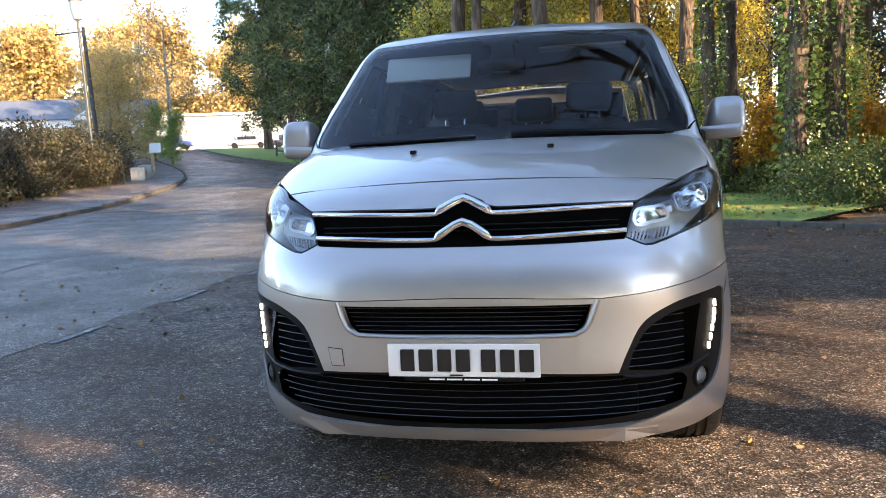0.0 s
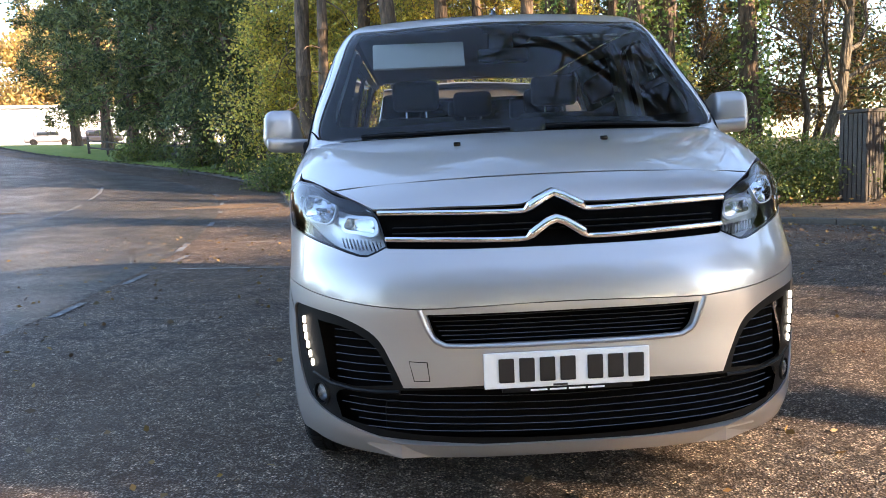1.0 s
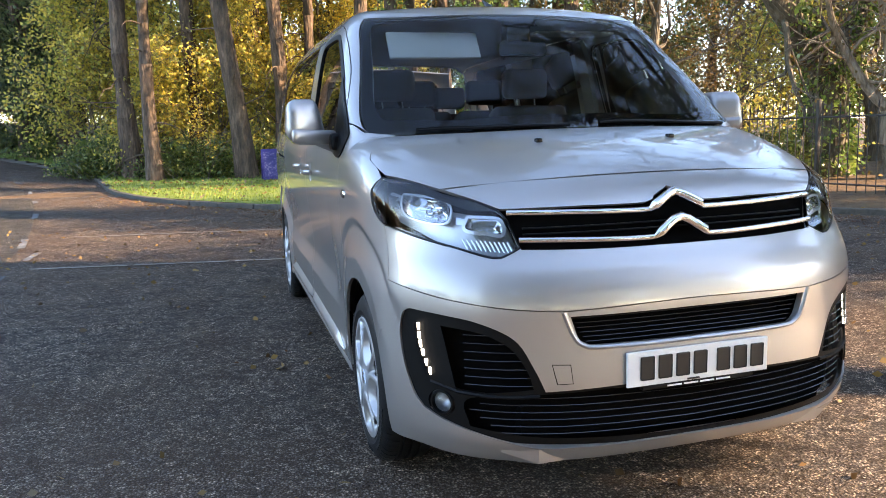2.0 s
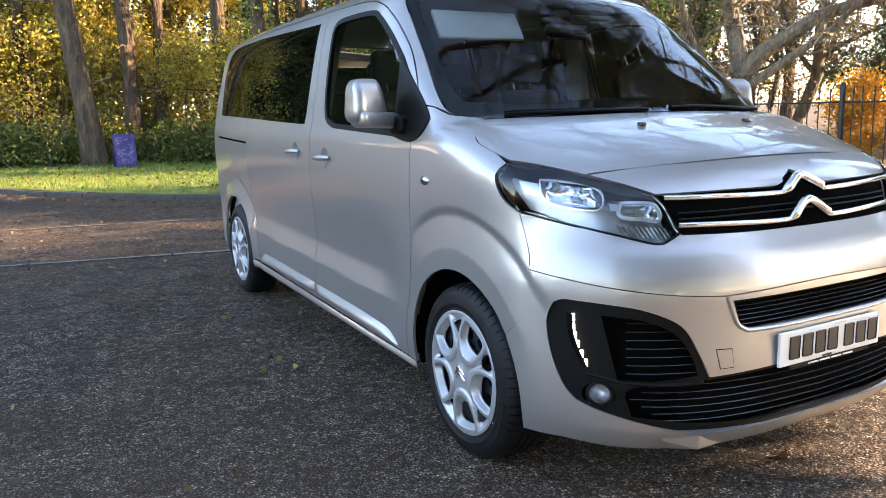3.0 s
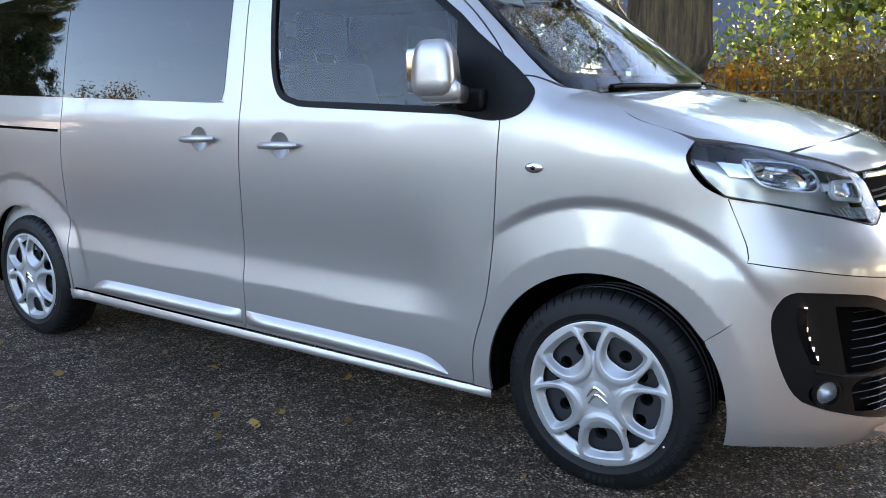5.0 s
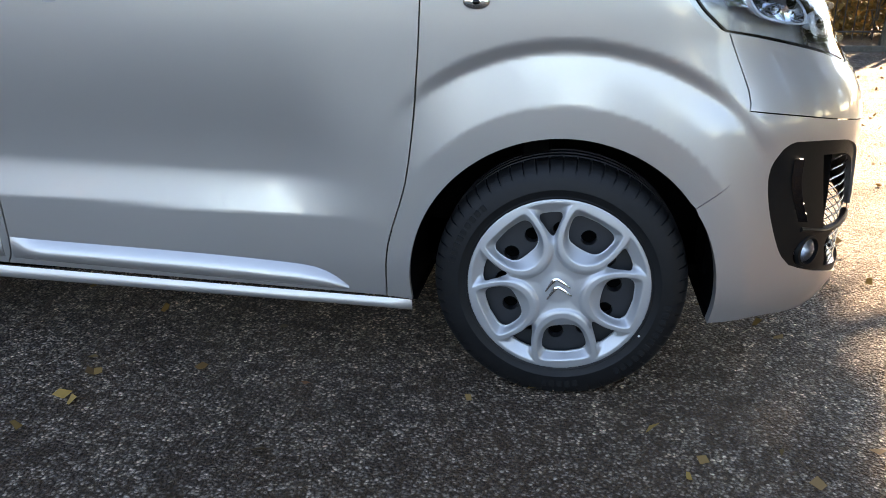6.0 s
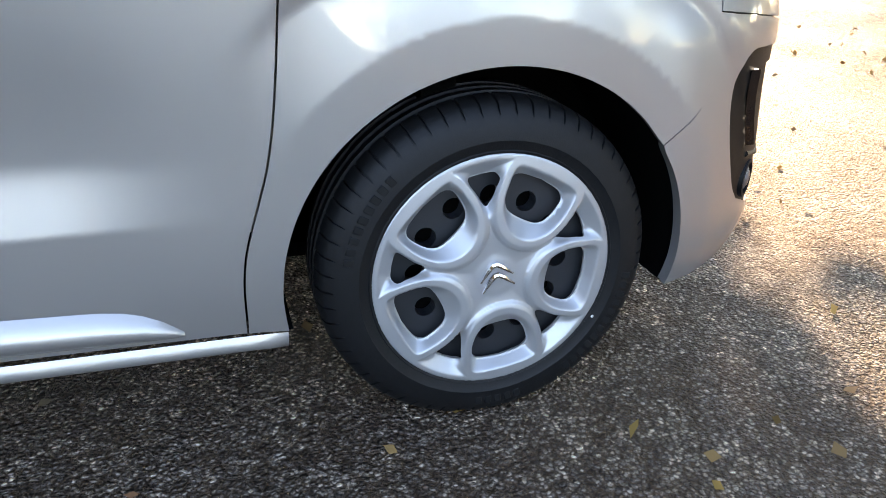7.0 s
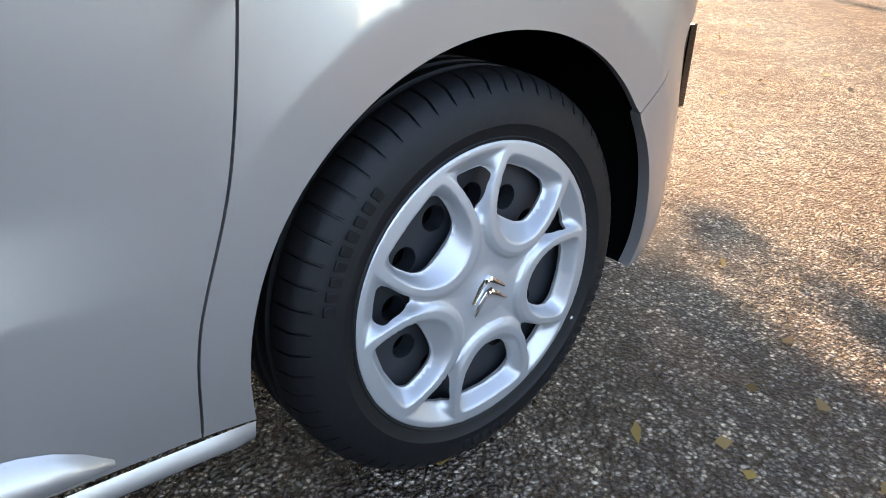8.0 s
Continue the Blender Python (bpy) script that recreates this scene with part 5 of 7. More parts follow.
wiper([(-0.05, 0.825), (-0.20, 0.842), (-0.42, 0.882), (-0.66, 0.945)], van)
wiper([(0.78, 0.980), (0.62, 0.930), (0.38, 0.882), (0.10, 0.850)], van)
for x in (-0.28, 0.28):
    c = on_top(x, 0.612, 0.0)
    part("washer_jet", boxed(c - Vector((0.013, 0.012, 0.004)), c + Vector((0.013, 0.014, 0.013)), 0.005), GLOSSBLACK, van)

# pillars and roof in one skin
def over_side(pts, s):
    return [tuple(on_side(y, z, s)) for y, z in pts]


LEFT = over_side(SEAM_UP + [(2.405, 1.815), (3.0, 1.819), (3.665, 1.818), (4.40, 1.803), (4.66, 1.76)], -1)
RIGHT = [(-x, y, z) for x, y, z in LEFT]
FOOT = [(0.845, 1.025, 1.268), (0.885, 1.12, 1.302), (0.905, 1.205, 1.30)]
panel("roof_skin", "over", [SCREEN_SIDE, SCREEN_TOP, mirror(SCREEN_TOP), mirror(SCREEN_SIDE), mirror(FOOT)[::-1], LEFT, [LEFT[-1], (-0.45, 4.72, 1.83), (0, 4.74, 1.845), (0.45, 4.72, 1.83), RIGHT[-1]], RIGHT[::-1], FOOT[::-1]],
      SILVER, van, cell=0.032, depth=0.02)
bm = bmesh.new()
tube(bm, [on_top(0.02, 1.92, 0.0), on_top(0.02, 1.93, 0.012), on_top(0.02, 2.02, 0.055)], [0.02, 0.018, 0.008], 10)
part("aerial", bm, GLOSSBLACK, van)
# tailgate
panel("tailgate", "rear", [[(-0.80, 0.30), (0.80, 0.30)], [(0.80, 0.30), (0.84, 0.9), (0.80, 1.3), (0.70, 1.78)], [(0.70, 1.78), (0, 1.82), (-0.70, 1.78)], [(-0.70, 1.78), (-0.80, 1.3), (-0.84, 0.9), (-0.80, 0.30)]], SILVER, van,
      holes=[[[(-0.62, 1.25), (0.62, 1.25)], [(0.62, 1.25), (0.60, 1.68)], [(0.60, 1.68), (-0.60, 1.68)], [(-0.60, 1.68), (-0.62, 1.25)]]], cell=0.05)
panel("rear_window", "rear", [[(-0.64, 1.23), (0.64, 1.23)], [(0.64, 1.23), (0.62, 1.70)], [(0.62, 1.70), (-0.62, 1.70)], [(-0.62, 1.70), (-0.64, 1.23)]], TINTED, van, off=0.002, gap=0, cell=0.08, depth=0.004)

# ---- wheels ----
PETALS = [radians(62 + 72 * k) for k in range(5)]
RIDGE = [(0.214, 0.0), (0.211, 0.050), (0.203, 0.070), (0.188, 0.0755), (0.165, 0.0745), (0.135, 0.0690), (0.108, 0.0570), (0.088, 0.0380), (0.078, 0.0180), (0.0755, 0.0)]
PETAL_HOLE = [(0.192, 0.0), (0.187, 0.040), (0.177, 0.0545), (0.163, 0.0565), (0.138, 0.0505), (0.121, 0.0400), (0.114, 0.0250), (0.112, 0.0)]
GAP_HOLE = [(0.194, 0.0), (0.192, 0.022), (0.184, 0.0285), (0.166, 0.0190), (0.146, 0.0095), (0.135, 0.0035), (0.133, 0.0)]


def both_sides(half):
    """A closed outline from one half of it."""
    return half + [(p, -q) for p, q in half[-2::-1]]


def about(pts, a):
    c, s = math.cos(a), math.sin(a)
    return np.column_stack([pts[:, 0] * c - pts[:, 1] * s, pts[:, 0] * s + pts[:, 1] * c])


RIDGE_LINE, HOLE_LINE, GAP_LINE = (loop_of([both_sides(h)], 0.003) for h in (RIDGE, PETAL_HOLE, GAP_HOLE))


def cover_height(u, v):
    """Five looped bands and the rim stand proud; the plastic falls from them to the holes and, less, to the hub."""
    r, a = np.hypot(u, v), np.arctan2(v, u) - PETALS[0]
    near = np.abs((a + math.pi / 5) % (2 * math.pi / 5) - math.pi / 5)
    p = np.column_stack([r * np.cos(near), r * np.sin(near)])
    q = np.column_stack([r * np.cos(math.pi / 5 - near), r * np.sin(math.pi / 5 - near)])
    ridge = edge_gap(p, RIDGE_LINE)
    inside = within(p, RIDGE_LINE)
    band = np.minimum(np.maximum(ridge - 0.0072, 0), np.maximum(0.221 - r, 0))
    hole = np.minimum(edge_gap(p, HOLE_LINE), edge_gap(q, GAP_LINE))
    fall = band / np.maximum(band + hole, 0.007)
    deep = np.where(inside, 0.026, 0.022) * fall
    crease = 0.0035 * step(0.0150, 0.0175, ridge) * ~inside * (1 - step(0.105, 0.125, r))
    hub = 1 - step(0.030, 0.046, r)
    deep = (deep + crease) * (1 - hub) + 0.0085 * hub
    dome = 0.016 - 0.016 * (r / 0.236) ** 2 - 0.012 * step(0.230, 0.237, r)
    return dome - deep


def disc_lay(height, x0, s):
    def lay(uv):
        u, v = uv[:, 0], uv[:, 1]
        e = 0.003
        h = height(u, v)
        hu, hv = (height(u + e, v) - height(u - e, v)) / (2 * e), (height(u, v + e) - height(u, v - e)) / (2 * e)
        n = np.column_stack([np.full(len(u), float(s)), -hu * s, -hv])
        n /= np.linalg.norm(n, axis=1, keepdims=True)
        return np.column_stack([s * (x0 + h), u * s, v]), n
    return lay


def ring_of(r, n, cx=0.0, cy=0.0):
    t = np.linspace(0, 2 * math.pi, n, endpoint=False)
    return np.column_stack([cx + r * np.cos(t), cy + r * np.sin(t)])


def chevron(s, z0, parent):
    """A plain raised chevron on the hub."""
    bm = bmesh.new()
    tilt = radians(12)
    pts = []
    for u, v in ((-0.033, -0.017), (-0.014, 0.004), (-0.004, 0.0125), (0.004, 0.0125), (0.014, 0.004), (0.033, -0.017)):
        v += z0
        pts.append((s * 0.0125, s * (u * math.cos(tilt) - v * math.sin(tilt)), u * math.sin(tilt) + v * math.cos(tilt)))
    tube(bm, pts, [0.0022, 0.0052, 0.0062, 0.0062, 0.0052, 0.0022], 8, 1.0, (1, 0, 0))
    return part("chevron", bm, CHROME, parent)


def wheel(s):
    w = new("wheel")
    w.parent = van
    R, out, inn = 0.336, 0.0, -0.205
    prof = [(out - 0.006, 0.222), (out + 0.002, 0.240), (out + 0.0035, 0.2435), (out + 0.0015, 0.2455), (out + 0.006, 0.262), (out + 0.0075, 0.264), (out + 0.0045, 0.288), (out - 0.003, 0.307), (out - 0.013, 0.3215), (out - 0.023, 0.3295), (out - 0.044, R - 0.001)]
    for g in (0.07, 0.105, 0.14):
        prof += [(out - g + 0.012, R), (out - g + 0.010, R - 0.008), (out - g - 0.002, R - 0.008), (out - g - 0.004, R)]
    prof += [(inn + 0.03, R - 0.002), (inn + 0.01, 0.322), (inn, 0.28), (inn + 0.006, 0.22)]
    blocks = 60
    n = 4 * blocks
    bm = lathe(bmesh.new(), [(s * a, r) for a, r in prof], n)
    bm.verts.ensure_lookup_table()
    for i, v in enumerate(bm.verts):
        ring, k = divmod(i, n)
        t = 2 * math.pi / blocks
        b, c = divmod(k, 4)
        turn = t * ((0.0, 0.86, 0.88, 0.98)[c] - 0.25 * c)
        y, z = v.co.y, v.co.z
        v.co.y, v.co.z = y * math.cos(turn) - z * math.sin(turn), y * math.sin(turn) + z * math.cos(turn)
        if 8 <= ring <= 11 and c >= 2:
            d = Vector((0, v.co.y, v.co.z))
            v.co -= d.normalized() * 0.006
            v.co.x -= s * (0.003 if ring == 8 else 0.0)
        v.co.z = max(v.co.z, -HUB_Z - 0.016)
    bmesh.ops.recalc_face_normals(bm, faces=bm.faces)
    part("tyre", bm, RUBBER, w, "black road tyre with worn tread")
    for a in [98 + 4.2 * k for k in range(12)] + [168 + 4.2 * k for k in range(5)] + [282 + 4.2 * k for k in range(9)]:
        mark = part("sidewall_mark", boxed((0.0025, -0.007, 0.277), (0.0062, 0.007, 0.296), 0.0012, 1), RUBBER, w)
        mark.matrix_basis = Matrix.Rotation(radians(a) * s, 4, "X") if s > 0 else Matrix.Rotation(radians(a), 4, "X") @ Matrix.Scale(-1, 4, (1, 0, 0))
    holes = []
    for a in PETALS:
        holes += [about(HOLE_LINE, a), about(GAP_LINE, a + math.pi / 5)]
    cover = sheet("wheel_cover", ring_of(0.236, 120), holes, disc_lay(cover_height, 0.002, s), COVER, w, 0.0034, 0.006, "silver plastic wheel cover with five looped spokes")
    cover.scale = (1.0, 1.035, 1.035)
    chevron(s, 0.013, w)
    chevron(s, -0.010, w)
    back = [ring_of(0.021, 20, 0.146 * math.cos(t), 0.146 * math.sin(t)) for t in (2 * math.pi * k / 12 for k in range(12))]
    sheet("steel_wheel", ring_of(0.222, 72), back, disc_lay(lambda u, v: -0.02 * np.hypot(u, v), -0.035, s), STEEL, w, 0.03, 0.03)
    bm = lathe(bmesh.new(), [(s * -0.075, 0.001), (s * -0.075, 0.222), (s * -0.002, 0.238)], 48)
    part("rim_barrel", bm, GAP, w)
    bm = lathe(bmesh.new(), [(s * 0.0045, 0.0035), (s * 0.006, 0.002), (s * 0.006, 0.0005)], 10)
    bm.transform(Matrix.Translation((0, s * 0.218, -0.125)))
    part("valve", bm, PALE, w)
    return w


def liner(s, y):
    bm = bmesh.new()
    prof = []
    for i in range(29):
        t = radians(-22 + 224 * i / 28)
        prof.append((y + 0.412 * math.cos(t), max(HUB_Z + 0.412 * math.sin(t), 0.232)))
    edge = [min(0.900, abs(on_side(a, max(b, 0.30), 1)[0]) - 0.030) for a, b in prof]
    rings = [[bm.verts.new((s * (e if k == 0 else 0.58), a, b)) for (a, b), e in zip(prof, edge)] for k in (0, 1)]
    for i in range(28):
        bm.faces.new((rings[0][i], rings[0][i + 1], rings[1][i + 1], rings[1][i]))
    bm.faces.new(rings[1])
    part("wheel_arch_liner", bm, GAP, van)


for s in (-1, 1):
    front = wheel(s)
    front.matrix_basis = pose(s * 0.921, HUB_Y, HUB_Z)
    rear = copy_thing(front, pose(s * 0.921, HUB_Y + BASE, HUB_Z))
    rear.parent = van
    liner(s, HUB_Y)
    liner(s, HUB_Y + BASE)

# ---- under and inside the van ----
part("underbody", boxed((-0.58, 0.10, 0.235), (0.58, 4.70, 0.40), 0.03), GAP, van)
part("engine_bay", boxed((-0.55, 0.26, 0.40), (0.55, 0.93, 0.86), 0.05), GAP, van)
part("floor_pan", boxed((-0.87, 1.30, 0.24), (0.87, 3.70, 0.43), 0.02), GAP, van)
part("splash_shield", boxed((-0.70, 0.33, 0.27), (0.70, 0.47, 0.82), 0.03), GAP, van)
part("undertray", boxed((-0.52, 0.14, 0.226), (0.52, 0.46, 0.25), 0.01), GAP, van)
part("bulkhead", boxed((-0.80, 0.90, 0.40), (0.80, 0.98, 1.14), 0.03), GAP, van)
part("cabin_floor", boxed((-0.86, 1.26, 0.43), (0.86, 4.70, 0.47)), FABRIC, van)
panel("headlining", "over", [[(-0.66, 1.66, 1.75), (0, 1.60, 1.77), (0.66, 1.66, 1.75)], [(0.66, 1.66, 1.75), (0.70, 2.4, 1.77), (0.70, 4.5, 1.77)], [(0.70, 4.5, 1.77), (-0.70, 4.5, 1.77)], [(-0.70, 4.5, 1.77), (-0.70, 2.4, 1.77), (-0.66, 1.66, 1.75)]],
      TRIM, van, off=-0.045, gap=0, cell=0.06, depth=0)
for s in (-1, 1):
    panel("door_lining", "side", [[(1.06, 1.16), (2.40, 1.17), (4.6, 1.21)], [(4.6, 1.21), (4.6, 0.45)], [(4.6, 0.45), (1.28, 0.42)], [(1.28, 0.42), (1.06, 1.16)]], TRIM, van, s, off=-0.06, gap=0, cell=0.06, depth=0)
    panel("pillar_trim", "side", [[(2.30, 1.16), (2.49, 1.16)], [(2.49, 1.16), (2.47, 1.80)], [(2.47, 1.80), (2.29, 1.80)], [(2.29, 1.80), (2.30, 1.16)]], TRIM, van, s, off=-0.030, gap=0, cell=0.04, depth=0.03)
    panel("roof_rail_trim", "side", [[(1.45, 1.60), (1.70, 1.76), (2.4, 1.80), (4.5, 1.80)], [(4.5, 1.80), (4.5, 1.765)], [(4.5, 1.765), (2.4, 1.752), (1.75, 1.735), (1.45, 1.56)], [(1.45, 1.56), (1.45, 1.60)]], TRIM, van, s, off=-0.03, gap=0, cell=0.04, depth=0.0)
    panel("screen_pillar_trim", "over", [[(0.75, 1.08, 1.31), (0.775, 1.16, 1.39), (0.745, 1.35, 1.56), (0.70, 1.54, 1.715)], [(0.70, 1.54, 1.715), (0.77, 1.60, 1.70)], [(0.77, 1.60, 1.70), (0.83, 1.36, 1.50), (0.875, 1.20, 1.33)], [(0.875, 1.20, 1.33), (0.75, 1.08, 1.31)]], TRIM, van, s, off=-0.03, gap=0, cell=0.03, depth=0)


def dashboard():
    bm = bmesh.new()
    prof = [(0.88, 0.95), (0.90, 1.215), (1.05, 1.235), (1.25, 1.215), (1.40, 1.17), (1.47, 1.08), (1.45, 0.95), (1.38, 0.80)]
    rows = []
    for i in range(21):
        x = -0.84 + 1.68 * i / 20
        swell = 0.035 * math.exp(-((x + 0.40) / 0.20) ** 2)
        rows.append([bm.verts.new((x, y + 0.10 * x * x, z + swell * step(1.0, 1.3, y) - 0.03 * x * x)) for y, z in prof])
    for r, q in zip(rows, rows[1:]):
        for k in range(len(prof) - 1):
            bm.faces.new((r[k], r[k + 1], q[k + 1], q[k]))
    return part("dashboard", bm, DASH, van)


DASH = varied("dashboard_plastic", [(0.008, 0.008, 0.0085), (0.014, 0.014, 0.0145)], 30, 0.6, 500, 0.3, 0.001)
dashboard()
bm = bmesh.new()
tube(bm, [Vector((-0.40 + 0.185 * math.cos(t), 1.62 - 0.075 * math.sin(t), 1.11 + 0.165 * math.sin(t))) for t in (2 * math.pi * k / 40 for k in range(41))], 0.016, 10)
for a in (10, 170, 270):
    t = radians(a)
    tube(bm, [(-0.40, 1.62, 1.11), (-0.40 + 0.18 * math.cos(t), 1.62 - 0.07 * math.sin(t), 1.11 + 0.16 * math.sin(t))], 0.016, 8)
box(bm, (-0.47, 1.59, 1.06), (-0.33, 1.64, 1.16), 0.03)
tube(bm, [(-0.40, 1.62, 1.11), (-0.40, 1.40, 1.02)], 0.03, 10)
part("steering_wheel", bm, DASH, van)


def seat(x, y, w=0.50):
    ob = new("seat")
    ob.parent = van
    ob.matrix_basis = pose(x, y, 0.47)
    part("cushion", boxed((-w / 2, -0.26, 0.16), (w / 2, 0.26, 0.36), 0.06, 3), FABRIC, ob)
    part("backrest", boxed((-w / 2 + 0.01, -0.08, -0.33), (w / 2 - 0.01, 0.08, 0.33), 0.06, 3, Matrix.Rotation(radians(-14), 3, "X")), FABRIC, ob).location = (0, 0.32, 0.60)
    part("headrest", boxed((-0.14, -0.05, -0.09), (0.14, 0.05, 0.09), 0.045, 3), FABRIC, ob).location = (0, 0.43, 1.06)
    bm = bmesh.new()
    for k in (-0.06, 0.06):
        tube(bm, [(k, 0.40, 0.88), (k, 0.43, 1.02)], 0.007, 8)
    part("headrest_post", bm, CHROME, ob)
    part("seat_base", boxed((-w / 2 + 0.03, -0.22, 0.0), (w / 2 - 0.03, 0.22, 0.17), 0.02), DASH, ob)
    return ob


first = seat(-0.42, 1.98)
for x, y in ((0.42, 1.98), (-0.52, 3.0), (0.0, 3.0), (0.52, 3.0), (-0.52, 3.9), (0.0, 3.9), (0.52, 3.9)):
    copy_thing(first, pose(x, y, 0.47)).parent = van
bm = boxed((-0.225, -0.075, -0.009), (0.225, 0.075, 0.009), 0.008, 2, Matrix.Rotation(radians(58), 3, "X"))
bm.transform(Matrix.Translation((-0.40, 1.56, 1.665)))
part("sun_visor", bm, PALE, van, "pale folded sun visor")
part("sun_visor", boxed((0.17, 1.66, 1.735), (0.62, 1.80, 1.750), 0.008), PALE, van)
part("rear_view_mirror", boxed((-0.12, 1.41, 1.60), (0.12, 1.44, 1.67), 0.02, 3), GLOSSBLACK, van)
part("sensor_box", boxed((-0.06, 1.46, 1.66), (0.06, 1.56, 1.76), 0.02, 3), GLOSSBLACK, van)


# ---- the wood behind the verge ----
rng = np.random.default_rng(7)
tall_pine = set_at(pine("pine_tree", 3, 21, 0.27, 9.5, 2.4, "tall pine with reddish bark and a bare lower trunk", per=7), -3.6, 21.6)
thin_pine = set_at(pine("pine_tree", 5, 19, 0.20, 7.5, 2.6, "slim pine with short dead side branches", stubs=9, per=9), 1.6, 22.4)
low_pine = set_at(pine("pine_tree", 8, 17, 0.30, 2.2, 4.2, "dark green pine with boughs hanging low", per=34, leaf=0.29), -8.5, 33.0)
ivy_pine = set_at(pine("pine_tree", 11, 20, 0.26, 9, 3.0, "pine trunk wrapped in bright ivy"), 4.95, 16.4)
ivy_on(ivy_pine, 0, 0, 0.27, 9.0, 4)
lean_pine = set_at(pine("pine_tree", 14, 21, 0.27, 8, 3.4, "thick leaning pine with furrowed bark", lean=-0.065), -0.62, 20.1)
beech = set_at(broadleaf("beech_tree", 21, 7.5, 0.07, GOLD, PALE_BARK, "young beech with golden autumn leaves", per=9, leaf=0.13, spread=0.3, low=0.12, cap=9000), -2.6, 24.5)
beech_low = set_at(broadleaf("beech_sapling", 23, 4.2, 0.035, GOLD, PALE_BARK, "low sapling full of yellow leaves", per=9, leaf=0.11, spread=0.22, low=0.05, cap=6500, stems=3), 1.0, 23.6)
maple = set_at(broadleaf("maple_sapling", 25, 3.0, 0.03, ORANGE, PALE_BARK, "small maple with glowing orange leaves", per=7, leaf=0.14, spread=0.2, low=0.15, cap=3800, stems=2), 4.5, 17.6, 0, 0.75)
bare = set_at(broadleaf("oak_tree", 27, 13, 0.22, RUSSET, OAK_BARK, "grey-barked oak, nearly bare, a few russet leaves", per=1, leaf=0.11, low=0.22, boughs=12, reach=0.42), 3.4, 25.5)

for x, y, t, k in ((-1.8, 22.9, 40, 0.95), (0.55, 21.3, 130, 0.9), (-5.8, 27.0, 80, 1.0), (-4.6, 28, 200, 1.05), (3.1, 21.0, 10, 0.9), (7.2, 20.6, 300, 1.0), (2.3, 27.5, 60, 1.1), (-10.4, 34, 20, 1.05), (6.3, 27, 90, 1.1)):
    copy_at(tall_pine, x, y, t, k)
for x, y, t, k in ((-2.9, 20.4, 70, 1.0), (0.1, 24.2, 10, 1.1), (4.2, 22.6, 300, 1.0), (6.0, 22.0, 120, 1.05), (-6.6, 29.5, 20, 1.0), (3.9, 18.2, 100, 1.0), (-0.2, 29, 50, 1.1)):
    copy_at(thin_pine, x, y, t, k)
for x, y, t, k in ((-11, 36, 50, 1.05), (-14, 40, 140, 1.1), (-6.5, 31, 220, 0.95), (-17, 44, 10, 1.15), (-9.0, 39, 300, 1.1), (-20.5, 49, 80, 1.15), (-3.2, 30, 130, 1.15), (1.2, 33, 70, 1.2), (6, 34, 160, 1.2), (10, 31, 20, 1.0), (15, 33, 100, 1.1), (20.5, 34, 180, 1.1), (26, 36, 250, 1.2), (32.5, 34, 300, 1.2), (13, 39, 60, 1.3), (39, 30, 30, 1.2), (20.8, 11.4, 75, 0.62), (-4.8, 29.2, 40, 1.0), (-8.0, 30.2, 200, 0.8), (-12.5, 44, 190, 1.2), (-25, 55, 0, 1.1)):
    copy_at(low_pine, x, y, t, k)
for x, y, t, k in ((5.85, 16.6, 60, 1.0), (3.2, 17.6, 190, 0.85), (8.2, 17.4, 120, 1.05)):
    copy_at(ivy_pine, x, y, t, k)
for x, y, t, k in ((-5.2, 25.2, 40, 1.0), (-0.4, 25.6, 130, 1.1), (2.6, 24.4, 220, 1.0), (-3.9, 26.6, 300, 1.05), (-1.2, 23.2, 10, 0.85), (4.9, 25.0, 150, 1.0), (0.8, 27.2, 75, 1.2), (-2.2, 28.6, 250, 1.25)):
    copy_at(beech, x, y, t, k)
for x, y, t, k in ((-3.2, 22.6, 70, 1.0), (-1.0, 22.6, 160, 1.0), (-4.9, 25.0, 250, 1.05), (2.2, 22.0, 30, 0.9), (3.6, 20.6, 310, 0.9), (0.2, 22.8, 200, 1.0), (6.7, 20.0, 45, 0.9), (12.6, 14.5, 130, 1.1)):
    copy_at(beech_low, x, y, t, k)
for x, y, t, k in ((6.9, 17.9, 80, 0.7), (11.2, 7.2, 120, 0.6), (12.4, 3.4, 300, 0.6)):
    copy_at(maple, x, y, t, k)
for x, y, t, k in ((7.4, 23.2, 40, 0.9), (14.6, 11.0, 100, 0.8), (17.5, 16.5, 300, 1.1), (10.9, 18.6, 160, 0.9), (21, 8.5, 20, 1.1), (-18, 52, 60, 0.9), (20, 21, 10, 1.2), (9.0, 26, 90, 1.0)):
    copy_at(bare, x, y, t, k)

# brown, half-bare trees in the light beyond the railings
russet = set_at(broadleaf("oak_tree", 29, 10, 0.14, RUSSET, OAK_BARK, "slender oak with thin russet leaves", per=3, leaf=0.14, low=0.18, boughs=12, reach=0.40, spread=0.35, cap=7000), 13, 24)
for x, y, t, k in ((16, 29, 40, 1.1), (20, 26, 130, 1.0), (11, 30, 210, 1.1), (25, 32, 300, 1.2), (17, 21.5, 80, 0.9), (21.5, 18, 160, 1.0), (25, 14.5, 250, 1.0), (30, 24, 20, 1.3), (34, 30, 100, 1.3), (24, 22, 340, 1.1)):
    copy_at(russet, x, y, t, k)
# unseen tree, added to keep most of the low sun off the van's front
shade_oak = thing("sun_blocker_tree", "added dense evergreen tree out of view, shading the van's front", "tree")
srng, bm, tips = np.random.default_rng(19), bmesh.new(), []
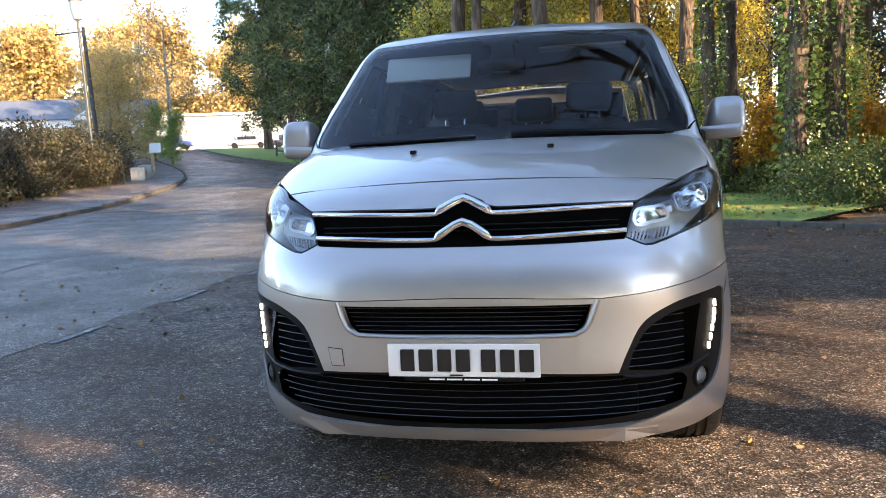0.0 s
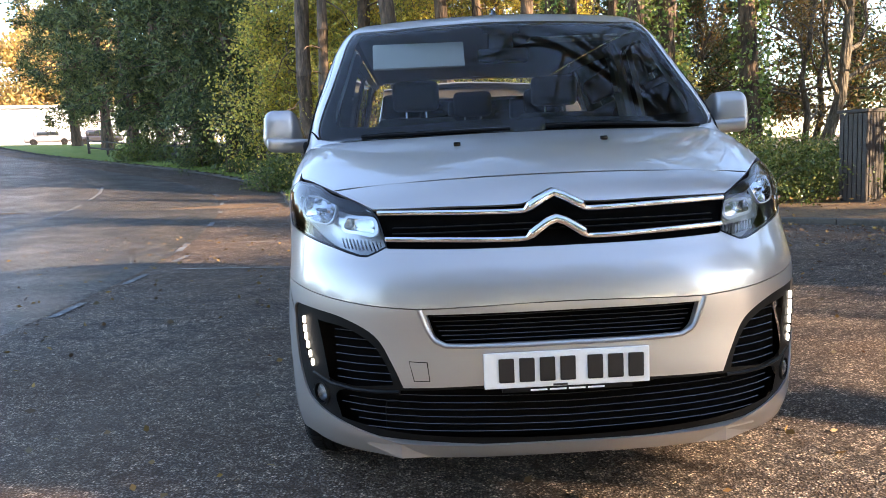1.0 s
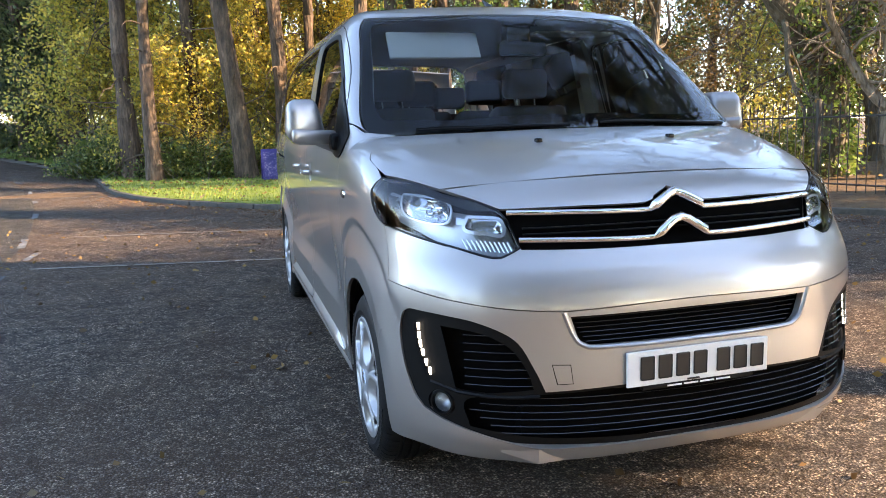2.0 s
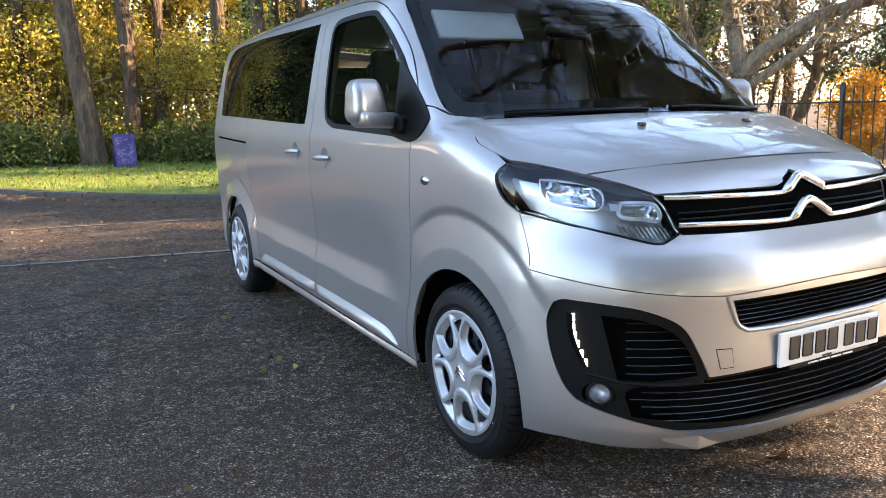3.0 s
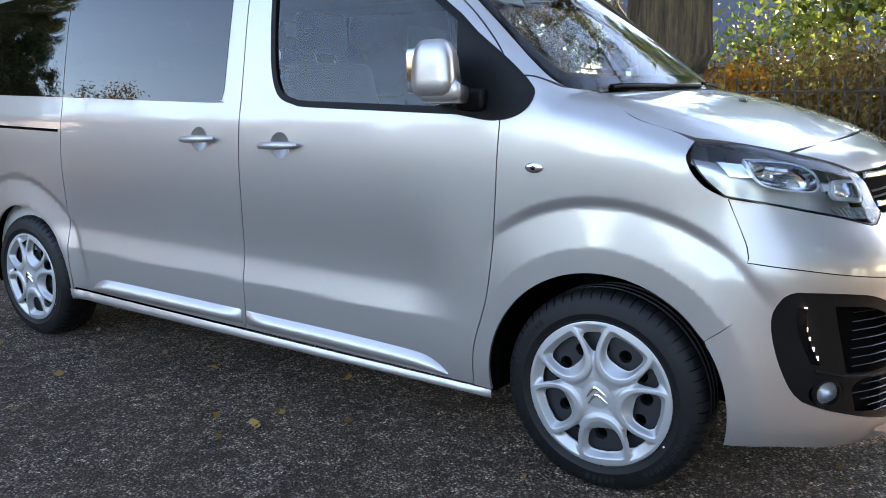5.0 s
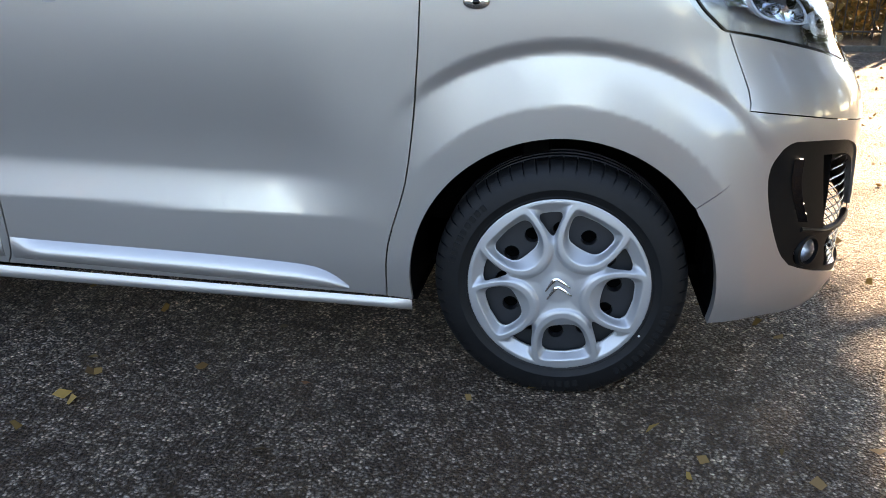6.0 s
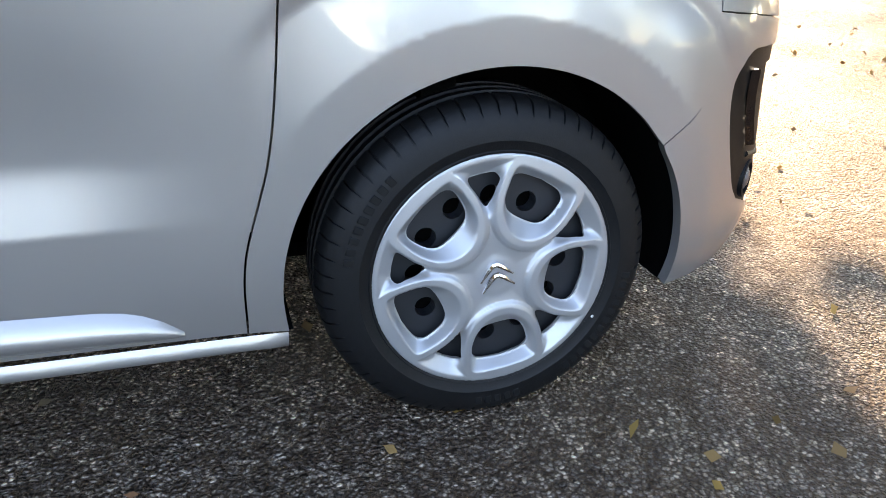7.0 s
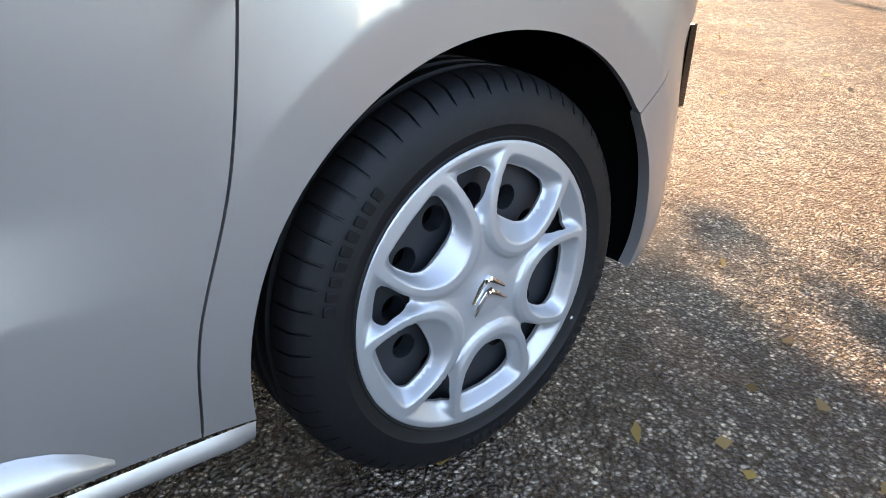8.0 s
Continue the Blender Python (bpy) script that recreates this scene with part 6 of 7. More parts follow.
tube(bm, [(0, 0, -0.2), (0.05, 0, 2.0), (0, 0.06, 4.0), (0.05, 0, 8.0)], [0.34, 0.26, 0.22, 0.08], 12, cap=False)
for k in range(24):
    a = k * 2.4
    limb(bm, srng, (0, 0, 3.9 + 0.17 * k), (math.cos(a), math.sin(a), 0.55), srng.uniform(1.6, 2.5), 0.07, 0.0, 5, 0.2, 6, tips, 4)
part("trunk", bm, OAK_BARK, shade_oak)
pos, d = around(tips, srng, 24, 0.34, 26000)
# crown trimmed along the sun's slope, so sun passes under it to the tarmac
high = pos[:, 2] > 4.3 + 0.364 * (0.895 * pos[:, 0] - 0.446 * pos[:, 1])
pos, d = pos[high], d[high]
leaf_cloud("crown", pos, d, 0.27, 0.15, IVY, shade_oak, seed=19)
set_at(shade_oak, 10.8, -4.25)

# forked oak hung with ivy, behind the railings
oak = thing("oak_tree", "old forked oak, ivy climbing both stems", "tree", group="trees of the wood")
orng, bm, tips = np.random.default_rng(31), bmesh.new(), []
stem = [Vector(p) for p in ((0, 0, -0.2), (0, 0, 0.6), (-0.05, 0, 1.5), (-0.1, 0, 2.2))]
tube(bm, stem, [0.62, 0.46, 0.42, 0.44], 14, cap=False)
for d, ln in (((-0.62, 0.35, 0.75), 7.5), ((0.55, -0.3, 0.85), 8.0), ((0.1, 0.5, 1.0), 7.0)):
    pts = limb(bm, orng, (-0.1, 0, 2.1), d, ln, 0.34, 0.0, 7, 0.16, 10)
    for p in pts[2:]:
        for k in range(2):
            limb(bm, orng, p, Vector(orng.normal(size=3)) + Vector((0, 0, 0.4)), orng.uniform(2.0, 4.2), 0.08, 0.0, 6, 0.3, 6, tips, 3)
part("trunk", bm, OAK_BARK, oak)
pos, d = around(tips, orng, 1, 0.15)
leaf_cloud("crown", pos, d, 0.10, 0.06, RUSSET, oak, seed=5)
ivy_on(oak, -0.03, 0, 0.46, 2.4, 9, n=1500)
for (dx, dy), sd in (((-0.30, 0.17), 12), ((0.27, -0.15), 13)):
    pos = []
    erng = np.random.default_rng(sd)
    z = erng.uniform(2.0, 6.5, 2600)
    th = erng.uniform(0, 6.283, 2600)
    rr = 0.33 * (1 - 0.07 * z) + erng.gamma(2, 0.05, 2600)
    pos = np.column_stack([-0.1 + (z - 2.0) * dx * 2.6 / 1.0 * 0.9 + rr * np.cos(th), (z - 2.0) * dy * 2.4 + rr * np.sin(th), z])
    leaf_cloud("ivy", pos, erng.normal(size=(2600, 3)) + [0, 0, -0.5], 0.12, 0.09, IVY, oak, seed=sd)
set_at(oak, 12.0, 12.4, 40)

# bare grey tree with low crooked limbs, behind the railings
crooked = thing("bare_tree", "grey-barked tree forking low into crooked bare limbs", "tree", group="trees of the wood")
crng, bm, tips = np.random.default_rng(33), bmesh.new(), []
tube(bm, [(0, 0, -0.2), (0, 0.02, 0.7), (-0.03, 0, 1.4), (-0.02, 0, 2.0)], [0.42, 0.31, 0.28, 0.30], 14, cap=False)
for d, z, ln, r in (((-0.75, 0.3, 0.55), 1.3, 4.2, 0.13), ((0.7, -0.35, 0.75), 1.9, 5.5, 0.21), ((-0.15, 0.2, 1.0), 2.0, 6.0, 0.22), ((0.85, -0.4, 0.25), 1.6, 4.5, 0.12), ((0.3, 0.5, 0.9), 2.0, 5.0, 0.16)):
    pts = limb(bm, crng, (-0.02, 0, z), d, ln, r, 0.0, 8, 0.20, 9)
    for p in pts[2:]:
        for k in range(2):
            limb(bm, crng, p, Vector(crng.normal(size=3)) + Vector((0, 0, 0.5)), crng.uniform(1.2, 2.8), 0.035, 0.0, 6, 0.3, 5, tips, 4)
part("trunk", bm, PALE_BARK, crooked)
pos, d = around(tips, crng, 1, 0.2, 2200)
leaf_cloud("crown", pos, d, 0.09, 0.055, RUSSET, crooked, seed=8)
set_at(crooked, 12.3, 10.8, -42)

# great trunk beside the railings, boughs high over the van
great = thing("cedar_tree", "huge cedar with a broad furrowed trunk", "tree")
grng, bm, tips = np.random.default_rng(41), bmesh.new(), []
tube(bm, [(0, 0, -0.3), (0.02, 0, 0.5), (0, 0.03, 2.0), (-0.05, 0, 5), (-0.1, 0.1, 9), (-0.1, 0, 14), (0, 0, 19)], [1.25, 0.91, 0.80, 0.71, 0.58, 0.38, 0.12], 26, cap=False)
for k in range(26):
    z = 6.8 + 11 * (k + grng.uniform(0, 1)) / 26
    a = k * 2.4 + grng.uniform(-0.4, 0.4)
    if math.sin(a) > 0.2 and z < 13:
        continue
    limb(bm, grng, (0, 0, z), (math.cos(a), math.sin(a), 0.16), 7.5 * (1.15 - 0.045 * z) * grng.uniform(0.7, 1.1), 0.16, 0.03, 7, 0.14, 7, tips, 6)
# two long boughs that reach out over the lay-by
for a, z, ln in ((178, 7.6, 12.0), (196, 9.2, 11.0), (160, 8.6, 10.5), (187, 8.2, 12.5), (170, 10.2, 11.0), (204, 8.4, 11.5), (190, 11.2, 10.5)):
    limb(bm, grng, (0, 0, z), (math.cos(radians(a)), math.sin(radians(a)), 0.05), ln, 0.17, 0.015, 8, 0.10, 7, tips, 9)
for v in bm.verts:
    if math.hypot(v.co.x, v.co.y) > 1.8 and v.co.z < 5.6:
        v.co.z = 5.6 + 0.1 * (v.co.z - 5.6)
part("trunk", bm, CEDAR_BARK, great)
pos, d = around(tips, grng, 40, 0.13, 90000)
pos[:, 2] = np.maximum(pos[:, 2], 5.6)
leaf_cloud("crown", pos, d, 0.15, 0.028, NEEDLES, great, seed=6)
set_at(great, 11.35, 4.45)

# shrubs along the edge of the wood
low_shrub = set_at(shrub("shrub", 51, (3.4, 1.8, 1.15), LAUREL, "loose green undergrowth at the wood's edge", 4200, 0.10, "shrub"), -2.2, 20.8, 150)
for x, y, t, k in ((-4.6, 22.6, 140, 1.05), (-0.2, 20.9, 10, 0.9), (2.0, 19.8, 320, 0.95), (4.4, 17.4, 300, 0.8), (-7, 30, 60, 1.0), (-10, 34, 50, 1.1), (1.2, 21.6, 90, 1.0), (6.6, 17.8, 0, 0.8), (8.6, 15.6, 40, 0.9), (-14, 38, 40, 1.2), (10.8, 12.6, 70, 0.9)):
    copy_at(low_shrub, x, y, t, k)
laurel = set_at(shrub("laurel_bush", 53, (5.2, 3.2, 1.25), LAUREL, "broad dark green clipped laurel bush on the grass", 24000, 0.065, "bush"), 6.1, 12.9, 150)
copy_at(laurel, 9.4, 14.4, 40, 0.9)
beech_hedge = set_at(shrub("beech_hedge", 55, (4.8, 2.0, 2.3), COPPER, "coppery beech hedge behind the iron railings", 9000, 0.11, "hedge", 40, "hedge along the railings"), 12.6, -0.6, 100)
for x, y, t, k in ((12.1, 1.9, 98, 0.95), (13.2, -4.0, 102, 1.05), (13.8, -7.6, 100, 1.0)):
    copy_at(beech_hedge, x, y, t, k)
hedge = set_at(shrub("bramble_hedge", 57, (6.5, 4.2, 2.7), BRAMBLE, "tangled brown and green bramble bank beside the footway", 20000, 0.13, "hedge", 60, "bramble bank"), -21.8, 24.6, 120)
for x, y, t, k in ((-24.0, 21.0, 30, 1.1), (-23.0, 29.2, 70, 0.9), (-21.2, 26.6, 150, 0.8), (-20.4, 21.4, 100, 0.85), (-21.8, 18.5, 0, 1.1), (-20.5, 12.5, 60, 1.05), (-18.0, 4.0, 90, 1.0), (-17.2, -3, 100, 1.0), (-17, -11, 80, 1.0)):
    copy_at(hedge, x, y, t, k)
holly = set_at(broadleaf("holly_tree", 61, 5.2, 0.09, IVY, OAK_BARK, "rounded evergreen beside the road", per=12, leaf=0.13, spread=0.3, low=0.05, cap=9000, group=""), -24.6, 40.0, 0, 0.62)
copy_at(holly, -27.5, 43, 60, 0.7)
hawthorn = set_at(broadleaf("hawthorn_tree", 63, 6.5, 0.10, TAN, PALE_BARK, "brown twiggy hawthorn losing its leaves", per=5, leaf=0.13, spread=0.35, low=0.1, cap=8000, group="", stems=2), -25.6, 36.5)
copy_at(hawthorn, -30, 43, 120, 1.2)
far_tree = set_at(broadleaf("autumn_tree", 67, 10, 0.2, TAN, OAK_BARK, "distant rounded tree in golden autumn leaf", per=14, leaf=0.34, spread=0.55, low=0.12, cap=9000, group="distant trees"), -52, 84)
for x, y, t, k in ((-60, 88, 30, 1.1), (-46, 92, 90, 1.05), (-38, 96, 160, 1.0), (-68, 82, 200, 1.1), (-57, 72, 10, 0.9), (-50, 60, 120, 0.9), (-30, 98, 60, 1.1), (-76, 70, 250, 1.2), (-64, 58, 300, 0.9), (-86, 58, 100, 1.2), (-72, 46, 40, 1.0), (-44, 100, 10, 1.2)):
    copy_at(far_tree, x, y, t, k * 1.3)
far_tan = set_at(broadleaf("autumn_tree", 68, 11, 0.2, TAN, PALE_BARK, "distant tree in pale tan autumn leaf", per=12, leaf=0.36, spread=0.6, low=0.1, cap=9000, group="distant trees"), -58, 98)
for x, y, t, k in ((-66, 96, 50, 1.25), (-50, 104, 120, 1.3), (-42, 108, 200, 1.2), (-34, 112, 290, 1.3), (-74, 90, 20, 1.2), (-82, 84, 330, 1.3), (-90, 76, 80, 1.2), (-25, 112, 140, 1.2), (-61, 104, 240, 1.4), (-47, 112, 0, 1.4), (-96, 66, 190, 1.2)):
    copy_at(far_tan, x, y, t, k * 1.3)
far_bare = set_at(broadleaf("bare_tree", 69, 16, 0.28, RUSSET, PALE_BARK, "tall thinly leaved tree against the sky", per=1, leaf=0.25, spread=0.3, low=0.2, boughs=14, reach=0.34, cap=3000, group="distant trees"), -44, 66)
for x, y, t, k in ((-34, 56, 80, 0.8), (-60, 66, 150, 1.0)):
    copy_at(far_bare, x, y, t, k)
# dark evergreens behind the hedge and railings
for x, y, t, k in ((15.8, -1.0, 20, 1.5), (17.5, 2.2, 130, 1.6), (19.5, -3.5, 250, 1.7)):
    copy_at(holly, x, y, t, k)
# across the road: conifers and low trees, seen in the van's glass
for x, y, t, k in ((-40, -26, 30, 1.2), (-20, -34, 140, 1.4), (-6, -40, 60, 1.4), (10, -42, 10, 1.4)):
    copy_at(holly, x, y, t, k)
# unseen pines added behind the camera, to dim the sky on the van's front
for x, y, t, k in ((-12.5, -16, 30, 1.0), (-8.0, -14, 80, 1.0), (-3.8, -15.5, 140, 1.1), (0.5, -13.6, 200, 1.0), (4.8, -15.2, 260, 1.1), (9.2, -14.2, 320, 1.0), (14, -20, 15, 1.0), (-18, -24, 60, 1.0), (-2, -24, 110, 1.1), (7, -24, 170, 1.1)):
    copy_at(low_pine, x, y, t, k)
# thin trees on the sunny side
for x, y, t, k in ((22, -17, 100, 1.0), (30, -12, 300, 1.1)):
    copy_at(bare, x, y, t, k)
for x, y, t, k in ((31, 17.5, 60, 1.0), (36, 15, 120, 1.2), (44, 6, 10, 1.2)):
    copy_at(low_pine, x, y, t, k)

# ---- railings ----
IRON = varied("railing_iron", [(0.02, 0.018, 0.016), (0.045, 0.035, 0.028)], 8, 0.6, 200, 0.4, 0.003)
OLD_WOOD = varied("weathered_timber", [(0.035, 0.030, 0.026), (0.08, 0.068, 0.056)], 5, 0.85, 80, 0.5, 0.008)
railing = thing("railing", "dark iron railings with pointed tips, leaves behind", "fence")


def spear_mesh():
    bm = bmesh.new()
    tube(bm, [(0, 0, 0.05), (0, 0, 1.43)], 0.010, 6)
    tube(bm, [(0, 0, 1.43), (0, 0, 1.46), (0, 0, 1.56)], [0.010, 0.020, 0.002], 6)
    return bm


spear = None
fence_x = lambda y: 10.3 - 0.2 * y
ya, yb, nbar = -13.0, 11.6, 150
for k in range(nbar):
    y = ya + (yb - ya) * k / (nbar - 1)
    if spear is None:
        spear = part("spear", spear_mesh(), IRON, railing)
        ob = spear
    else:
        ob = new("spear", spear.data)
        ob.parent = railing
    ob.matrix_basis = Matrix.Translation(up(fence_x(y), y)) @ Matrix.Rotation(random.uniform(-0.015, 0.015), 4, "X")
for z in (0.18, 1.30):
    part("rail", tube(bmesh.new(), [up(fence_x(y), y, z) for y in np.linspace(ya, yb, 12)], 0.017, 6), IRON, railing)
for y in np.arange(ya, yb + 0.1, 2.733):
    part("post", boxed(up(fence_x(y) - 0.03, y - 0.03, -0.1), up(fence_x(y) + 0.03, y + 0.03, 1.60), 0.006), IRON, railing)
gate_post = thing("gate_post", "dark brown slatted timber gate pier with a flat cap", "gate post")
gate_post.matrix_basis = Matrix.Translation(up(7.55, 11.3)) @ Matrix.Rotation(radians(28), 4, "Z")
part("core", boxed((-0.23, -0.23, -0.1), (0.23, 0.23, 1.52), 0.01), IRON, gate_post, smooth=False)
for k in range(6):
    a = -0.215 + 0.086 * k
    for lo, hi in (((a - 0.036, -0.262, 0.02), (a + 0.036, -0.238, 1.55)), ((-0.262, a - 0.036, 0.02), (-0.238, a + 0.036, 1.55))):
        part("slat", boxed(lo, hi, 0.005), OLD_WOOD, gate_post, smooth=False)
part("cap", boxed((-0.29, -0.29, 1.56), (0.29, 0.29, 1.62), 0.012), OLD_WOOD, gate_post, smooth=False)

# wooden fence far along the verge
wood_fence = thing("wooden_fence", "low grey timber post and rail fence under the pines", "fence")
fpts = smooth_line([(-10.5, 35), (-14.5, 39.2), (-20, 45.0)], 2.0)
for a in fpts:
    part("post", boxed(up(a[0] - 0.06, a[1] - 0.06, -0.1), up(a[0] + 0.06, a[1] + 0.06, 1.1), 0.01), OLD_WOOD, wood_fence, smooth=False)
for z in (0.45, 0.85):
    part("rail", tube(bmesh.new(), [up(a[0], a[1] - 0.07, z) for a in fpts], 0.05, 6), OLD_WOOD, wood_fence)

# ---- advertising board on the grass ----
board = thing("pavement_sign", "purple folding board with a pale picture, standing on grass", "sign")
BOARD = varied("purple_print", [(0.020, 0.016, 0.10), (0.06, 0.045, 0.24)], 3, 0.35)
POSTER = varied("poster_print", [(0.012, 0.012, 0.07), (0.05, 0.045, 0.20), (0.40, 0.34, 0.42)], 2.6, 0.3)
for k, a in ((1, 11), (-1, -11)):
    leaf_b = part("board", boxed((-0.25, -0.015, 0), (0.25, 0.015, 0.82), 0.01), BOARD, board, smooth=False)
    leaf_b.matrix_basis = Matrix.Translation((0, -0.16 * k, 0)) @ Matrix.Rotation(radians(-a), 4, "X")
    p = part("poster", boxed((-0.20, -0.020 if k > 0 else 0.016, 0.08), (0.20, -0.016 if k > 0 else 0.020, 0.74), 0.0), POSTER, leaf_b, smooth=False)
board.matrix_basis = Matrix.Translation(up(0.05, 19.0, 0.085)) @ Matrix.Rotation(radians(6), 4, "Z")

# ---- street lamp, road sign ----
POST = varied("green_black_paint", [(0.03, 0.032, 0.03), (0.06, 0.058, 0.05)], 4, 0.5, 100, 0.3, 0.003)
FROST = mat("lamp_glass", (0.30, 0.31, 0.31), 0.3)
lamp = thing("street_lamp", "tall dark post with a tapered lantern", "street lamp")
part("post", tube(bmesh.new(), [(0, 0, -0.1), (0, 0, 1.1), (0, 0, 1.15), (0, 0, 5.6)], [0.085, 0.08, 0.055, 0.045], 12), POST, lamp)
part("lantern", lathe(bmesh.new(), [(5.6, 0.06), (5.66, 0.16), (6.22, 0.24), (6.24, 0.24)], 8, "z"), FROST, lamp, smooth=False)
part("cap", lathe(bmesh.new(), [(6.24, 0.27), (6.30, 0.20), (6.42, 0.06), (6.5, 0.02)], 8, "z"), POST, lamp, smooth=False)
lamp.matrix_basis = Matrix.Translation(up(-20.2, 26.5)) @ Matrix.Rotation(radians(-1.2), 4, "Y") @ Matrix.Scale(1.22, 4)
pole = thing("telegraph_pole", "thin leaning wooden pole behind the bramble", "pole")
part("shaft", tube(bmesh.new(), [(0, 0, -0.2), (0, 0, 7.6)], [0.12, 0.09], 10), OLD_WOOD, pole)
part("arm", boxed((-1.7, -0.03, 7.35), (0.1, 0.03, 7.43), 0.01), OLD_WOOD, pole)
pole.matrix_basis = Matrix.Translation(up(-25.4, 34.3)) @ Matrix.Rotation(radians(-2), 4, "Y")
notice = thing("notice_board", "small pale notice on a timber post", "sign")
part("post", boxed((-0.07, -0.05, -0.1), (0.07, 0.05, 1.75), 0.01), mat("new_timber", (0.36, 0.24, 0.12), 0.8), notice, smooth=False)
part("panel", boxed((-0.10, -0.09, 1.15), (0.42, -0.055, 1.60), 0.008), mat("notice_white", (0.6, 0.6, 0.56), 0.6), notice, smooth=False)
notice.matrix_basis = Matrix.Translation(up(-20.6, 31.5)) @ Matrix.Rotation(radians(25), 4, "Z")
BLOCK = varied("precast_concrete", [(0.30, 0.28, 0.24), (0.42, 0.40, 0.35)], 2, 0.85, 40, 0.5, 0.01)
for x, y in ((-20.2, 30.2), (-19.6, 28.7)):
    blk = part("concrete_block", boxed((-0.7, -0.3, -0.05), (0.7, 0.3, 0.55), 0.05), BLOCK, None, smooth=False)
    blk.matrix_basis = Matrix.Translation(up(x, y, 0.1)) @ Matrix.Rotation(radians(118), 4, "Z")
    tagged(blk, "pale concrete block by the footway", "concrete block", "concrete blocks")

# ---- buildings ----
RENDER_WHITE = varied("white_cladding", [(0.72, 0.73, 0.74), (0.80, 0.80, 0.80)], 0.6, 0.7, 20, 0.2, 0.01)
SLATE = varied("roof_slate", [(0.055, 0.062, 0.075), (0.10, 0.108, 0.125), (0.14, 0.145, 0.155)], 3, 0.55, 30, 0.4, 0.01)
BRICK = varied("red_brick", [(0.20, 0.075, 0.045), (0.30, 0.12, 0.07), (0.16, 0.07, 0.05)], 5, 0.85, 60, 0.5, 0.01)
DARKGLASS = mat("dark_window", (0.02, 0.025, 0.03), 0.1)


def prism(x0, x1, y0, y1, z0, z1, over=0.0):
    """A pitched roof with its ridge along x."""
    bm = bmesh.new()
    ym = (y0 + y1) / 2
    a = [bm.verts.new(p) for p in ((x0 - over, y0 - over, z0), (x0 - over, y1 + over, z0), (x0 - over, ym, z1))]
    b = [bm.verts.new(p) for p in ((x1 + over, y0 - over, z0), (x1 + over, y1 + over, z0), (x1 + over, ym, z1))]
    bm.faces.new(a)
    bm.faces.new(b[::-1])
    for i, j in ((0, 1), (1, 2), (2, 0)):
        bm.faces.new((a[j], a[i], b[i], b[j]))
    return bm


hall = thing("white_hall", "long low white industrial building with a flat roof", "building")
part("wall", boxed((-20, -6, -1.5), (20, 6, 3.6), 0.02), RENDER_WHITE, hall, smooth=False)
part("roof", boxed((-20.4, -6.4, 3.6), (20.4, 6.4, 3.85), 0.03), mat("pale_roof", (0.62, 0.64, 0.66), 0.5), hall, smooth=False)
for k in range(2):
    part("door", boxed((-8 + 9 * k, -6.05, -0.5), (-4 + 9 * k, -5.98, 2.4), 0.02), mat("shutter_grey", (0.45, 0.47, 0.5), 0.6), hall, smooth=False)
hall.matrix_basis = Matrix.Translation(up(-36, 84)) @ Matrix.Rotation(radians(24), 4, "Z")
cottage = thing("white_bungalow", "white gabled bungalow with a grey roof", "house")
part("wall", boxed((-7, -4, -1.0), (7, 4, 2.6), 0.02), RENDER_WHITE, cottage, smooth=False)
part("roof", prism(-7, 7, -4, 4, 2.6, 4.4, 0.3), SLATE, cottage, smooth=False)
for k in (-4, 0.5, 4):
    part("window", boxed((k, -4.06, 0.9), (k + 1.2, -3.98, 2.0), 0.02), DARKGLASS, cottage, smooth=False)
part("gable", prism(-2.6, 2.6, -2.2, 2.2, 2.6, 4.1), RENDER_WHITE, cottage, smooth=False).matrix_basis = Matrix.Translation((3.4, -3.4, -0.2)) @ Matrix.Rotation(radians(90), 4, "Z")
cottage.matrix_basis = Matrix.Translation(up(-41, 52)) @ Matrix.Rotation(radians(32), 4, "Z")

lodge = thing("brick_lodge", "red brick lodge with steep slate roofs behind the railings", "house")
part("wall", boxed((-3.5, -4.5, -0.3), (3.5, 4.5, 2.3), 0.02), BRICK, lodge, smooth=False)
part("gable_wall", prism(-4.5, 4.4, -3.3, 3.3, 2.28, 6.4), BRICK, lodge, smooth=False).matrix_basis = Matrix.Rotation(radians(90), 4, "Z")


def slates(y0, y1, face, z0, z1, x_foot, parent):
    """Rows of slates on one slope."""
    owner = new("roof_slope")
    owner.parent = parent
    rows, first = 15, None
    slope = math.atan2(z1 - z0, abs(x_foot))
    for r in range(rows):
        t = (r + 0.5) / rows
        x, z = x_foot * (1 - t), z0 + (z1 - z0) * t
        ncol = int((y1 - y0) / 0.45)
        for c in range(ncol):
            y = y0 + (c + 0.5 + 0.5 * (r % 2)) * 0.45
            if y > y1:
                continue
            if first is None:
                first = part("slate", boxed((-0.22, -0.218, -0.012), (0.22, 0.218, 0.012)), SLATE, owner, smooth=False)
                ob = first
            else:
                ob = new("slate", first.data)
                ob.parent = owner
            ob.matrix_basis = Matrix.Translation((x, y, z + 0.03 + random.uniform(0, 0.008))) @ Matrix.Rotation((slope if face < 0 else -slope) * -1 + (0.05 if face > 0 else -0.05), 4, "Y")
    return owner


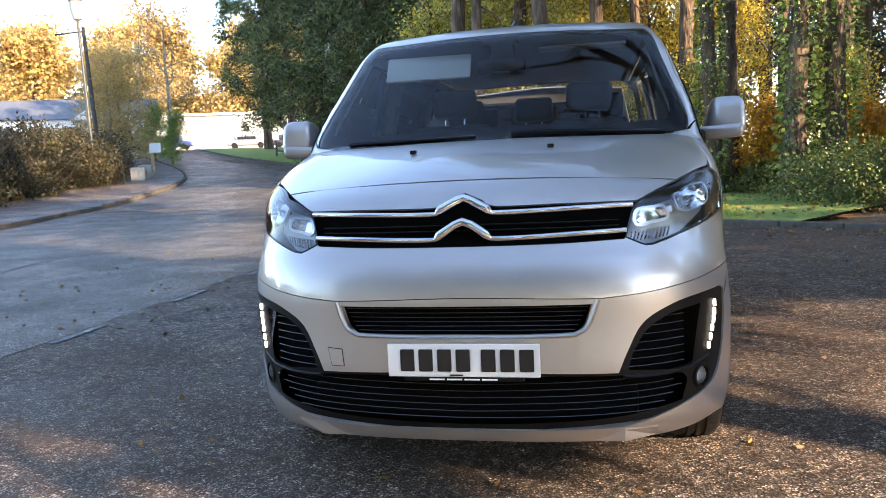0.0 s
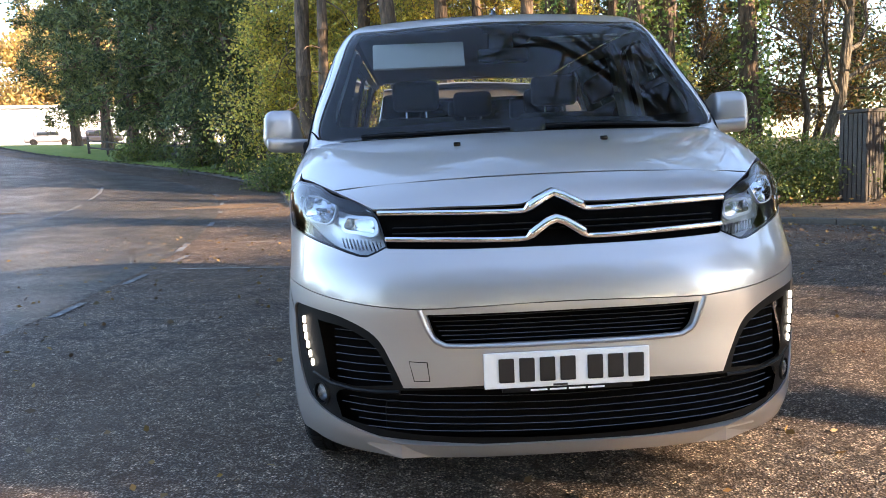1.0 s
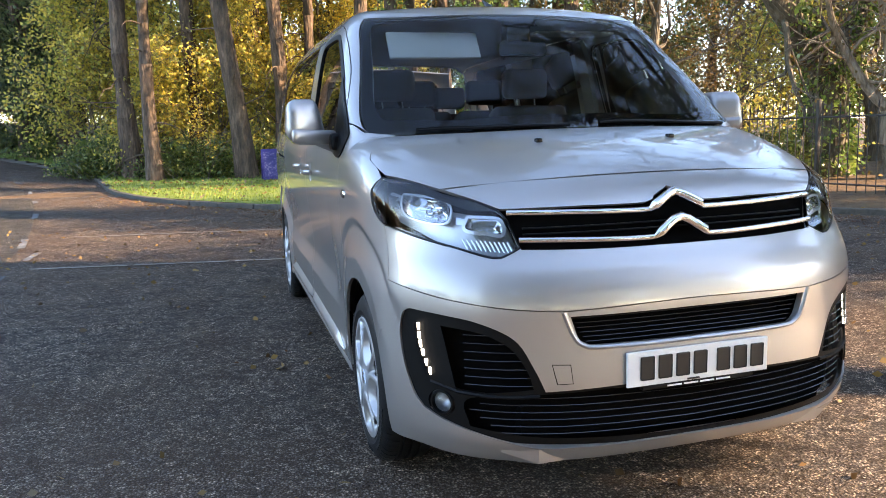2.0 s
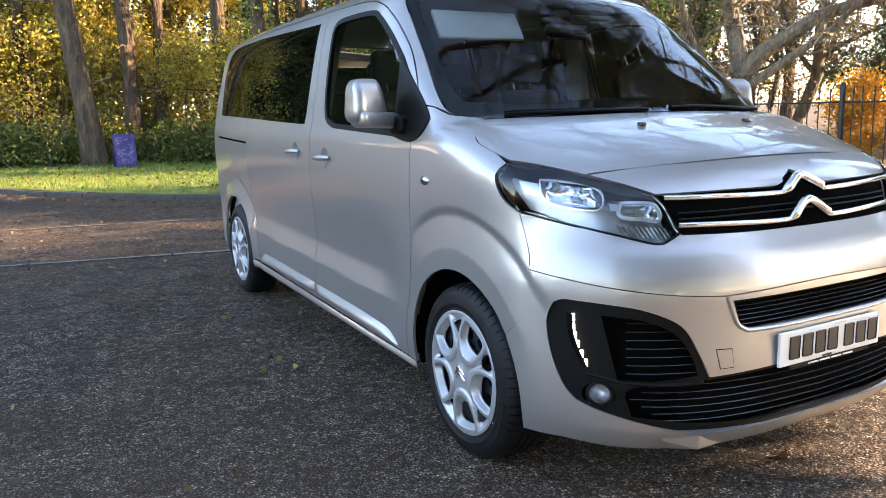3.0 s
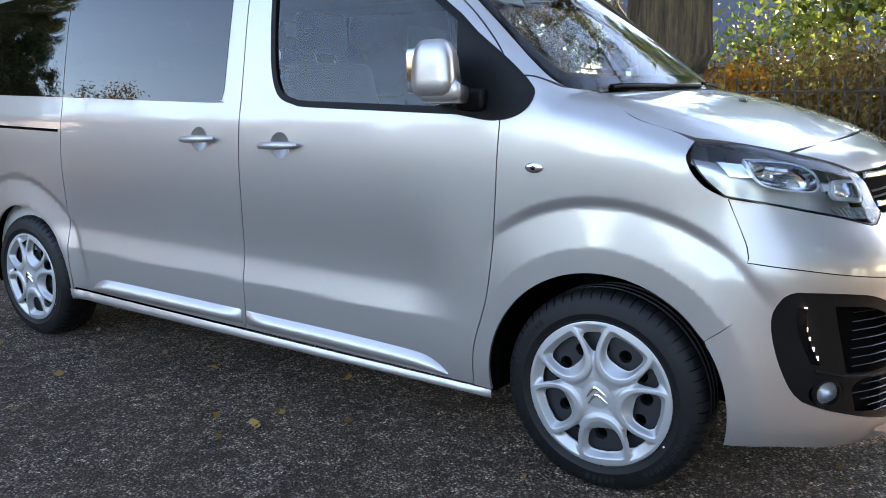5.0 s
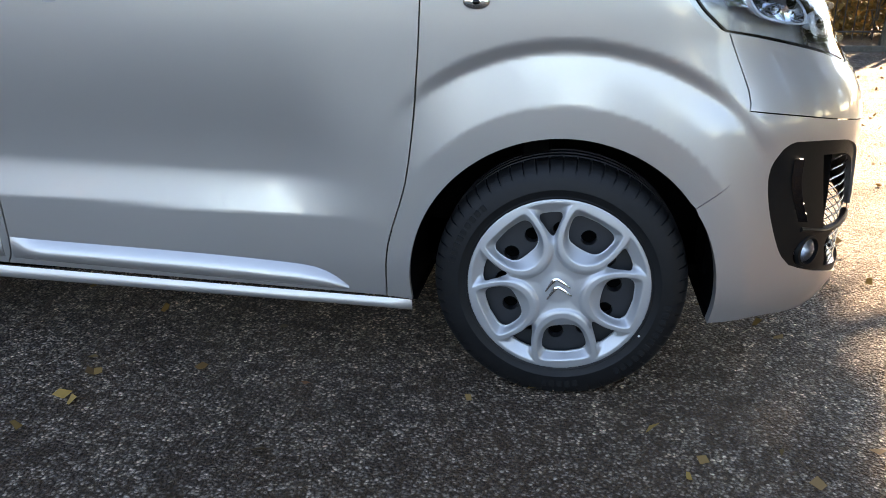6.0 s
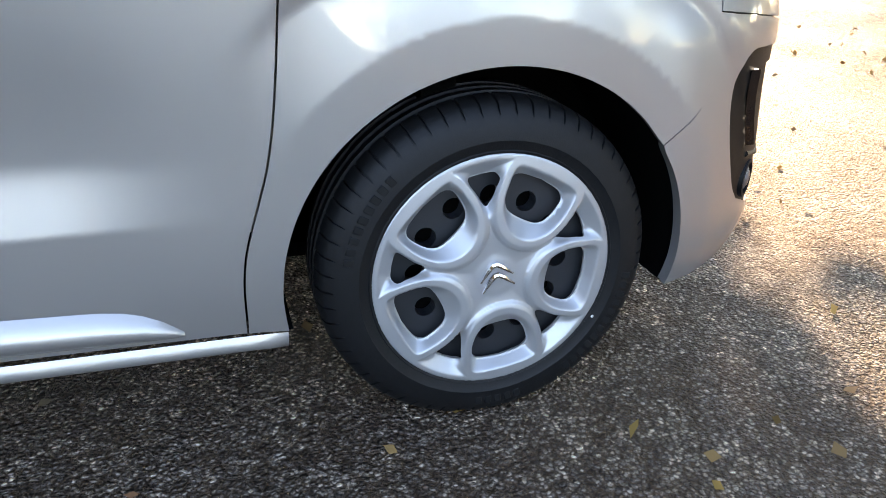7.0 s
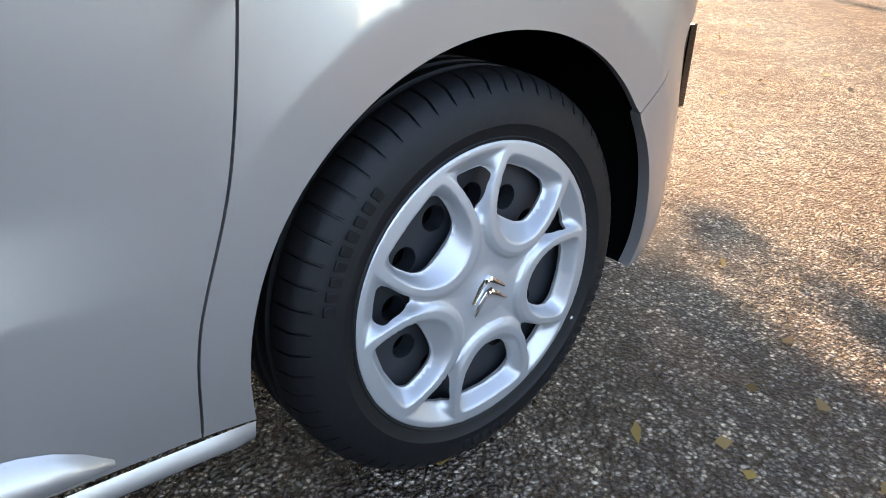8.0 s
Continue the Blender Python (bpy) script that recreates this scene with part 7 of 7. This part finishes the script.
slates(-4.7, 4.7, -1, 2.2, 6.5, -3.75, lodge)
part("roof_far_slope", boxed((-0.05, -4.8, -2.85), (0.05, 4.8, 2.85), 0.0, 2, Matrix.Rotation(radians(-41), 3, "Y")), SLATE, lodge, smooth=False).location = (1.9, 0, 4.35)
part("porch_wall", boxed((-3.0, -9.0, -0.3), (2.0, -4.5, 2.0), 0.02), BRICK, lodge, smooth=False)
bm = bmesh.new()
p = [bm.verts.new(v) for v in ((-3.4, -9.4, 2.0), (2.4, -9.4, 2.0), (2.4, -4.5, 2.0), (-3.4, -4.5, 2.0), (-1.0, -4.5, 3.6), (0.4, -4.5, 3.6), (-0.6, -7.2, 3.3), (0.2, -7.2, 3.3))]
for f in ((0, 1, 7, 6), (1, 2, 5, 7), (3, 0, 6, 4), (6, 7, 5, 4)):
    bm.faces.new([p[i] for i in f])
part("porch_roof", bm, SLATE, lodge, smooth=False)
part("eaves_board", boxed((-3.42, -9.42, 1.86), (-3.34, -4.5, 2.02)), mat("cream_paint", (0.55, 0.50, 0.42), 0.6), lodge, smooth=False)
for y in (-8.2, -6.4, -2.6, 1.2):
    x = -3.0 if y < -4.5 else -3.5
    w = part("window", boxed((x - 0.03, y, 0.7), (x + 0.05, y + 0.8, 1.7), 0.01), DARKGLASS, lodge, smooth=False)
    part("frame", boxed((x - 0.05, y - 0.06, 0.62), (x - 0.02, y + 0.86, 0.70)), RENDER_WHITE, w, smooth=False)
part("chimney", boxed((-0.4, -0.4, 6.0), (0.4, 0.4, 7.8), 0.02), BRICK, lodge, smooth=False)
lodge.matrix_basis = Matrix.Translation(up(28.2, 7.0)) @ Matrix.Rotation(radians(8), 4, "Z")

def parked_car(x, y, turn, tone, label):
    """A car far down the road."""
    ob = thing("car", label, "car", group="cars by the hall")
    bm = bmesh.new()
    box(bm, (-2.1, -0.85, 0.3), (2.1, 0.85, 0.85), 0.18, 3)
    g = box(bm, (-1.3, -0.74, 0.8), (1.2, 0.74, 1.42), 0.25, 3)
    part("body", bm, mat("car_paint", tone, 0.3, 0.3, Coat_Weight=1.0), ob)
    part("side_glass", boxed((-1.0, -0.76, 0.92), (0.9, 0.76, 1.25), 0.1), DARKGLASS, ob)
    for a in (-1.3, 1.3):
        for b in (-0.85, 0.85):
            w = lathe(bmesh.new(), [(-0.1, 0.01), (-0.1, 0.31), (0.1, 0.31), (0.1, 0.01)], 16, "y", (a, b, 0.31))
            part("wheel", w, RUBBER, ob)
    ob.matrix_basis = Matrix.Translation(up(x, y)) @ Matrix.Rotation(radians(turn), 4, "Z")


for k, (x, y, a, tone, word) in enumerate(((-41, 68, 20, (0.04, 0.07, 0.22), "blue"), (-35, 72.5, 24, (0.3, 0.3, 0.32), "grey"), (-31, 74.5, 22, (0.05, 0.05, 0.06), "black"), (-45, 65.5, 28, (0.5, 0.5, 0.5), "silver"))):
    parked_car(x, y, a, tone, word + " car parked by the distant white hall")

# ---- loose leaves and grass ----
def scatter(name, n, x0, x1, y0, y1, size, material, label, lift, seed, keep=None):
    r = np.random.default_rng(seed)
    x, y = r.uniform(x0, x1, n), r.uniform(y0, y1, n)
    if keep is not None:
        ok = keep(x, y)
        x, y = x[ok], y[ok]
    pos = np.column_stack([x, y, rise(x, y) + lift])
    a = r.uniform(0, 6.283, len(x))
    d = np.column_stack([np.cos(a), np.sin(a), r.uniform(-0.02, 0.22, len(x))])
    ob = leaf_cloud(name, pos, d, size, size * 0.7, material, bend=0.2, seed=seed)
    return tagged(ob, label, "leaves", kind="stuff")


line_y = lambda x: np.interp(x, kerb_r[::-1, 0][np.argsort(kerb_r[::-1, 0])], kerb_r[::-1, 1][np.argsort(kerb_r[::-1, 0])])
scatter("fallen_leaves", 1500, -6, 8, -4, 11, 0.045, FALLEN, "small brown and yellow leaves strewn on the tarmac", 0.010, 71)
scatter("fallen_leaves", 5200, -5, 9.5, -2, 16, 0.07, FALLEN, "drift of brown leaves along the kerb", 0.012, 73, lambda x, y: np.abs(y - line_y(x) + 0.5) < np.random.default_rng(5).gamma(1.2, 0.45, len(x)))
scatter("leaf_crumbs", 60000, -5, 9.6, -6, 17, 0.030, CRUMBS, "reddish brown leaf crumbs trodden into the tarmac by the kerb", 0.006, 77, lambda x, y: (line_y(x) - 0.1 - y > 0) & (line_y(x) - y < np.random.default_rng(6).gamma(1.1, 1.5, len(x))))
scatter("fallen_leaves", 2600, -8, 12, 10, 24, 0.085, FALLEN, "brown leaves lying on the grass", 0.11, 75, lambda x, y: y > line_y(x) + 0.3)


def grass(n, seed):
    r = np.random.default_rng(seed)
    x, y = r.uniform(-14, 10, n), r.uniform(7, 36, n)
    b = np.interp(x, verge_back[::-1, 0][np.argsort(verge_back[::-1, 0])], verge_back[::-1, 1][np.argsort(verge_back[::-1, 0])])
    ok = (y > line_y(x) + 0.2) & (y < b) & (x < 3.0)
    x, y = x[ok], y[ok]
    pos = np.column_stack([x, y, rise(x, y) + 0.075])
    d = np.column_stack([r.normal(0, 0.45, len(x)), r.normal(0, 0.45, len(x)), np.ones(len(x))])
    ob = leaf_cloud("grass", pos, d, 0.075, 0.016, leafy("grass_blades", [(0.10, 0.16, 0.02), (0.18, 0.25, 0.03), (0.26, 0.30, 0.06)], 0.6, 0.3), bend=0.3, seed=seed)
    tagged(ob, "short green grass blades of the verge", "grass", kind="stuff")


grass(90000, 81)
